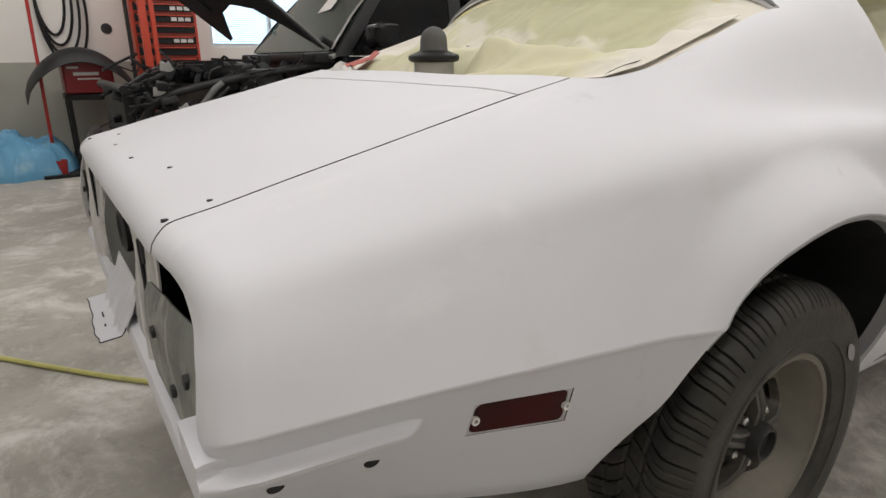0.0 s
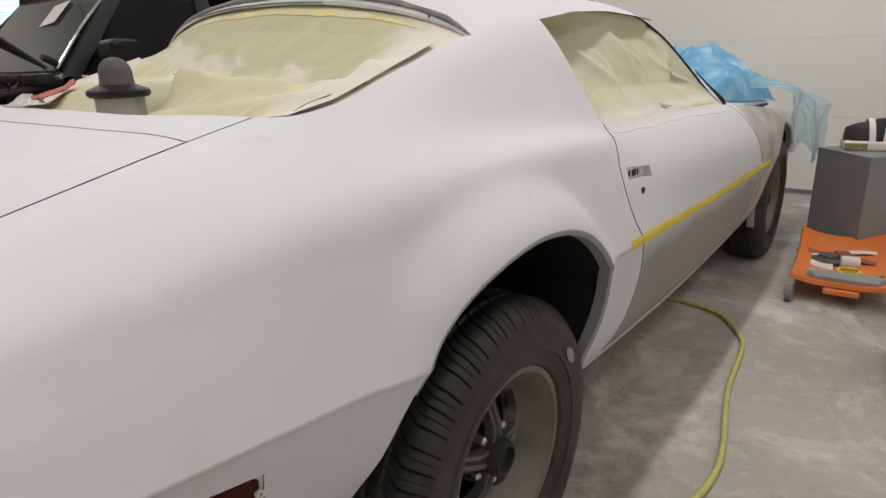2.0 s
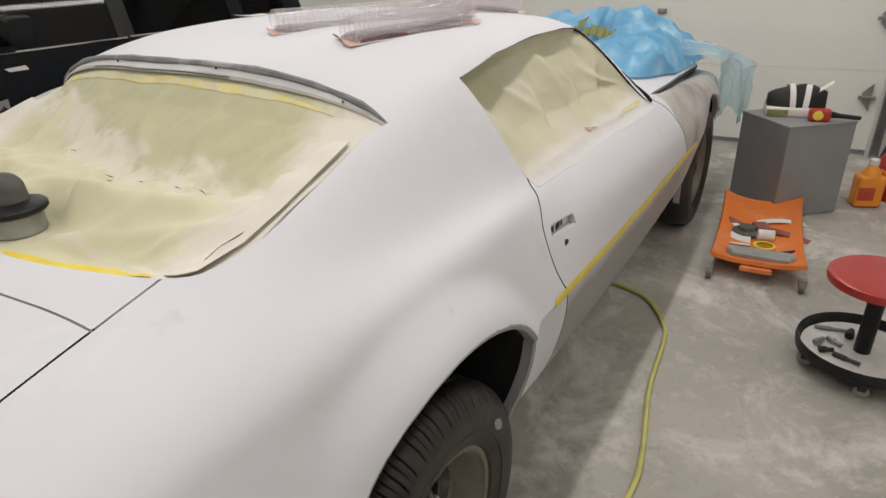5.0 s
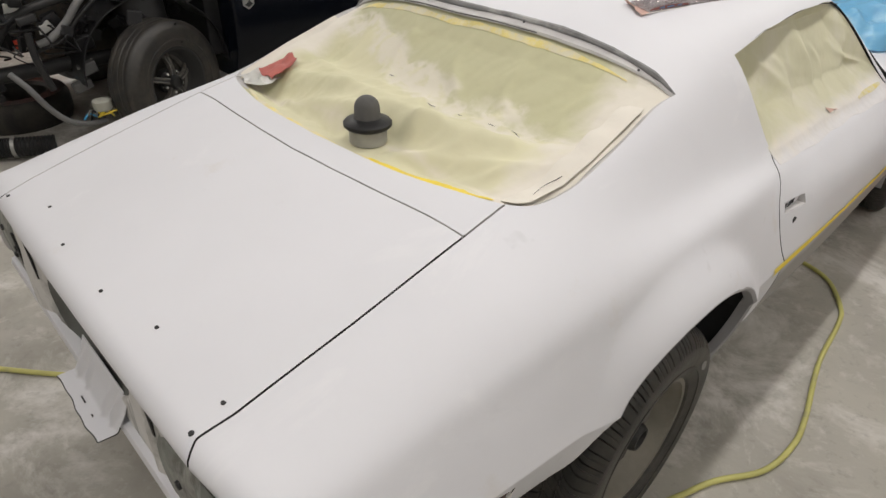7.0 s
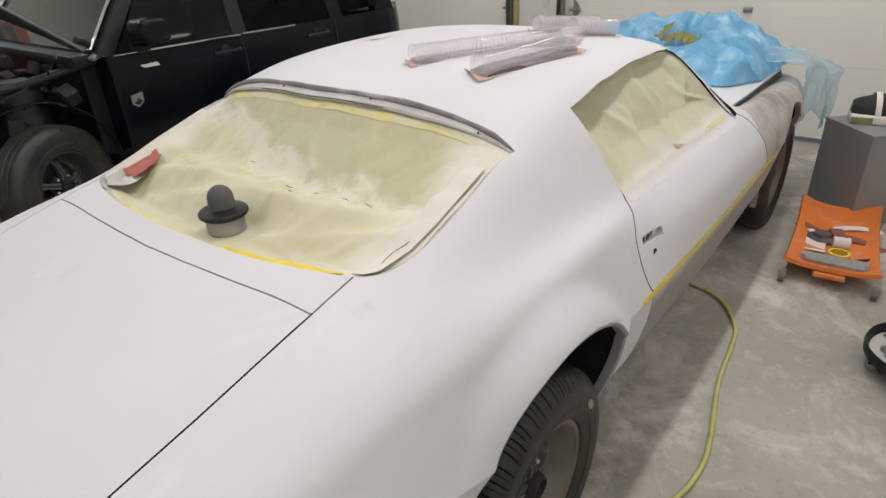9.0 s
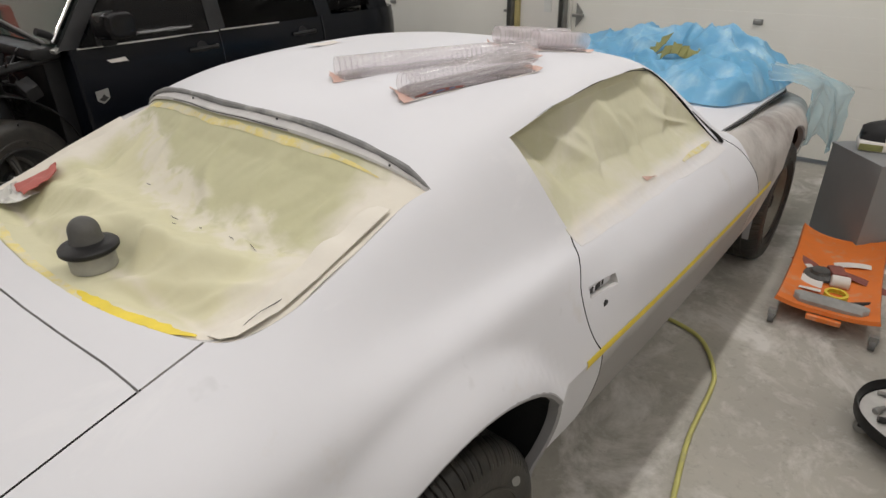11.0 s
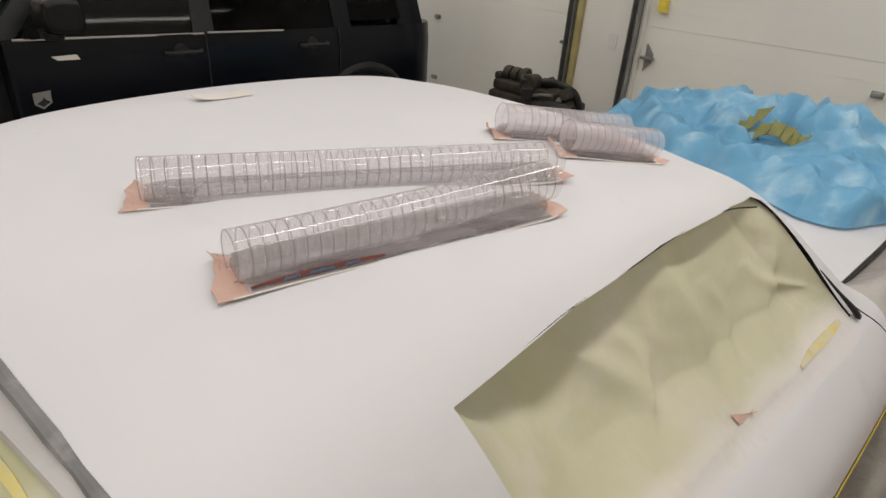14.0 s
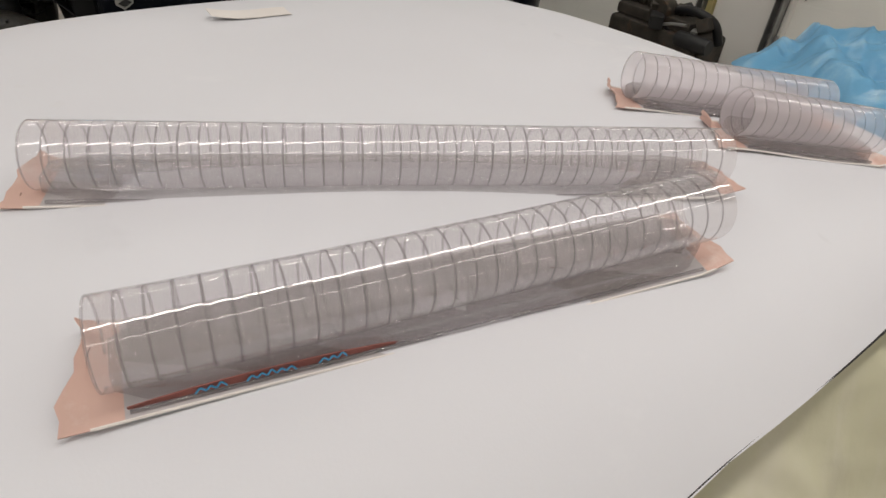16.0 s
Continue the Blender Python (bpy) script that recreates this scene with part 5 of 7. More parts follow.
# black trim along the windscreen pillar, and the cowl
for s in (1, -1):
    bm = bmesh.new()
    line = [(side_x(y, z) - .002, y, z) for y, z in ((.522, 1.2035), (.62, 1.2155), (.75, 1.2305), (.9, 1.2375), (1.05, 1.2415), (1.25, 1.2375))] + [(.612, 1.36, 1.226)]
    line = smooth_path([(s * x, y, z) for x, y, z in line], 5)
    add_tube(bm, line, [.0016] * len(line), 6)
    foot = smooth_path([(s * .712, 1.61, 1.046), (s * .748, 1.665, .992), (s * .785, 1.715, .942), (s * .803, 1.745, .910)], 4)
    add_tube(bm, foot, [.0016, .002, .0025, .003, .0035, .004, .005, .006, .007, .0075, .008, .0075, .004], 8)
    part("pillar_trim", bm, BLACKPLASTIC, car, "black windscreen pillar trim")
    # Black sheet set in the gap beneath the hood in place of its shade.
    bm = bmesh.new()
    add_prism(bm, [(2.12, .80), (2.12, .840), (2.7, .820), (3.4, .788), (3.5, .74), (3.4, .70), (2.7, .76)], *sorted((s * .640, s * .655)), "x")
    part("hood_gap_shade", bm, BLACK, car, "black sheet for the shade beneath the hood")


# ---------------------------------------------------------------- the garage
WEST, EAST, SOUTH, NORTH = -6.4, 2.6, -3.6, 4.53


def structure(name, bm, mat, label, smooth=30.0, category=""):
    ob = new(name, mesh_of(name, bm, mat, smooth))
    return tagged(ob, label, category or name.split("_")[0], kind="structure")


bm = bmesh.new()
add_box(bm, WEST - .2, EAST + .2, SOUTH - .2, NORTH + .4, -.15, 0)
structure("floor", bm, CONCRETE, "stained dusty grey concrete floor")
bm = bmesh.new()
add_box(bm, WEST - .2, EAST + .2, SOUTH - .2, NORTH + .4, CEILING, CEILING + .15)
structure("ceiling", bm, CEILPAINT, "plain white ceiling")
WIN = (.80, 2.30, 1.21, 2.10)  # window in the west wall: y, y, z, z
bm = bmesh.new()
for y0, y1, z0, z1 in ((SOUTH, WIN[0], 1.06, CEILING), (WIN[1], NORTH, 1.06, CEILING), (WIN[0], WIN[1], 1.06, WIN[2]), (WIN[0], WIN[1], WIN[3], CEILING)):
    add_box(bm, WEST - .18, WEST, y0, y1, z0, z1)
west = structure("wall_west", bm, WALLPAINT, "white painted wall above a grey base", category="wall")
bm = bmesh.new()
add_box(bm, WEST - .18, WEST + .004, SOUTH, NORTH, 0, 1.06)
structure("wall_west_base", bm, WALLGREY, "bare grey-green lower wall", category="wall")
# Unseen wall, set close enough to bounce light onto the car's right side.
bm = bmesh.new()
add_box(bm, EAST, EAST + .18, SOUTH, NORTH, 0, CEILING)
structure("wall_east", bm, WALLPAINT, "unseen plain white painted wall", category="wall")
bm = bmesh.new()
add_box(bm, WEST - .18, EAST + .18, SOUTH - .18, SOUTH, 0, CEILING)
structure("wall_south", bm, WALLPAINT, "unseen plain white painted wall", category="wall")
# north wall: two openings with sectional doors, a pier between them
D1 = (-1.42, 1.75)
D2 = (-5.20, -2.02)
DOORTOP = 2.45
bm = bmesh.new()
for x0, x1, z0, z1 in ((WEST - .18, D2[0], 0, CEILING), (D2[1], D1[0], 0, CEILING), (D1[1], EAST + .18, 0, CEILING), (D2[0], D2[1], DOORTOP, CEILING), (D1[0], D1[1], DOORTOP, CEILING)):
    add_box(bm, x0, x1, NORTH, NORTH + .2, z0, z1)
structure("wall_north", bm, WALLPAINT, "white painted wall with two garage door openings", category="wall")


def garage_door(name, x0, x1):
    door = thing(name, (x0 + x1) / 2, NORTH + .06, 0, "closed white insulated sectional garage door", "garage door", kind="structure")
    w, h = (x1 - x0) / 2, .575
    k, z = 0, .04
    while z < DOORTOP:
        top = min(z + h, DOORTOP + .02)
        bm = bmesh.new()
        add_box(bm, -w, w, -.012, .03, z + .0008, top - .0008, .0016)
        # shallow pressed ribs along the section
        n = 5
        for r in range(1, n):
            zz = z + (top - z) * r / n
            add_box(bm, -w + .05, w - .05, -.0132, -.010, zz - .0025, zz + .0025, .0008)
        part("panel", bm, DOORPANEL, door)
        z = top
    return door


door_east = garage_door("garage_door_east", *D1)
door_west = garage_door("garage_door_west", *D2)


def hinge(parent, x, z, y=-.014):
    bm = bmesh.new()
    add_box(bm, x - .035, x + .035, y - .012, y, z - .02, z + .02, .004)
    add_box(bm, x - .028, x + .028, y - .034, y - .010, z - .012, z + .016, .006)
    return part("hinge", bm, GALV, parent, "small galvanised hinge")


cx1, cx2 = sum(D1) / 2, sum(D2) / 2
for z in (1.01, 1.585, 2.16):
    hinge(door_east, .165 - cx1, z)
    hinge(door_west, -3.67 - cx2, z - .03)
hinge(door_east, .165 - cx1, .43)
hinge(door_west, -3.67 - cx2, .39)


def roller_bracket(parent, x, z, s):
    bm = bmesh.new()
    add_prism(bm, [(x - s * .01, z - .10), (x + s * .045, z - .03), (x + s * .05, z + .03), (x - s * .01, z + .10)], -.030, -.014, "y")
    add_box(bm, min(x - s * .04, x + s * .07), max(x - s * .04, x + s * .07), -.055, -.028, z - .012, z + .012, .004)
    bb = part("roller_bracket", bm, GALV, parent, "galvanised roller bracket")
    return bb


for z in (.43, .97, 1.55):
    roller_bracket(door_east, D1[0] + .06 - cx1, z, 1)
    roller_bracket(door_east, D1[1] - .06 - cx1, z, -1)
    roller_bracket(door_west, D2[1] - .06 - cx2, z, -1)


def track(name, x, width=.055):
    bm = bmesh.new()
    for a, b in ((-width / 2, -width / 2 + .006), (width / 2 - .006, width / 2)):
        add_box(bm, x + a, x + b, NORTH - .075, NORTH - .004, .02, 2.5)
    add_box(bm, x - width / 2, x + width / 2, NORTH - .012, NORTH - .004, .02, 2.5)
    for z in (.62, 1.5):
        add_box(bm, x - .05, x + .05, NORTH - .03, NORTH - .003, z - .02, z + .02, .003)
    return structure(name, bm, GALV, "galvanised vertical garage door track", category="door track")


track("door_track_1", -1.47)
track("door_track_2", 1.80)
track("door_track_3", -2.03)
bm = bmesh.new()
add_box(bm, -1.99, -1.945, NORTH - .045, NORTH - .003, 0, 2.45, .004)
structure("trim_post", bm, YELLOWPOST, "yellowed wooden door jamb", category="trim")
bm = bmesh.new()
add_box(bm, -1.69, -1.61, NORTH - .008, NORTH - .001, .985, 1.10, .003)
outlet = thing("wall_outlet", 0, 0, 0, "white wall outlet on the pier", "outlet")
part("cover_plate", bm, WHITEPLASTIC, outlet)
bm = bmesh.new()
add_box(bm, -1.665, -1.635, NORTH - .012, NORTH - .007, 1.01, 1.075, .002)
part("socket", bm, WHITEPLASTIC, outlet)
bm = bmesh.new()
add_box(bm, -1.335, -1.275, NORTH - .0, NORTH + .044, 1.30, 1.385, .002)
tag_ob = part("warning_label", bm, TAPE, door_east, "yellow warning label")
tag_ob.location = (-cx1, -NORTH - .06 + .0, 0)

# west window with blinds and the sky behind it
win = thing("window_1", WEST - .09, (WIN[0] + WIN[1]) / 2, 0, "window with pale horizontal blinds", "window", kind="structure")
wy = (WIN[1] - WIN[0]) / 2
bm = bmesh.new()
for y0, y1, z0, z1 in ((-wy, -wy + .05, WIN[2], WIN[3]), (wy - .05, wy, WIN[2], WIN[3]), (-wy + .05, wy - .05, WIN[2], WIN[2] + .05), (-wy + .05, wy - .05, WIN[3] - .05, WIN[3]), (-.02, .02, WIN[2] + .05, WIN[3] - .05)):
    add_box(bm, -.03, .03, y0, y1, z0, z1, .004)
part("window_frame", bm, WHITEPLASTIC, win)
bm = bmesh.new()
add_box(bm, -.012, -.006, -wy + .04, wy - .04, WIN[2] + .04, WIN[3] - .04)
pane = part("pane", bm, clear_material("window_glass", (.9, .95, .97), .02, .02), win)
pane.visible_shadow = False
slat = bmesh.new()
moved(slat, add_box(slat, -.012, .012, -wy + .06, wy - .06, -.001, .001), pose(0, 0, 0, 0, 35, 0))
slat_mesh = mesh_of("slat", slat, WHITEPLASTIC)
zz = WIN[2] + .07
while zz < WIN[3] - .06:
    ob = new("slat", slat_mesh)
    ob.parent, ob.location = win, (.055, 0, zz)
    zz += .024
sky = bpy.data.materials.new("daylight_backdrop")
sky.use_nodes = True
nt = sky.node_tree
em = nt.nodes.new("ShaderNodeEmission")
em.inputs[0].default_value, em.inputs[1].default_value = (.62, .80, 1.0, 1), 3.2
nt.links.new(em.outputs[0], nt.nodes["Material Output"].inputs["Surface"])
bm = bmesh.new()
add_box(bm, WEST - 1.05, WEST - 1.0, WIN[0] - 1.2, WIN[1] + 1.2, .3, 3.2)
tagged(new("backdrop", mesh_of("backdrop", bm, sky)), "bright hazy daylight outside the window", "backdrop", kind="structure")

# unseen tube light fittings on the ceiling; those at 2.2 serve the added fill
for x in (.86, 2.2, -2.05, -4.9):
    for k in range(4):
        lamp = thing("ceiling_light", x, -1.85 + 1.66 * k, CEILING, "long white ceiling tube fitting, unseen", "ceiling light", "ceiling lights")
        bm = bmesh.new()
        add_box(bm, -.11, .11, -.78, .78, -.05, 0, .01)
        part("housing", bm, WHITEPLASTIC, lamp)


# ---------------------------------------------------------------- on the coupe
def slit_tube(name_label, x0, y0, x1, y1, radius, card_width, rise, film=CLEAR, group="clear slit tubes", lean=0.0, step=.0165):
    """A clear ribbed plastic tube in a blister on a narrow card, lying on the roof from (x0, y0) to (x1, y1)."""
    a, b = Vector((x0, y0, 0)), Vector((x1, y1, 0))
    long = (b - a).length
    turn = math.degrees(math.atan2((b - a).y, (b - a).x))
    mid = (a + b) / 2
    za, zb = top_z(x0, y0), top_z(x1, y1)
    tilt = math.degrees(math.atan2(zb - za, long))
    tube = new("slit_tube")
    side = Vector((-(b - a).y, (b - a).x, 0)).normalized() * card_width / 2
    left, right = mid + side, mid - side
    bank = math.degrees(math.atan2(top_z(left.x, left.y) - top_z(right.x, right.y), card_width))
    tube.matrix_basis = pose(mid.x, mid.y, (za + zb) / 2 + .001, bank, -tilt, turn)
    tagged(tube, name_label, "plastic tube", group)
    half = long / 2

    def card(u, v):
        x = -half - .026 + (long + .042) * u
        torn = .003 * math.sin(v * 7 + half * 40) + .002 * math.sin(v * 17)
        x += torn * (1 if u < .02 else 0) - torn * .8 * (1 if u > .98 else 0) + (.016 * v if u < .05 else 0) * (1 - u / .05)
        curl = .012 * max(0.0, 1 - u / .07) ** 1.5 * v + .010 * max(0.0, (u - .95) / .05) * (1 - v)
        return Vector((x, (v - .5) * card_width, .0015 + curl + .001 * math.sin(u * 8 + v * 3)))

    def stretch(lo, hi, mat, name, label):
        bm = bmesh.new()
        add_grid(bm, 12 if hi - lo < .2 else 50, 8, lambda u, v: card(lo + (hi - lo) * u, v))
        thicken(bm, .0012)
        return part(name, bm, mat, base, label) if base else part(name, bm, mat, tube, label)

    base, tab = None, .032 / long
    base = stretch(tab, 1 - tab * .7, CARDGREY, "card", "pale grey backing card")
    for lo, hi in ((0, tab), (1 - tab * .7, 1)):
        stretch(lo, hi, CARD, "torn_end", "torn pinkish brown end of the card")
    for s in (1, -1):
        bm = bmesh.new()
        add_tube(bm, [card(i / 30, .5 + s * .5) + Vector((0, s * .0003, .0004)) for i in range(1, 30)], .0011, 6)
        part("card_edge", bm, CARDWHITE, tube, "white card edge")
    # low blister tray with a rounded rim
    w = card_width * .44
    bm = bmesh.new()
    rings = []
    for i in range(25):
        t = i / 24
        x = -half + .004 + (long - .008) * t
        k = min(1.0, (12 * t + .25), (12 * (1 - t) + .25)) ** .5
        rings.append([Vector((x, y * k, z)) for y, z in ((-w, .0035), (-w * 1.0, .006), (-w * .93, .013), (-w * .80, .016), (w * .80, .016), (w * .93, .013), (w, .006), (w, .0035))])
    add_ring_sweep(bm, rings)
    part("blister_tray", bm, TRAY, tube, "clear crinkled blister tray", 60)
    for s in (1, -1):
        bm = bmesh.new()
        add_tube(bm, [(-half + .012 + (long - .024) * i / 16, s * w * 1.02, .0045 + .0005 * math.sin(i * 2.1)) for i in range(17)], .0017, 6)
        part("tray_rim", bm, SLIT, tube, "", 60)
    # the tube: short rings with slits between them
    n = max(6, round(long / step))
    pitch = long / n
    for k in range(n):
        squash = 1 + .006 * math.sin(k * 1.7)
        ring = [(math.cos(2 * math.pi * j / 32) * radius * squash, math.sin(2 * math.pi * j / 32) * radius / squash) for j in range(32)]
        bm = bmesh.new()
        rings = []
        for xx, dr in ((0, 0.0), (.05, .0006), (.5, .0006), (.93, .0006), (.985, 0.0)):
            up = radius + rise + lean * ((k + xx) / n) ** 1.6
            rings.append([Vector((-half + (k + xx) * pitch, c * (1 + dr / radius), up + q * (1 + dr / radius))) for c, q in ring])
        add_ring_sweep(bm, rings, closed_ends=False)
        part("ring", bm, film, tube, "", 60)
        bm = bmesh.new()
        xr = -half + k * pitch
        up = radius + rise + lean * (k / n) ** 1.6
        add_ring_sweep(bm, [[Vector((xr + dx, c * f, up + q * f)) for c, q in ring] for dx, f in ((-.0009, 1.0), (-.0006, 1.016), (0.0, 1.024), (.0006, 1.016), (.0009, 1.0))], closed_ends=False)
        part("slit_edge", bm, SLIT, tube, "", 60)
    return tube


SLIT = clear_material("clear_cut_edge", (.74, .72, .73), .12, .22, 1.7, 0.0, (.62, .60, .61))
near_tube = slit_tube("clear slit plastic tube on a brown card on the roof", .384, .397, .459, .857, .029, .076, .001, lean=.016, step=.0155)
slit_tube("long clear slit plastic tube on a brown card on the roof", .155, .389, .398, .968, .028, .072, .001)
slit_tube("short clear slit tube towards the windscreen", .217, 1.028, .335, 1.290, .028, .072, .004, MILKY)
slit_tube("short clear slit tube near the roof edge", .335, 1.078, .415, 1.270, .028, .072, .004, MILKY)
# blue handwriting-like printing, too small to read, on a brown patch in the tray
bm = bmesh.new()
add_grid(bm, 20, 3, lambda u, v: Vector((-.222 + .165 * u, -.0335 - .0008 * v, .006 + .009 * v * math.sin(math.pi * (.05 + .9 * u)) ** .5)))
thicken(bm, .0006)
part("printed_patch", bm, SANDPAPER, near_tube, "brown printed patch")
for x0, n in ((-.185, 7), (-.155, 11), (-.110, 7)):
    bm = bmesh.new()
    add_tube(bm, smooth_path([(x0 + .003 * k, -.0352, .0105 + (.0022 if k % 2 else -.0016) * (1.4 if k % 5 == 0 else .8)) for k in range(n)], 3), .0007, 5)
    part("printing", bm, BLUEINK, near_tube, "unreadable blue script printing")

# a curled scrap of sandpaper on the roof
scrap = thing("paper_scrap", -.265, .708, top_z(-.265, .708), "curled pale scrap of paper on the roof", "paper")
bm = bmesh.new()
add_grid(bm, 16, 6, lambda u, v: Vector((-.025 + .036 * v + .004 * math.sin(u * 5), -.062 + .125 * u, .0015 + .007 * (1 - u) ** 4 + .0025 * (1 - v) ** 3)))
thicken(bm, .0008)
part("sheet", bm, CARDWHITE, scrap)

# round hand sander resting at the rear window's foot
PUCK_Z, BASE_H = 1.020, .041
puck = thing("sanding_puck", .092, -.296, PUCK_Z, "round grey hand sander with a metal base", "hand sander")
bm = bmesh.new()
add_lathe(bm, [(.046, 0), (.0475, .003), (.0475, BASE_H - .002), (.045, BASE_H)], 40)
part("metal_base", bm, PUCKBASE, puck, "brushed grey metal base")
bm = bmesh.new()
add_lathe(bm, [(r, h + BASE_H) for r, h in ((.046, -.003), (.056, -.001), (.0605, .004), (.0605, .011), (.057, .015), (.047, .018), (.034, .024))], 40)
part("brim", bm, BLACKPLASTIC, puck, "dark rubber brim")
bm = bmesh.new()
add_lathe(bm, [(r, h + BASE_H) for r, h in [(.0365, .019), (.0325, .028), (.0315, .046)] + [(.0315 * math.cos(a), .046 + .0315 * math.sin(a)) for a in np.linspace(.15, 1.5, 9)]], 40)
part("dome_grip", bm, GRIP, puck, "dusty grey dome grip")

# red folded abrasive and a dusty rag by the far corner of the rear window
pad = thing("red_abrasive_pad", -.490, -.200, top_z(-.490, -.200) - .052, "folded dusty red abrasive sheet on the masking paper", "sandpaper")
bm = bmesh.new()
add_grid(bm, 12, 10, lambda u, v: Vector((-.060 + .12 * u + .03 * v * (1 - u), -.055 + .125 * v - .03 * u * v, .004 + .020 * math.sin(u * 2.6) * (1 - .4 * v) + .014 * fold(u, v, 1.5, 4) + .046 * v)))
thicken(bm, .002)
part("sheet", bm, REDTAPE, pad)
rag = thing("dusty_plastic_scrap", -.500, -.262, top_z(-.500, -.262) - .028, "crumpled dusty plastic scrap", "plastic scrap")
bm = bmesh.new()
add_grid(bm, 40, 30, lambda u, v: Vector((-.065 + .13 * u + .015 * math.sin(v * 5), -.045 + .09 * v + .012 * math.sin(u * 7), .006 + .034 * abs(crease_noise((u, v), 5, 5.5)) * math.sin(u * 3.1) * math.sin(v * 3.1))))
thicken(bm, .001)
part("sheet", bm, MARKING, rag)


# blue plastic sheeting heaped on the hood and hanging over its corner
def heap_point(u, v):
    x = -.78 + 1.47 * u
    y0 = float(np.interp(x, [-.78, -.4, 0, .3, .45, .6, .74], [2.95, 2.72, 2.52, 2.40, 2.36, 2.46, 2.80]))
    y = y0 + (3.62 - y0) * v + (.03 * math.sin(x * 11) + .05 * crease_noise((x, .3), 5, 9.1)) * (1 - v)
    high = .115 * math.exp(-((x - .34) / .28) ** 2 - ((y - 3.20) / .30) ** 2) + .085 * math.exp(-((x + .12) / .30) ** 2 - ((y - 3.20) / .32) ** 2) + .05 * math.exp(-((x + .60) / .3) ** 2 - ((y - 3.2) / .3) ** 2) + .03 * math.exp(-((x - .42) / .42) ** 2 - ((y - 2.66) / .34) ** 2) + .022
    rim = max(0.0, min(1.0, v / .13, (1 - v) / .12, u / .10, (1 - u) / .10))
    rim = math.sin(rim * math.pi / 2) ** .85
    folds = .085 * crease_noise((x, y), 3.2, 1.1) + .075 * crease_noise((x + y * .5, y - x * .3), 6.0, 7.1) + .020 * crease_noise((x * .6 + y * .5, y - x * .4), 13, 3.1) + .005 * crease_noise((x, y), 27, 4.1)
    ground = float(np.interp(y, [2.0, 2.1, 2.66, 3.5, 3.7], [.870, .864, .850, .812, .775])) + .045 * (1 - min(1.0, abs(x) / .70) ** 2.2)
    lift = high + folds * (.50 + 3.2 * min(high, .22))
    shift = .03 * crease_noise((x, y), 5.0, 12.1) * rim
    return Vector((x + shift, y + .025 * crease_noise((x, y), 5.5, 21.1) * (.3 + rim), ground + .004 + max(.004, lift) * rim))


def drape_point(t, a):
    """A loose sheet that leaves the heap, lies over the wing and hangs down its outer side in folds."""
    k = min(1.0, t / .45)
    hang = max(0.0, t - .38)
    ripple = .030 * crease_noise((a * 1.3, t * .5), 3.0, 3.3) + .014 * crease_noise((a, t * .6), 8.0, 8.3)
    x = .52 + .14 * a + .30 * k ** .8 + .02 * math.sin(a * 7 + t * 3) + ripple * (.3 + t)
    y = 2.98 + .52 * a + .08 * k + ripple
    z = .93 + .03 * math.sin(a * 5) - (.06 + .05 * a) * k + .022 * crease_noise((a * 1.5, t), 4.5, 1.7) * (1 - .5 * t) - (.60 + .06 * math.sin(a * 11) + .03 * math.sin(a * 27)) * hang ** 1.15
    return Vector((x, y, z))


plastic = thing("plastic_sheeting", 0, 0, 0, "crumpled translucent blue plastic sheeting heaped over the hood", "plastic sheet")
bm = bmesh.new()
add_grid(bm, 190, 150, heap_point)
thicken(bm, .001)
part("bunched_sheet", bm, BLUEPLASTIC, plastic, "", 70)
bm = bmesh.new()
add_grid(bm, 70, 70, drape_point)
thicken(bm, .001)
part("drape", bm, BLUEFILM, plastic, "thin hanging edge of the sheet", 70)
tapes = thing("tape_scraps", 0, 0, 0, "crumpled olive tape scraps on the blue sheeting", "tape")
for k, pts in enumerate(([(-.02, 2.90, .935), (.03, 2.93, .985), (.09, 2.95, 1.045)], [(.06, 2.86, .945), (.15, 2.88, 1.005), (.22, 2.88, .990), (.28, 2.87, .955)], [(.25, 2.84, .945), (.30, 2.86, .985), (.36, 2.86, .965), (.40, 2.85, .93)])):
    bm = bmesh.new()
    path = smooth_path(pts, 6)
    rows = [[bm.verts.new(p + Vector((.006 * math.sin(i), -.020, .016))), bm.verts.new(p + Vector((.014 * math.sin(i * 1.7), .036, .066 + .010 * math.sin(i * 2.3))))] for i, p in enumerate(path)]
    for a, b in zip(rows, rows[1:]):
        bm.faces.new((a[0], a[1], b[1], b[0]))
    thicken(bm, .001)
    part("strip", bm, OLIVE, tapes)

# ---------------------------------------------------------------- on the floor
hose = thing("air_hose", 1.05, 1.2, 0, "yellow-green rubber air hose on the floor", "hose")
bm = bmesh.new()
pts = [(-1.9, -2.2, .010), (-1.55, -1.60, .010), (-1.27, -1.37, .010), (-1.06, -1.20, .010), (-.77, -.95, .010), (-.4, -.55, .010), (-.1, .3, .010), (.15, 1.2, .010), (.40, 1.78, .010), (.61, 1.81, .010), (.78, 1.79, .010), (.90, 1.72, .010), (1.0, 1.55, .010), (1.03, 1.42, .010), (1.055, 1.10, .010), (1.115, .78, .010), (1.13, .62, .010), (1.10, .44, .010), (.98, .22, .010), (.90, -.2, .010), (1.1, -1.2, .010), (1.6, -2.5, .010)]
add_tube(bm, [Vector(p) - Vector((1.05, 1.2, 0)) for p in smooth_path(pts, 8)], .0095, 10)
part("hose_run", bm, HOSE, hose)

creeper = thing("creeper", 1.245, 2.60, 0, "orange plastic mechanic's creeper board on casters", "creeper", turn=4.4)


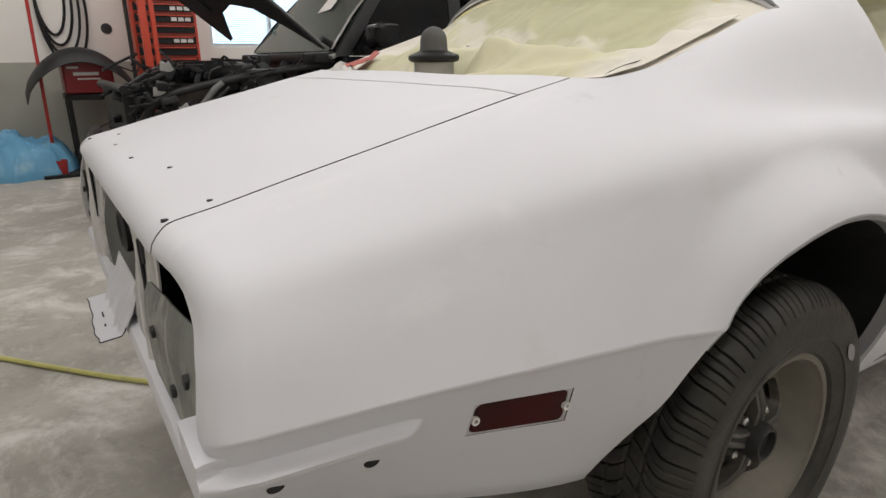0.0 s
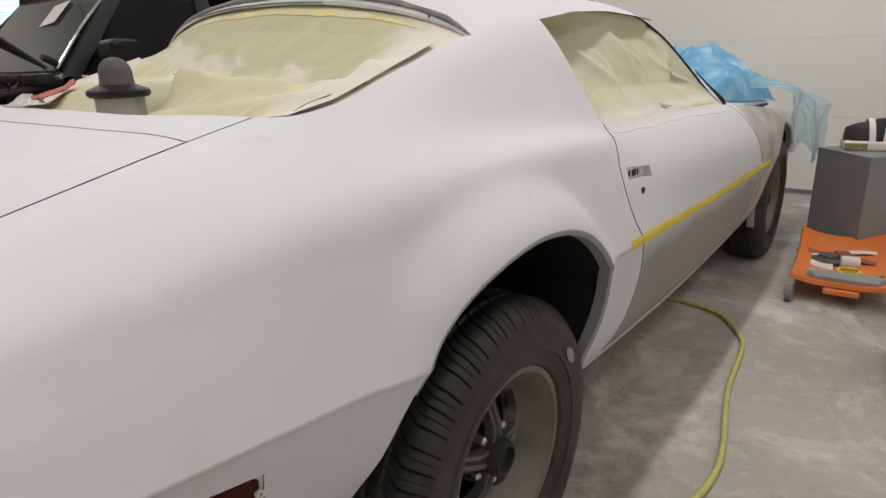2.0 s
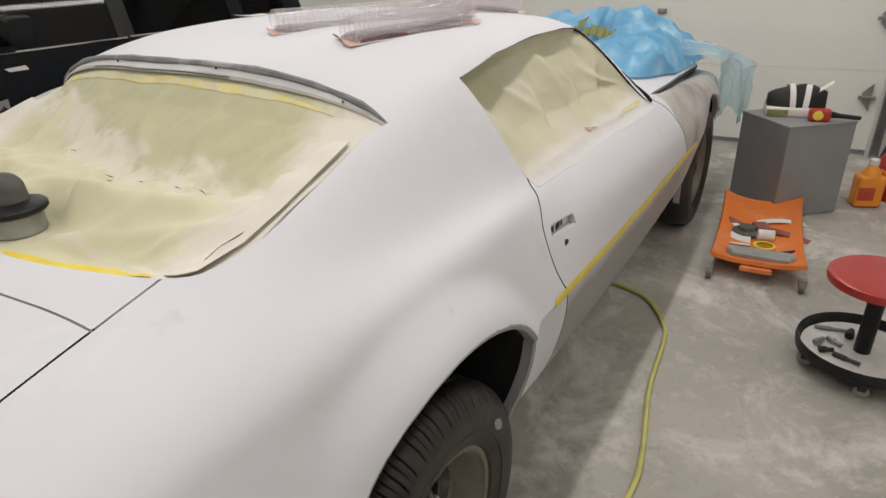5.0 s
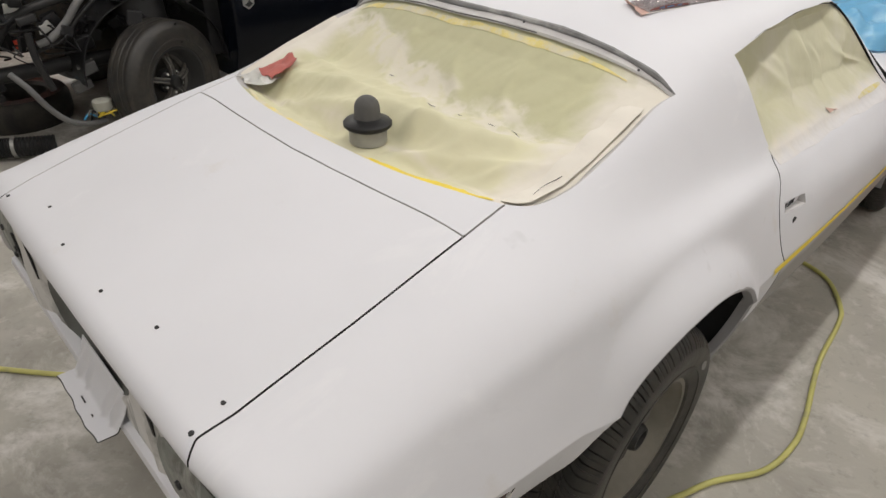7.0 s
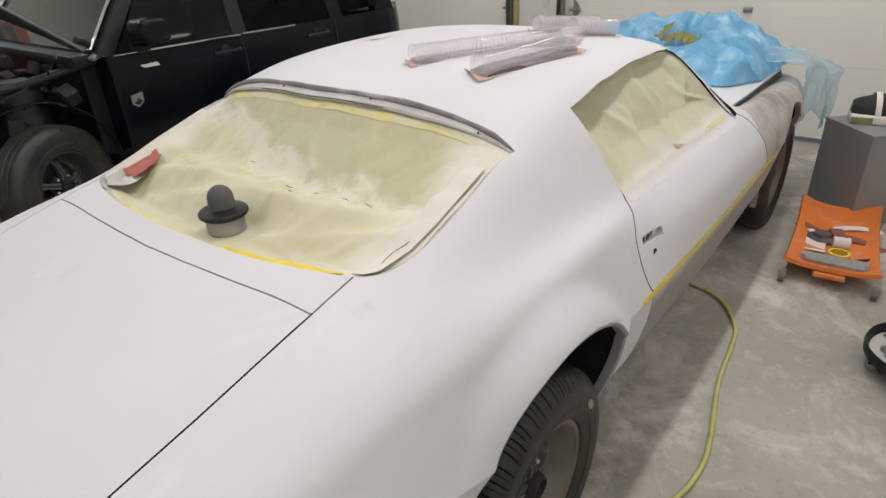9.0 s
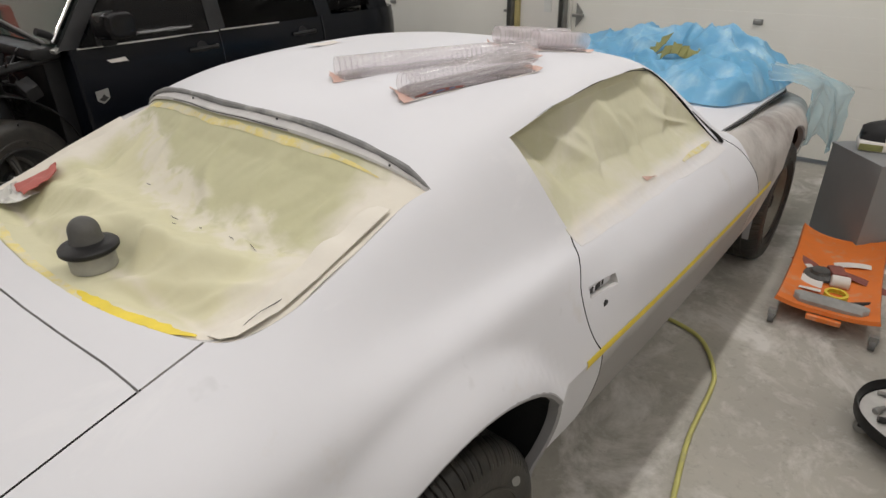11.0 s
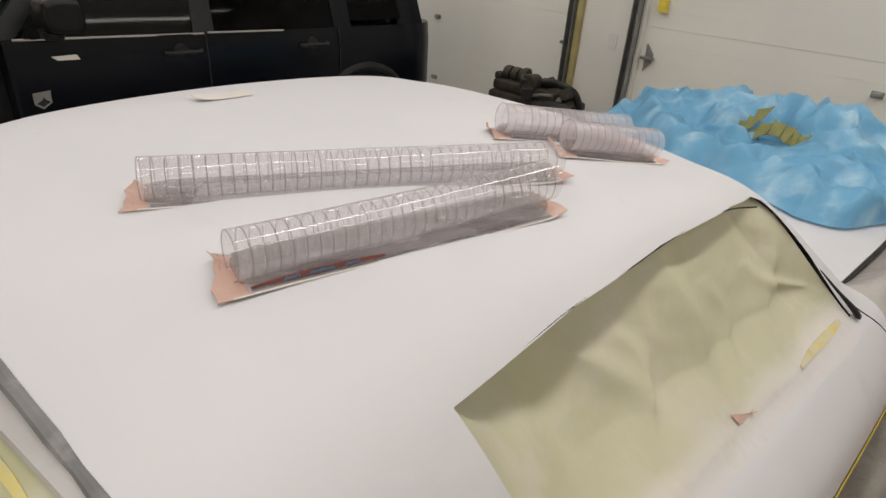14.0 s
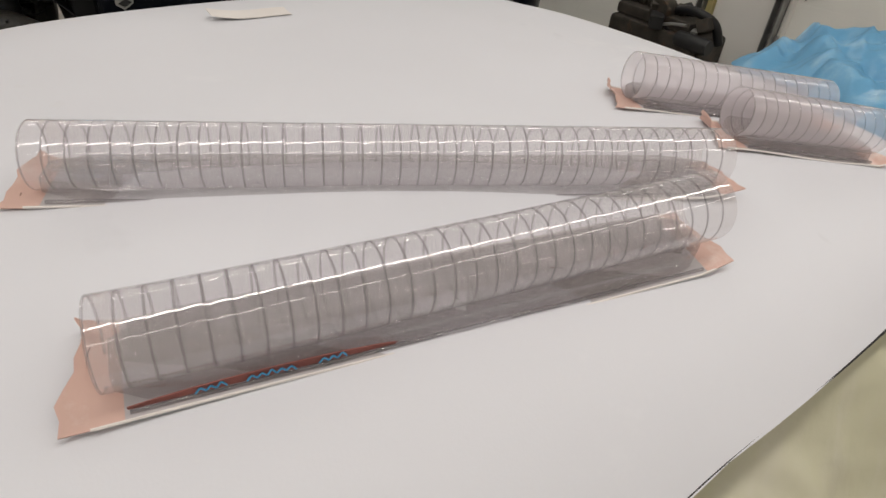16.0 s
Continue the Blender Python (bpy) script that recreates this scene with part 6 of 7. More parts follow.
def creeper_board():
    bm = bmesh.new()

    def f(u, v):
        x, y = (u - .5) * .42, (v - .5) * .94
        x *= 1 - .05 * math.sin(v * math.pi)
        y += .055 * (1 - (2 * u - 1) ** 2) * (-1 if v > .5 else .25) * abs(2 * v - 1) ** 6
        z = .072 + .030 * abs(2 * u - 1) ** 3 + .012 * abs(2 * v - 1) ** 8
        return Vector((x, y, z))

    add_grid(bm, 24, 40, f)
    thicken(bm, .020)
    return bm


part("board", creeper_board(), ORANGE, creeper, "", 50)
for x in (-.17, .17):
    bm = bmesh.new()
    add_lathe(bm, [(.020, .082), (.020, .098), (.012, .102)], 16, "z", (x, .18, 0))
    part("knob", bm, RUST, creeper, "rusty bolt knob")
bm = bmesh.new()
add_box(bm, -.07, .07, -.482, -.455, .056, .080, .006)
part("front_handle", bm, ORANGE, creeper)
bm = bmesh.new()
add_box(bm, -.06, .06, .37, .385, .076, .092, .003)
part("grip_slot", bm, REDORANGE, creeper, "darker moulded grip slot")
for x, y in ((-.20, -.49), (.20, -.49), (-.18, .42), (.18, .42)):
    bm = bmesh.new()
    add_lathe(bm, [(.026, -.012), (.026, .012)], 20, "x", (x, y, .026))
    caster = part("caster", bm, GREYPLASTIC, creeper, "worn grey caster")
    bm = bmesh.new()
    add_box(bm, x - .018, x + .018, y - .012, y + .018, .028, .070, .004)
    part("fork", bm, GALV, caster)


def on_creeper(name, x, y, label, category, turn=0.0, lift=.094):
    return thing(name, x, y, lift, label, category, turn=turn)


ob = on_creeper("sanding_board", 1.285, 2.225, "long grey foam sanding board", "sanding board", 3)
bm = bmesh.new()
rings = []
for i in range(13):
    t = i / 12
    y = (t - .5) * .30
    w = .042 * min(1, (8 * t + .35), (8 * (1 - t) + .35))
    rings.append([Vector((y, -w, 0)), Vector((y, w, 0)), Vector((y, w, .022)), Vector((y, w * .6, .036)), Vector((y, -w * .6, .036)), Vector((y, -w, .022))])
add_ring_sweep(bm, rings)
part("pad", bm, PADGREY, ob)
ob = on_creeper("tape_roll", 1.29, 2.335, "roll of yellow masking tape", "tape roll")
bm = bmesh.new()
add_lathe(bm, [(.038, 0), (.050, 0), (.050, .022), (.038, .022)], 32, cap=False)
bmesh.ops.recalc_face_normals(bm, faces=bm.faces[:])
part("roll", bm, TAPE, ob)
for x, y, w, l, turn, mat, lab in ((1.175, 2.39, .070, .13, 5, CARDWHITE, "sheet of pale sandpaper backing"), (1.16, 2.58, .06, .20, 62, SANDPAPER, "strip of worn maroon sandpaper"), (1.33, 2.56, .045, .26, 76, SANDPAPER, "long strip of worn maroon sandpaper"),
                                (1.34, 2.72, .04, .20, 110, CARDWHITE, "strip of pale sandpaper backing"), (1.10, 2.62, .025, .16, 30, CARDWHITE, "torn strip of pale paper")):
    ob = on_creeper("sandpaper_strip", x, y, lab, "sandpaper", turn, .088)
    bm = bmesh.new()
    add_grid(bm, 14, 4, lambda u, v: Vector(((v - .5) * w * 1.35, (u - .5) * l * 1.2, .002 + .018 * abs(math.sin(u * 3 + x * 7)))))
    thicken(bm, .001)
    part("strip", bm, mat, ob)
ob = on_creeper("sandpaper_roll", 1.285, 2.44, "small white paper roll", "sandpaper roll", 12)
bm = bmesh.new()
add_lathe(bm, [(.028, -.038), (.030, -.036), (.030, .036), (.028, .038)], 24, "x", (0, 0, .030))
part("roll", bm, CARDWHITE, ob)
ob = on_creeper("rubber_block", 1.255, 2.54, "maroon rubber sanding block", "sanding block", 25)
bm = bmesh.new()
add_box(bm, -.035, .035, -.05, .05, 0, .045, .010)
part("block", bm, SANDPAPER, ob)
ob = on_creeper("sanding_disc", 1.19, 2.50, "dark round sanding pad", "sanding pad", 0)
bm = bmesh.new()
add_lathe(bm, [(.066, 0), (.072, .006), (.070, .016), (.045, .024), (.040, .040), (.02, .046)], 28)
part("pad", bm, GRIP, ob)
ob = on_creeper("black_scraper", 1.395, 2.32, "small black scraper on the creeper", "scraper", -50)
bm = bmesh.new()
add_box(bm, -.012, .012, -.06, .06, 0, .014, .004)
part("handle", bm, BLACKPLASTIC, ob)

stool = thing("rolling_stool", 1.70, 1.60, 0, "rolling mechanic's stool with red seat and round tool tray", "stool")
bm = bmesh.new()
add_lathe(bm, [(.155, .360), (.170, .364), (.174, .376), (.172, .393), (.160, .402), (.05, .405)], 48)
part("seat", bm, RED, stool, "round red padded seat")
bm = bmesh.new()
add_lathe(bm, [(.028, .07), (.028, .345)], 20)
part("column", bm, BLACKPLASTIC, stool)
bm = bmesh.new()
add_lathe(bm, [(.02, .075), (.205, .075), (.207, .10), (.218, .115), (.222, .10), (.218, .068), (.18, .06), (.02, .06)], 48)
tray = part("tray", bm, BLACKPLASTIC, stool, "black round tray rim")
bm = bmesh.new()
add_lathe(bm, [(.20, .0765), (.20, .079), (.03, .080)], 40)
part("tray_mat", bm, MARKING, tray, "dusty pale tray bottom")
for k in range(5):
    a = 2 * math.pi * k / 5 + 3.5
    bm = bmesh.new()
    add_lathe(bm, [(.024, -.010), (.026, -.006), (.026, .006), (.024, .010)], 20, "y", (.185 * math.cos(a), .185 * math.sin(a), .026))
    c = part("caster", bm, GALV, stool, "steel caster wheel")
    bm = bmesh.new()
    add_box(bm, .185 * math.cos(a) - .014, .185 * math.cos(a) + .014, .185 * math.sin(a) - .016, .185 * math.sin(a) + .016, .030, .064, .004)
    part("fork", bm, DARKSTEEL, c)
for k, (x, y, l, r, turn, mat, name, lab) in enumerate(((1.60, 1.70, .12, .009, 10, GALV, "socket_extension", "steel socket extension bar in the stool tray"), (1.56, 1.58, .05, .013, 60, GALV, "socket", "steel socket in the stool tray"), (1.61, 1.60, .06, .012, -40, GALV, "socket", "steel socket in the stool tray"),
                                                     (1.585, 1.53, .05, .012, 20, DARKSTEEL, "socket", "dark steel socket in the stool tray"), (1.65, 1.50, .09, .010, -20, RUST, "bolt", "rusty bolt in the stool tray"), (1.66, 1.68, .05, .016, 80, BLACKPLASTIC, "bit_holder", "black bit holder in the stool tray"))):
    ob = thing(name, x, y, .080, lab, "tool", turn=turn)
    bm = bmesh.new()
    add_lathe(bm, [(r * .8, -l / 2), (r, -l / 2 + .004), (r, 0), (r * .7, .004), (r * .7, l / 2)], 14, "x", (0, 0, r))
    part("shaft", bm, mat, ob)

# grey box with things on it
crate = thing("grey_box", 1.295, 3.281, 0, "plain grey painted wooden box", "box", turn=41.6)
bm = bmesh.new()
add_box(bm, -.209, .209, -.209, .209, .006, .540, .004)
part("body", bm, BOXGREY, crate)
bm = bmesh.new()
add_box(bm, -.212, .212, -.212, .212, .538, .553, .003)
part("top_board", bm, BOXGREY, crate)
lampu = thing("taped_headlamp", 1.265, 3.315, .552, "dark headlamp unit masked with cream tape", "headlamp", turn=10)
bm = bmesh.new()
rings = []
for i in range(11):
    t = i / 10
    w = .055 + .035 * math.sin(t * math.pi) ** .6
    h = .07 + .085 * math.sin(.35 + t * 2.1)
    rings.append([Vector((-.15 + .30 * t, w * math.cos(a), .018 + max(0, h * math.sin(a)) + .006 * math.sin(5 * a + i))) for a in np.linspace(0, math.pi, 12)])
add_ring_sweep(bm, rings)
part("lens", bm, BLACKPLASTIC, lampu, "glossy dark lens", 60)
bm = bmesh.new()
add_box(bm, -.155, .10, -.100, .085, .0, .055, .014, 3)
part("base", bm, CARDWHITE, lampu, "cream taped base")
bm = bmesh.new()
add_box(bm, -.150, -.04, -.103, -.098, .008, .044, .002)
part("label_patch", bm, OLIVE, lampu, "dull yellow label")
for x0, x1, s in ((-.05, -.02, 1), (.04, .07, -1)):
    bm = bmesh.new()
    add_grid(bm, 4, 16, lambda u, v: Vector((x0 + (x1 - x0) * u + .03 * s * (v - .5), .095 * math.cos(math.pi * v), .024 + .150 * math.sin(math.pi * v))))
    thicken(bm, .002)
    part("tape_strip", bm, CARDWHITE, lampu, "cream tape")
bm = bmesh.new()
add_grid(bm, 5, 5, lambda u, v: Vector((.08 + .09 * u, -.04 + .08 * v, .12 + .07 * u + .01 * math.sin(v * 4))))
thicken(bm, .002)
part("tape_flap", bm, CARDWHITE, lampu, "cream tape flap")
gun = thing("red_work_light", 1.40, 3.185, .552, "red and yellow hand tool with black handle", "hand tool", turn=8)
bm = bmesh.new()
add_box(bm, -.055, .055, -.030, .030, .0, .070, .014, 3)
part("body", bm, RED, gun, "bright red body")
bm = bmesh.new()
add_lathe(bm, [(.026, -.026), (.026, -.034), (.02, -.036)], 24, "y", (-.01, 0, .036))
part("dial", bm, TAPE, gun, "round yellow face")
bm = bmesh.new()
add_tube(bm, [(.05, 0, .040), (.10, .0, .034), (.20, .01, .024)], [.020, .013, .012], 12)
part("handle", bm, BLACKPLASTIC, gun)
jug = thing("orange_jug", 1.735, 3.46, 0, "plastic jug of orange liquid with white cap", "jug", turn=20)
bm = bmesh.new()
add_box(bm, -.075, .075, -.055, .055, 0, .20, .025, 3)
add_lathe(bm, [(.060, .185), (.050, .215), (.028, .245), (.024, .262)], 24)
part("bottle", bm, PLASTICORANGE, jug)
bm = bmesh.new()
add_lathe(bm, [(.026, .258), (.027, .262), (.027, .288), (.024, .292)], 24)
part("cap", bm, WHITEPLASTIC, jug)
bm = bmesh.new()
add_box(bm, -.068, .02, -.058, -.055, .05, .13, .001)
part("label", bm, REDORANGE, jug, "orange paper label")
bm = bmesh.new()
add_tube(bm, [(.045, 0, .225), (.078, 0, .205), (.085, 0, .15), (.070, 0, .11)], .010, 8)
part("handle", bm, PLASTICORANGE, jug)
for name, x, y, z, sx, sy, sz, mat, lab, seed in (("red_cloth", 1.93, 3.75, 0, .22, .20, .30, RED, "crumpled dark red cloth", 1.2), ("blue_cloth", 1.97, 4.00, 0, .20, .16, .40, NAVY, "crumpled dark blue cloth", 4.2)):
    ob = thing(name, x, y, z, lab, "cloth")
    bm = bmesh.new()
    add_grid(bm, 24, 24, lambda u, v: Vector((sx * math.cos(2 * math.pi * u) * (1 - .65 * v), sy * math.sin(2 * math.pi * u) * (1 - .65 * v), sz * (1 - (1 - v) ** 2) * (1 + .12 * crease_noise((math.cos(6.28 * u), v * 2 + math.sin(6.28 * u)), 1.6, seed)))))
    thicken(bm, .004)
    part("fold", bm, mat, ob, "", 70)


# ---------------------------------------------------------------- the dark four-wheel drive under repair
SX, SY = -3.50, 0.0
suv = thing("suv", SX, SY, 0, "dark navy four-door SUV with its front end taken apart", "car")


def suv_profile(inset=0.0):
    side = [(.74, .30), (.86, .36), (.915, .50), (.930, .66), (.925, .82), (.922, .96), (.910, 1.04), (.902, 1.085)]
    return [(x - inset, z) for x, z in side]


bm = bmesh.new()
rings = []
for y, d in ((.72, .012), (.735, .0), (1.2, -.004), (2.0, -.006), (2.8, 0.0), (3.2, .015), (3.42, .045), (3.53, .10), (3.59, .18), (3.61, .30)):
    p = suv_profile(d)
    rings.append([Vector((x, y, z)) for x, z in p] + [Vector((-x, y, z)) for x, z in p[::-1]])
add_ring_sweep(bm, rings)
part("lower_body", bm, NAVY, suv, "glossy dark navy paint", 35)
# wheel opening of the rear wheel
bm = bmesh.new()
add_tube(bm, [(.925, 2.84 + .42 * math.cos(a), .40 + .42 * math.sin(a)) for a in np.linspace(0, math.pi, 20)], .028, 8)
part("wheel_arch_trim", bm, BLACKPLASTIC, suv)
# door joints
for y in (1.70, 2.62):
    bm = bmesh.new()
    add_tube(bm, [(x + .004, y + (.05 if z < .5 and y > 2 else 0), z) for x, z in suv_profile(-.004)[1:]], .004, 6)
    part("door_joint", bm, BLACK, suv)
for y in (1.56, 2.42):
    bm = bmesh.new()
    add_tube(bm, smooth_path([(.925, y - .10, .985), (.955, y - .07, .990), (.958, y + .07, .992), (.925, y + .10, .992)], 4), .014, 8)
    handle = part("door_handle", bm, BLACKPLASTIC, suv)
    bm = bmesh.new()
    add_lathe(bm, [(.040, .905), (.040, .9265), (.02, .927)], 20, "x", (0, y - .01, .995))
    part("handle_cup", bm, BLACK, handle)
bm = bmesh.new()
for y0, y1 in ((.76, 1.69), (1.71, 2.20)):
    add_tube(bm, [(.918, y0 + (y1 - y0) * i / 6, 1.088 - .004 * i / 6) for i in range(7)], .006, 6)
part("belt_moulding", bm, CHROME, suv, "bright belt moulding")
# cabin: roof, pillars, panes
bm = bmesh.new()
rings = []
for y, d, z in ((1.10, .03, 1.655), (1.20, .0, 1.700), (1.6, -.01, 1.735), (2.4, -.01, 1.745), (3.0, .0, 1.735), (3.22, .02, 1.715), (3.30, .06, 1.68)):
    half = [(.745 - d, z - .045), (.735 - d, z - .01), (.66 - d, z + .025), (.35, z + .045)]
    rings.append([Vector((x, y, h)) for x, h in half] + [Vector((-x, y, h)) for x, h in half[::-1]])
add_ring_sweep(bm, rings)
part("roof", bm, NAVY, suv, "dark navy roof", 50)


def pillar(name, a, b, w0, w1, depth, mat):
    for s in (1, -1):
        bm = bmesh.new()
        a_, b_ = Vector((s * a[0], a[1], a[2])), Vector((s * b[0], b[1], b[2]))
        rings = []
        for p, w in ((a_, w0), (b_, w1)):
            rings.append([p + Vector((0, -w, 0)), p + Vector((s * .008, 0, 0)), p + Vector((0, w, 0)), p + Vector((-s * depth, w, 0)), p + Vector((-s * depth, -w, 0))])
        add_ring_sweep(bm, rings)
        part(name, bm, mat, suv)


pillar("front_pillar", (.890, .72, 1.085), (.742, 1.20, 1.66), .055, .05, .05, BLACKPLASTIC)
pillar("middle_pillar", (.902, 1.70, 1.085), (.745, 1.72, 1.70), .06, .05, .05, BLACKPLASTIC)
pillar("rear_pillar", (.900, 2.66, 1.085), (.745, 2.62, 1.70), .07, .06, .05, NAVY)
pillar("tail_pillar", (.860, 3.30, 1.085), (.735, 3.18, 1.68), .12, .12, .08, NAVY)
for s in (1, -1):
    bm = bmesh.new()
    add_tube(bm, [(s * .845, .665, 1.13), (s * .79, .86, 1.36), (s * .712, 1.16, 1.655)], .010, 6)
    part("pillar_moulding", bm, CHROME if s > 0 else BLACKPLASTIC, suv, "bright screen moulding" if s > 0 else "")


def pane_part(name, corners, mat, label=""):
    bm = bmesh.new()
    c = [Vector(p) for p in corners]
    n = (c[1] - c[0]).cross(c[3] - c[0]).normalized() * .004
    add_ring_sweep(bm, [[p for p in c], [p + n for p in c]])
    ob = part(name, bm, mat, suv, label)
    return ob


for s in (1, -1):
    pane_part("front_door_pane", [(s * .888, .80, 1.085), (s * .888, 1.66, 1.085), (s * .742, 1.68, 1.66), (s * .745, 1.24, 1.66)], GLASS)
    pane_part("rear_door_pane", [(s * .888, 1.75, 1.085), (s * .888, 2.60, 1.085), (s * .742, 2.57, 1.69), (s * .742, 1.76, 1.69)], DARKGLASS)
    pane_part("quarter_pane", [(s * .880, 2.72, 1.12), (s * .860, 3.20, 1.12), (s * .735, 3.10, 1.66), (s * .742, 2.68, 1.68)], DARKGLASS)
pane_part("windscreen", [(-.83, .655, 1.12), (.83, .655, 1.12), (.71, 1.15, 1.66), (-.71, 1.15, 1.66)], SCREENGLASS, "greenish windscreen with its reflection put into the colour")
pane_part("tail_pane", [(-.70, 3.40, 1.10), (.70, 3.40, 1.10), (.62, 3.24, 1.66), (-.62, 3.24, 1.66)], DARKGLASS)
# chalk marks on the rear door pane, as plain looping strokes
for k in range(8):
    bm = bmesh.new()
    y0, z0 = 1.98 + .058 * k, 1.372 + .006 * (k % 3)
    pts = [(y0 + .014 * math.sin(j * 1.1 + k * 1.9), z0 + .026 * math.cos(j * .9 + k * 2.3)) for j in range(6)]
    add_tube(bm, smooth_path([(.888 - .254 * (z - 1.085) + .006, y, z) for y, z in pts], 3), .0022, 5)
    part("chalk_stroke", bm, MARKING, suv, "thin pale chalk stroke")
# white notice behind the windscreen
bm = bmesh.new()
add_grid(bm, 4, 3, lambda u, v: Vector((.06 + .26 * u, .655 + (1.41 + .14 * v - 1.12) * .9167 - .008, 1.41 + .14 * v + .02 * u)))
thicken(bm, .001)
part("paper_notice", bm, CARDWHITE, suv, "white paper notice on the windscreen")
# seats and wheel seen through the panes
for y, x in ((1.45, .40), (1.45, -.40), (2.35, .40), (2.35, -.40)):
    bm = bmesh.new()
    add_box(bm, x - .24, x + .24, y - .10, y + .08, .9, 1.40, .06, 3)
    add_box(bm, x - .12, x + .12, y - .06, y + .05, 1.42, 1.60, .04, 3)
    part("seat_back", bm, BLACKPLASTIC, suv)
bm = bmesh.new()
add_box(bm, -.80, .80, .74, 1.02, .98, 1.12, .04, 3)
part("dashboard", bm, BLACKPLASTIC, suv)
# mirrors
for s in (1, -1):
    bm = bmesh.new()
    rings = []
    for i in range(9):
        t = i / 8
        r = min(1.0, .62 + 2.2 * t, .70 + 2.0 * (1 - t))
        rings.append([Vector((s * (.955 + .235 * t), .92 + .030 * t + .085 * r * (abs(math.cos(a)) ** .5) * (1 if math.cos(a) > 0 else -1), 1.205 + .080 * r * (abs(math.sin(a)) ** .5) * (1 if math.sin(a) > 0 else -1) + .012 * t)) for a in np.linspace(0.05, 2 * math.pi + .05, 24, endpoint=False)])
    add_ring_sweep(bm, rings)
    m = part("door_mirror", bm, MIRRORCAP, suv, "black door mirror", 60)
    bm = bmesh.new()
    add_box(bm, *sorted((s * .90, s * 1.0)), .88, .97, 1.09, 1.15, .012)
    part("mirror_foot", bm, BLACKPLASTIC, m)
# roof rails and cross bars
for s in (1, -1):
    bm = bmesh.new()
    add_tube(bm, smooth_path([(s * .69, 1.35, 1.77), (s * .69, 1.45, 1.825), (s * .69, 2.2, 1.84), (s * .69, 2.95, 1.825), (s * .69, 3.05, 1.77)], 5), .016, 8)
    part("roof_rail", bm, BLACKPLASTIC, suv)
for y in (1.72, 2.55):
    bm = bmesh.new()
    add_tube(bm, [(-.72, y, 1.865), (0, y, 1.885), (.72, y, 1.865)], .018, 8)
    bar = part("cross_bar", bm, BLACKPLASTIC, suv)
    for s in (1, -1):
        bm = bmesh.new()
        add_box(bm, s * .69 - .04, s * .69 + .04, y - .05, y + .05, 1.815, 1.885, .016, 3)
        part("bar_foot", bm, BLACKPLASTIC, bar)
# shield badge on the wing
bm = bmesh.new()
add_prism(bm, [(.79, .835), (.87, .845), (.868, .785), (.825, .755), (.79, .78)], .926, .931, "x")
badge = part("badge", bm, GALV, suv, "silver shield badge, plain shapes only")
bm = bmesh.new()
add_prism(bm, [(.80, .785), (.825, .80), (.835, .815), (.845, .80), (.862, .79), (.828, .768)], .930, .933, "x")
part("badge_mark", bm, BLACK, badge)
bm = bmesh.new()
add_prism(bm, [(.905, 1.005), (1.02, 1.010), (1.035, .985), (.93, .985)], .926, .929, "x")
part("sticker", bm, CARDWHITE, suv, "torn pale sticker on the door")
# wheels
for s, y, steer in ((1, .262, 22), (-1, .262, 22), (1, 2.84, 0), (-1, 2.84, 0)):
    w = wheel(suv, 1, y, s * .80, .375, RIMDARK, "dark alloy wheel with worn tyre", .0025)
    w.rotation_euler = (0, 0, radians(steer) if s > 0 else math.pi + radians(steer))
    w.scale = (1.05, 1.12, 1.12)
# front structure, panels removed
rnd = random.Random(5)


def rail_tube(name, pts, r, mat, label="", seg=10, n=5):
    bm = bmesh.new()
    add_tube(bm, smooth_path(pts, n), r, seg)
    return part(name, bm, mat, suv, label)


for s in (1, -1):
    rail_tube("upper_rail", [(s * .74, .70, 1.04), (s * .75, .35, 1.00), (s * .74, -.10, .93), (s * .68, -.42, .84), (s * .64, -.55, .70)], .024, DARKSTEEL, "dark inner wing rail")
    rail_tube("lower_rail", [(s * .50, .70, .52), (s * .50, -.2, .50), (s * .52, -.66, .50)], .045, DARKSTEEL)
    bm = bmesh.new()
    add_lathe(bm, [(.16, .60), (.15, .92), (.10, 1.0), (.03, 1.01)], 24, "z", (s * .58, .262, 0))
    part("strut_tower", bm, DARKSTEEL, suv)
    bm = bmesh.new()
    add_grid(bm, 20, 6, lambda u, v: Vector((s * (.42 + .34 * v), .262 + .46 * math.cos(math.pi * u), .42 + .46 * math.sin(math.pi * u))))
    thicken(bm, .006)
    part("wheel_liner", bm, BLACKPLASTIC, suv, "black inner wheel liner")
bm = bmesh.new()
add_box(bm, -.72, .72, .62, .74, .45, 1.08, .02)
part("firewall", bm, BLACKPLASTIC, suv)
bm = bmesh.new()
add_box(bm, -.84, .84, .54, .70, 1.04, 1.11, .02)
part("cowl", bm, BLACKPLASTIC, suv, "black cowl grille")
bm = bmesh.new()
add_box(bm, -.38, .38, -.30, .35, .50, .92, .04, 3)
part("engine_block", bm, RUST, suv)
bm = bmesh.new()
add_box(bm, -.30, .34, -.25, .28, .92, 1.04, .05, 3)
part("engine_cover", bm, BLACKPLASTIC, suv)
bm = bmesh.new()
add_box(bm, -.55, .55, -.62, -.56, .42, .90, .01)
part("radiator", bm, BLACKPLASTIC, suv)
for z in (.42, .90):
    rail_tube("radiator_support", [(-.66, -.62, z), (0, -.66, z + .02), (.66, -.62, z)], .026, BLACKPLASTIC)
rail_tube("bumper_beam", [(-.74, -.70, .53), (0, -.78, .53), (.74, -.70, .53)], .045, DARKSTEEL)
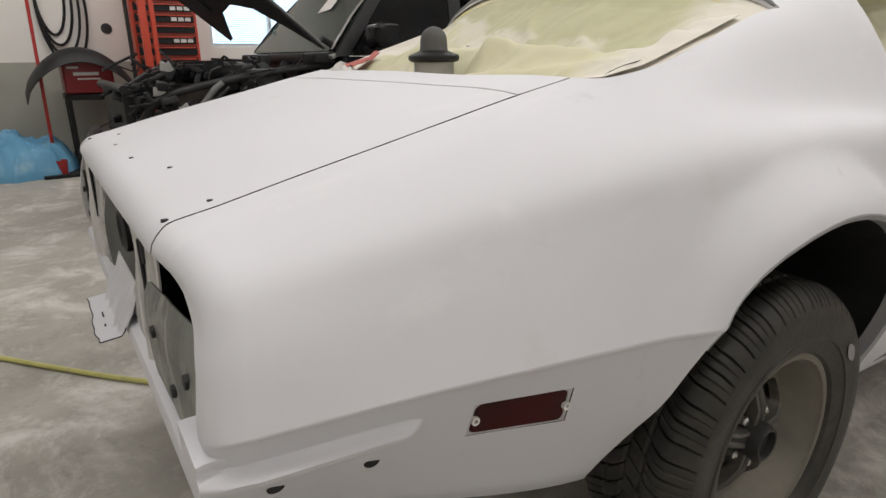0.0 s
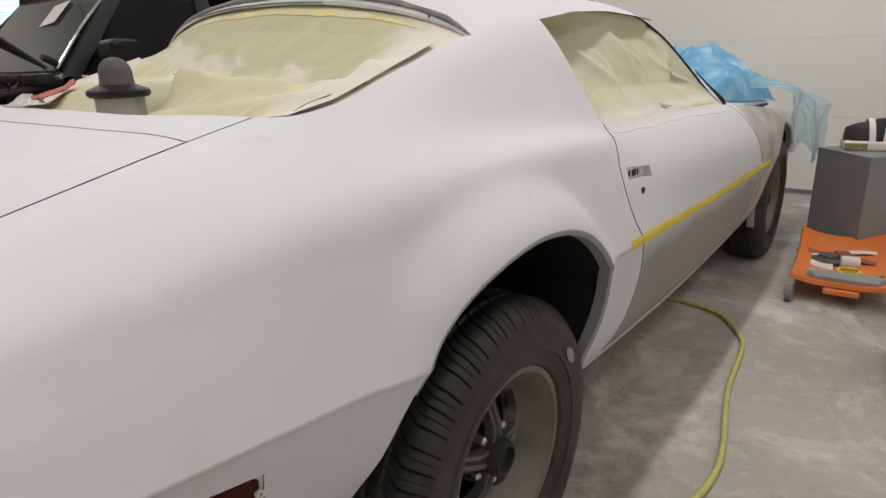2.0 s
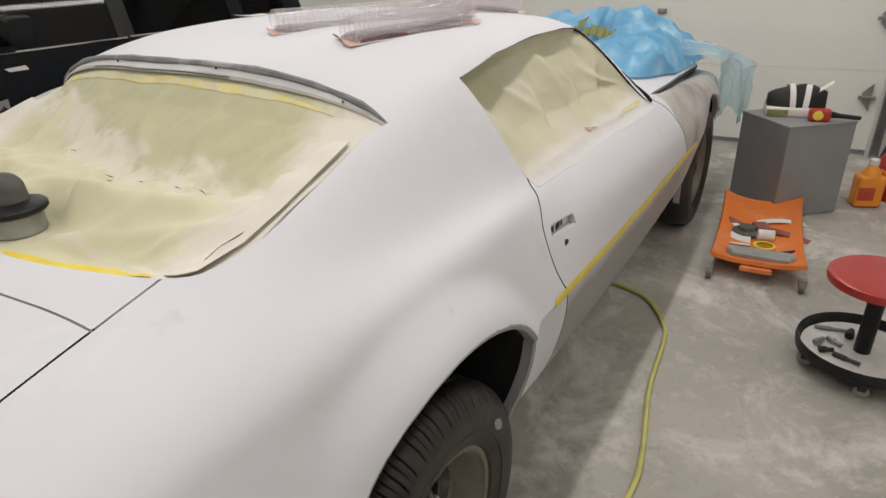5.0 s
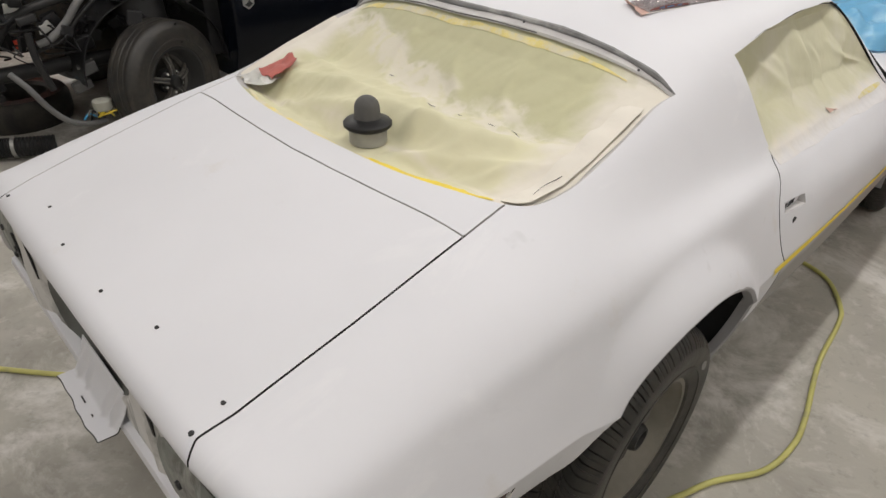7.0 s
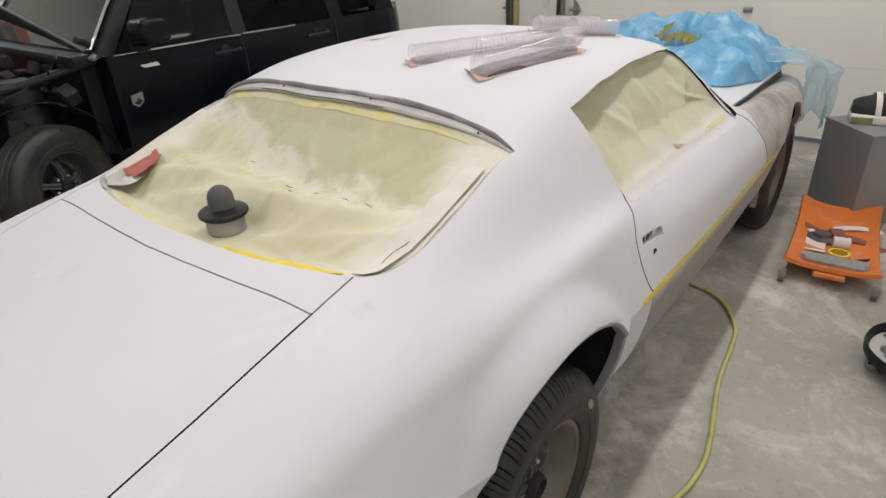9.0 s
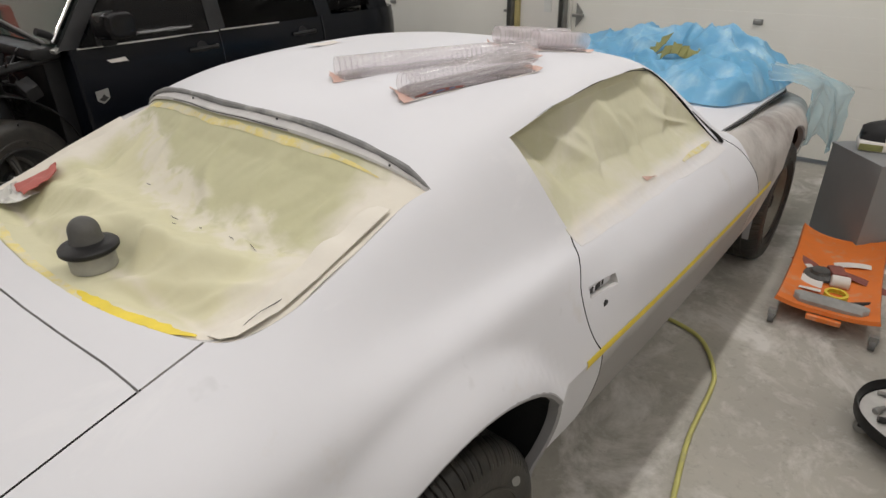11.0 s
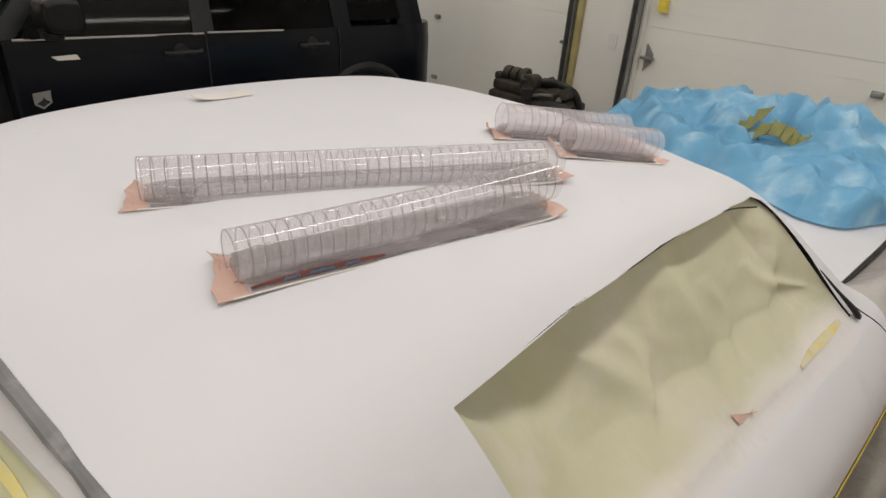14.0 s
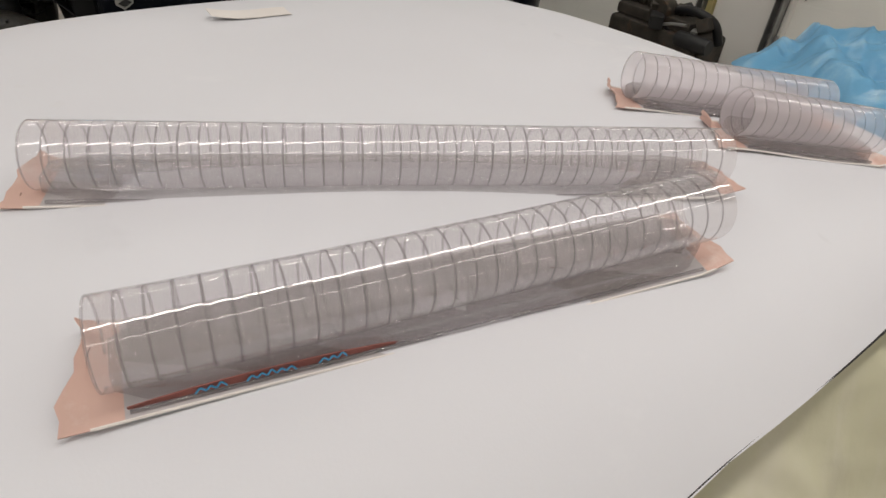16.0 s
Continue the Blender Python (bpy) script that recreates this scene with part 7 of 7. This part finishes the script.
rail_tube("coolant_hose", [(.30, -.55, .85), (.42, -.35, .97), (.30, -.05, 1.02), (.15, .2, 1.04)], .024, BLACKPLASTIC)
rail_tube("intake_hose", [(-.30, -.50, .85), (-.45, -.2, 1.0), (-.4, .2, 1.03), (-.2, .4, 1.0)], .035, BLACKPLASTIC)
for k in range(80):
    x, y, z = rnd.uniform(.05, .82), rnd.uniform(-.66, .58), rnd.uniform(.55, 1.06)
    pts = [(x + rnd.uniform(-.16, .16) * j * .6, y + rnd.uniform(-.12, .12) * j * .6, z + rnd.uniform(-.10, .06) * j * .5) for j in range(4)]
    rail_tube("wire", pts, rnd.choice((.004, .006, .009)), rnd.choice((BLACK, BLACKPLASTIC, BLACK, DARKSTEEL, BLACKPLASTIC)), "", 6, 4)
for k in range(110):
    x, y = rnd.uniform(-.1, .80), rnd.uniform(-.64, .56)
    z = rnd.uniform(.66, .98 + .10 * (y + .4))
    a, b, c = (rnd.uniform(.012, .050) for _ in range(3))
    bm = bmesh.new()
    moved(bm, add_box(bm, -a, a, -b, b, -c, c, .010), pose(x, y, z, rnd.uniform(-30, 30), rnd.uniform(-30, 30), rnd.uniform(0, 90)))
    part("engine_bay_part", bm, rnd.choice((BLACKPLASTIC, BLACK, BLACK, DARKSTEEL, BLACK, BLACKPLASTIC, GALV)) if k % 9 == 0 else rnd.choice((BLACK, BLACKPLASTIC, BLACK)), suv)
for x, y, z, a in ((.70, -.425, .85, 20), (.60, -.35, 1.0, -30), (.74, -.30, .74, 60)):
    bm = bmesh.new()
    add_grid(bm, 6, 5, lambda u, v: Vector((x + .04 * (v - .5), y - .04 + .085 * u * (1 - .4 * v), z + .055 * v + .008 * math.sin(u * 5 + a) + .012 * u)))
    thicken(bm, .002)
    part("plastic_wrap", bm, WHITEPLASTIC, suv, "scrap of white wrapping")
# raised hood, seen from below, its edge's highlight drawn as a pale tube
def suv_hood(u, v):
    y0 = float(np.interp(u, [0, .12, .28, .55, .75, .9, 1], [.45, .37, .27, .23, .29, .46, .61]))
    y = y0 - v * (y0 + .62)
    return Vector((-.72 + 1.60 * u, y, 1.215 + .80 * (.53 - y) - .035 * (1 - u) + .03 * math.sin(math.pi * u)))


bm = bmesh.new()
add_grid(bm, 40, 16, suv_hood)
thicken(bm, .03)
shutter = part("hood", bm, BLACK, suv, "raised black hood, seen from below")
bm = bmesh.new()
add_tube(bm, [suv_hood(1, v) + Vector((.008, 0, -.012)) for v in np.linspace(0, 1, 12)], .009, 8)
part("hood_edge_highlight", bm, GREYPLASTIC, shutter, "pale tube for the highlight along the hood edge")
for u0, v0, u1, v1 in ((.25, .10, .30, .9), (.72, .10, .66, .9), (.3, .5, .68, .5)):
    bm = bmesh.new()
    add_tube(bm, [suv_hood(u0 + (u1 - u0) * t, v0 + (v1 - v0) * t) + Vector((0, 0, -.035)) for t in np.linspace(0, 1, 8)], .02, 8)
    part("hood_rib", bm, BLACKPLASTIC, shutter)
rail_tube("hood_hinge", [(.80, .72, 1.12), (.83, .66, 1.17), (.84, .60, 1.20)], .022, BLACKPLASTIC)
bm = bmesh.new()
moved(bm, add_box(bm, -.04, .04, -.06, .06, -.012, .012, .006), pose(.84, .70, 1.10, 20, 0, 10))
part("wing_bracket", bm, GALV, suv, "bare metal wing bracket")
rail_tube("loose_arm", [(.80, -.56, .58), (.84, -.505, .50), (.85, -.445, .38), (.85, -.37, .285), (.84, -.27, .235), (.80, -.16, .22)], .017, GREYPLASTIC, "bare grey loose arm")
rail_tube("wing_brace", [(.76, -.06, .93), (.76, -.12, .885), (.75, -.20, .79), (.75, -.30, .715), (.74, -.37, .69)], .020, GREYPLASTIC, "grey painted wing brace")
rail_tube("wing_brace", [(.76, -.02, .90), (.75, -.14, .80), (.74, -.24, .70), (.73, -.38, .655)], .012, DARKSTEEL)
rail_tube("lamp_bracket", [(.74, -.40, .76), (.75, -.405, .64), (.75, -.39, .54), (.76, -.37, .44)], .020, DARKSTEEL)
for k in range(9):
    a = k * 2.4
    r = .05 + .03 * (k % 3)
    rail_tube("connector_lead", [(.84, -.205, .262), (.85 + .3 * r * math.cos(a), -.205 + .5 * r * math.cos(a), .285 + .02 * (k % 2)), (.85 + .5 * r * math.sin(a), -.205 + r * math.cos(a), .27 + .5 * r * math.sin(a))], .006, (TAPE, GREYPLASTIC, BLACKPLASTIC, TAPE, BLUEINK)[k % 5], "", 6, 4)
bm = bmesh.new()
add_lathe(bm, [(.048, .300), (.052, .310), (.052, .352), (.045, .358)], 20, "z", (.84, -.165, 0))
part("filler_cap", bm, WALLGREY, suv, "dull green cap")
for x, y, z, a, b in ((.66, -.14, .50, .05, .035), (.64, -.19, .40, .055, .03)):
    bm = bmesh.new()
    moved(bm, add_box(bm, -.03, .03, -a, a, -b, b, .012, 3), pose(x, y, z, 12, 0, 8))
    part("brake_caliper", bm, GREYPLASTIC, suv, "dusty grey casting")
# black corrugated duct on the floor before it
duct = thing("corrugated_duct", -3.14, -.50, 0, "black corrugated intake duct on the floor", "duct")
bm = bmesh.new()
path = smooth_path([(.06, -.26, .07), (.10, -.22, .08), (.14, -.16, .08), (.20, -.05, .08), (.235, .08, .07)], 14)
add_tube(bm, path, [.055 + .006 * (i % 2) for i in range(len(path))], 14)
part("bellows", bm, BLACKPLASTIC, duct)
bm = bmesh.new()
add_tube(bm, [(.155, -.13, .08), (.165, -.11, .08)], .064, 16)
part("clamp", bm, GALV, duct)
spare = thing("loose_tyre", -3.70, -.42, 0, "worn black tyre lying flat", "tyre")
bm = bmesh.new()
add_lathe(bm, [(.20, .02), (.22, .0), (.31, .0), (.33, .05), (.33, .16), (.31, .20), (.22, .20), (.20, .18), (.20, .02)], 40, cap=False)
part("tread", bm, RUBBER, spare)

# ---------------------------------------------------------------- along the west wall
chest = thing("tool_chest", -6.12, .24, 0, "tall red tool chest with dark drawers", "tool chest")
bm = bmesh.new()
add_box(bm, -.26, .20, -.32, .32, .08, 1.95, .008)
part("carcass", bm, REDORANGE, chest)
zz = .14
for k, h in enumerate((.24, .20, .20, .16, .14, .11, .10, .10, .10, .10, .10, .10)):
    bm = bmesh.new()
    add_box(bm, .195, .222, -.29, .29, zz, zz + h - .018, .004)
    d = part("drawer", bm, BLACKPLASTIC if k > 3 else RED, chest)
    bm = bmesh.new()
    add_box(bm, .220, .236, -.27, .27, zz + h - .040, zz + h - .026, .003)
    part("drawer_pull", bm, REDORANGE, d)
    if k in (6, 8, 9):
        for j in range(3):
            bm = bmesh.new()
            add_box(bm, .2215, .2240, .06 + .07 * j, .115 + .07 * j, zz + .012, zz + .05)
            part("drawer_label", bm, MARKING, d, "pale unreadable label")
    zz += h + .008
crane = thing("engine_crane", -5.60, -.02, 0, "red-orange engine crane upright", "engine crane")
for x, y, r in ((0, 0, .035), (.02, .085, .022)):
    bm = bmesh.new()
    add_box(bm, x - r, x + r, y - r, y + r, .74, 2.2, .006)
    part("post", bm, REDORANGE, crane)
bm = bmesh.new()
add_box(bm, -.5, .05, -.05, .05, .02, .10, .006)
part("leg", bm, REDORANGE, crane)
bm = bmesh.new()
add_box(bm, -.05, .06, -.06, .12, .10, .78, .01)
part("foot_bracket", bm, REDORANGE, crane)
welder = thing("welder", -5.92, -.57, 0, "red welding machine on a black cart", "welder")
bm = bmesh.new()
add_box(bm, -.28, .22, -.22, .22, .76, 1.08, .03, 3)
case = part("case", bm, SHADEDRED, welder)
for k, (y, z, w, h) in enumerate(((-.02, .935, .22, .030), (.0, .895, .20, .014), (.14, .80, .08, .02), (-.13, 1.0, .10, .02))):
    bm = bmesh.new()
    add_box(bm, .219, .2235, y - w / 2, y + w / 2, z, z + h)
    part("plain_mark", bm, MARKING, case, "unreadable pale lettering as a bar")
for x, y in ((-.22, -.2), (-.22, .2), (.18, -.2), (.18, .2)):
    bm = bmesh.new()
    add_box(bm, x - .02, x + .02, y - .02, y + .02, .04, .76, .003)
    part("cart_leg", bm, BLACKPLASTIC, welder)
bm = bmesh.new()
add_box(bm, -.26, .22, -.23, .23, .70, .755, .006)
part("cart_shelf", bm, BLACKPLASTIC, welder)
bm = bmesh.new()
add_box(bm, -.26, .22, -.23, .23, .12, .15, .006)
part("cart_shelf", bm, BLACKPLASTIC, welder)
liner = thing("wheel_liner", -5.72, -.52, 0, "black plastic wheel arch liner propped over the welder", "wheel liner")
bm = bmesh.new()
add_grid(bm, 30, 5, lambda u, v: Vector((-.10 + .30 * v, -.60 + 1.04 * u, .78 + (.36 + .08 * math.sin(v * 3)) * math.sin(math.pi * min(1, u * 1.08)) ** .6 - .09 * v * v)))
thicken(bm, .008)
part("shell", bm, BLACKPLASTIC, liner)
for name, pts, r, mat, lab in (("red_pole", [(-5.8, -.95, 2.0), (-5.75, -.97, 1.0), (-5.70, -.99, .02)], .016, RED, "thin red pole leaning on the wall"), ("black_pole", [(-5.75, -.14, 2.0), (-5.65, -.16, 1.0), (-5.55, -.18, .02)], .018, BLACKPLASTIC, "thin black pole leaning by the crane")):
    ob = thing(name, 0, 0, 0, lab, "pole")
    bm = bmesh.new()
    add_tube(bm, pts, r, 10)
    part("shaft", bm, mat, ob)
hang = thing("hanging_hose", -6.406, -.75, 1.5, "dark hose hung in loops on the wall", "hose")
bm = bmesh.new()
pts = []
for k in range(4):
    for j in range(12):
        a = 2 * math.pi * j / 12
        pts.append((.02 + .012 * k, (.13 + .03 * k) * math.sin(a) + .03 * k, .25 + (.42 + .05 * k) * math.cos(a) - .05 * k))
add_tube(bm, smooth_path(pts, 3), .014, 8)
part("coil", bm, BLACKPLASTIC, hang)
bm = bmesh.new()
add_tube(bm, [(.004, .02, .62), (.09, .02, .60), (.10, .02, .64)], .010, 8)
part("hook", bm, DARKSTEEL, hang)
ob = thing("wall_socket", -6.398, -.27, 1.40, "round dark wall socket", "socket")
bm = bmesh.new()
add_lathe(bm, [(.055, 0), (.05, .012), (.02, .016)], 24, "x")
part("cover", bm, DARKSTEEL, ob)
bag = thing("blue_plastic_bag", -5.85, -1.30, 0, "crumpled blue plastic sheeting on the floor", "plastic sheet")
bm = bmesh.new()


def bag_point(u, v):
    r, a = 1 - v, 2 * math.pi * u
    x, y = .44 * r ** .8 * math.cos(a), .48 * r ** .8 * math.sin(a)
    x, y = x + .05 * crease_noise((x, y), 4, 2.2), y + .05 * crease_noise((x, y), 4, 7.7)
    high = .36 * (1 - r * r) ** .55 * (.75 + .35 * crease_noise((x, y), 3.0, 6.2))
    return Vector((x, y, max(.002, high + (.055 * crease_noise((x, y), 7, 1.2) + .022 * crease_noise((x, y), 15, 3.2)) * min(1.0, v * 5))))


add_grid(bm, 130, 70, bag_point)
thicken(bm, .002)
part("sheet", bm, BLUEPLASTIC, bag, "", 70)
mat_ob = thing("black_tray", -5.62, -.86, 0, "flat black drip tray", "tray")
bm = bmesh.new()
add_box(bm, -.22, .22, -.25, .30, 0, .03, .006)
part("pan", bm, BLACKPLASTIC, mat_ob)
cup = thing("red_cup", -5.52, -.95, .03, "small red paper cup", "cup")
bm = bmesh.new()
add_lathe(bm, [(.045, 0), (.06, .13), (.055, .13), (.04, .01)], 20, cap=False)
part("wall", bm, RED, cup)
# engine on a stand before the pier
eng = thing("bare_engine", -1.95, 4.05, 0, "greasy bare engine on a stand", "engine")
bm = bmesh.new()
add_box(bm, -.36, .36, -.18, .18, .42, .62, .03)
part("block", bm, RUST, eng)
bm = bmesh.new()
add_box(bm, -.34, .28, -.15, .15, .62, .70, .02)
part("cylinder_head", bm, RUST, eng)
for k, x in enumerate((-.28, -.20, -.12)):
    bm = bmesh.new()
    add_lathe(bm, [(.055, -.03), (.06, -.02), (.06, .02), (.055, .03)], 24, "x", (x, -.02, .74))
    part("pulley", bm, RUST, eng)
bm = bmesh.new()
add_tube(bm, smooth_path([(.05, -.05, .72), (.22, -.08, .76), (.38, -.06, .72), (.43, -.02, .60)], 5), .028, 10)
part("hose", bm, BLACKPLASTIC, eng)
bm = bmesh.new()
add_lathe(bm, [(.045, -.12), (.05, -.10), (.05, .10), (.045, .12)], 20, "x", (.34, -.16, .60))
part("starter_motor", bm, DARKSTEEL, eng)
bm = bmesh.new()
add_lathe(bm, [(.07, -.06), (.075, -.03), (.07, .05), (.03, .07)], 20, "y", (.02, -.10, .72))
part("alternator", bm, RUST, eng)
bm = bmesh.new()
add_tube(bm, [(.0, -.15, .62), (.18, -.20, .68), (.30, -.22, .70)], .010, 8)
part("pipe", bm, GALV, eng)
for x in (-.26, .26):
    bm = bmesh.new()
    add_box(bm, x - .03, x + .03, -.2, .2, 0, .42, .005)
    part("stand_leg", bm, DARKSTEEL, eng)
for k in range(22):
    x, y, z = rnd.uniform(-.36, .40), rnd.uniform(-.19, .12), rnd.uniform(.50, .76)
    r = rnd.uniform(.014, .042)
    bm = bmesh.new()
    if k % 3:
        add_lathe(bm, [(r * .6, -r), (r, -r * .6), (r, r * .5), (r * .5, r)], 12, rnd.choice("xyz"), (x, y, z))
    else:
        moved(bm, add_box(bm, -r, r, -r * 1.4, r * 1.4, -r, r, .005), pose(x, y, z, rnd.uniform(-30, 30), rnd.uniform(-30, 30), rnd.uniform(0, 90)))
    part("engine_fitting", bm, rnd.choice((RUST, RUST, DARKSTEEL, GALV, BLACKPLASTIC)), eng)
for s in (1, -1):
    bm = bmesh.new()
    add_box(bm, s * .30 - .03, s * .30 + .03, -.04, .04, .02, .46, .006)
    part("stand_leg", bm, DARKSTEEL, eng)
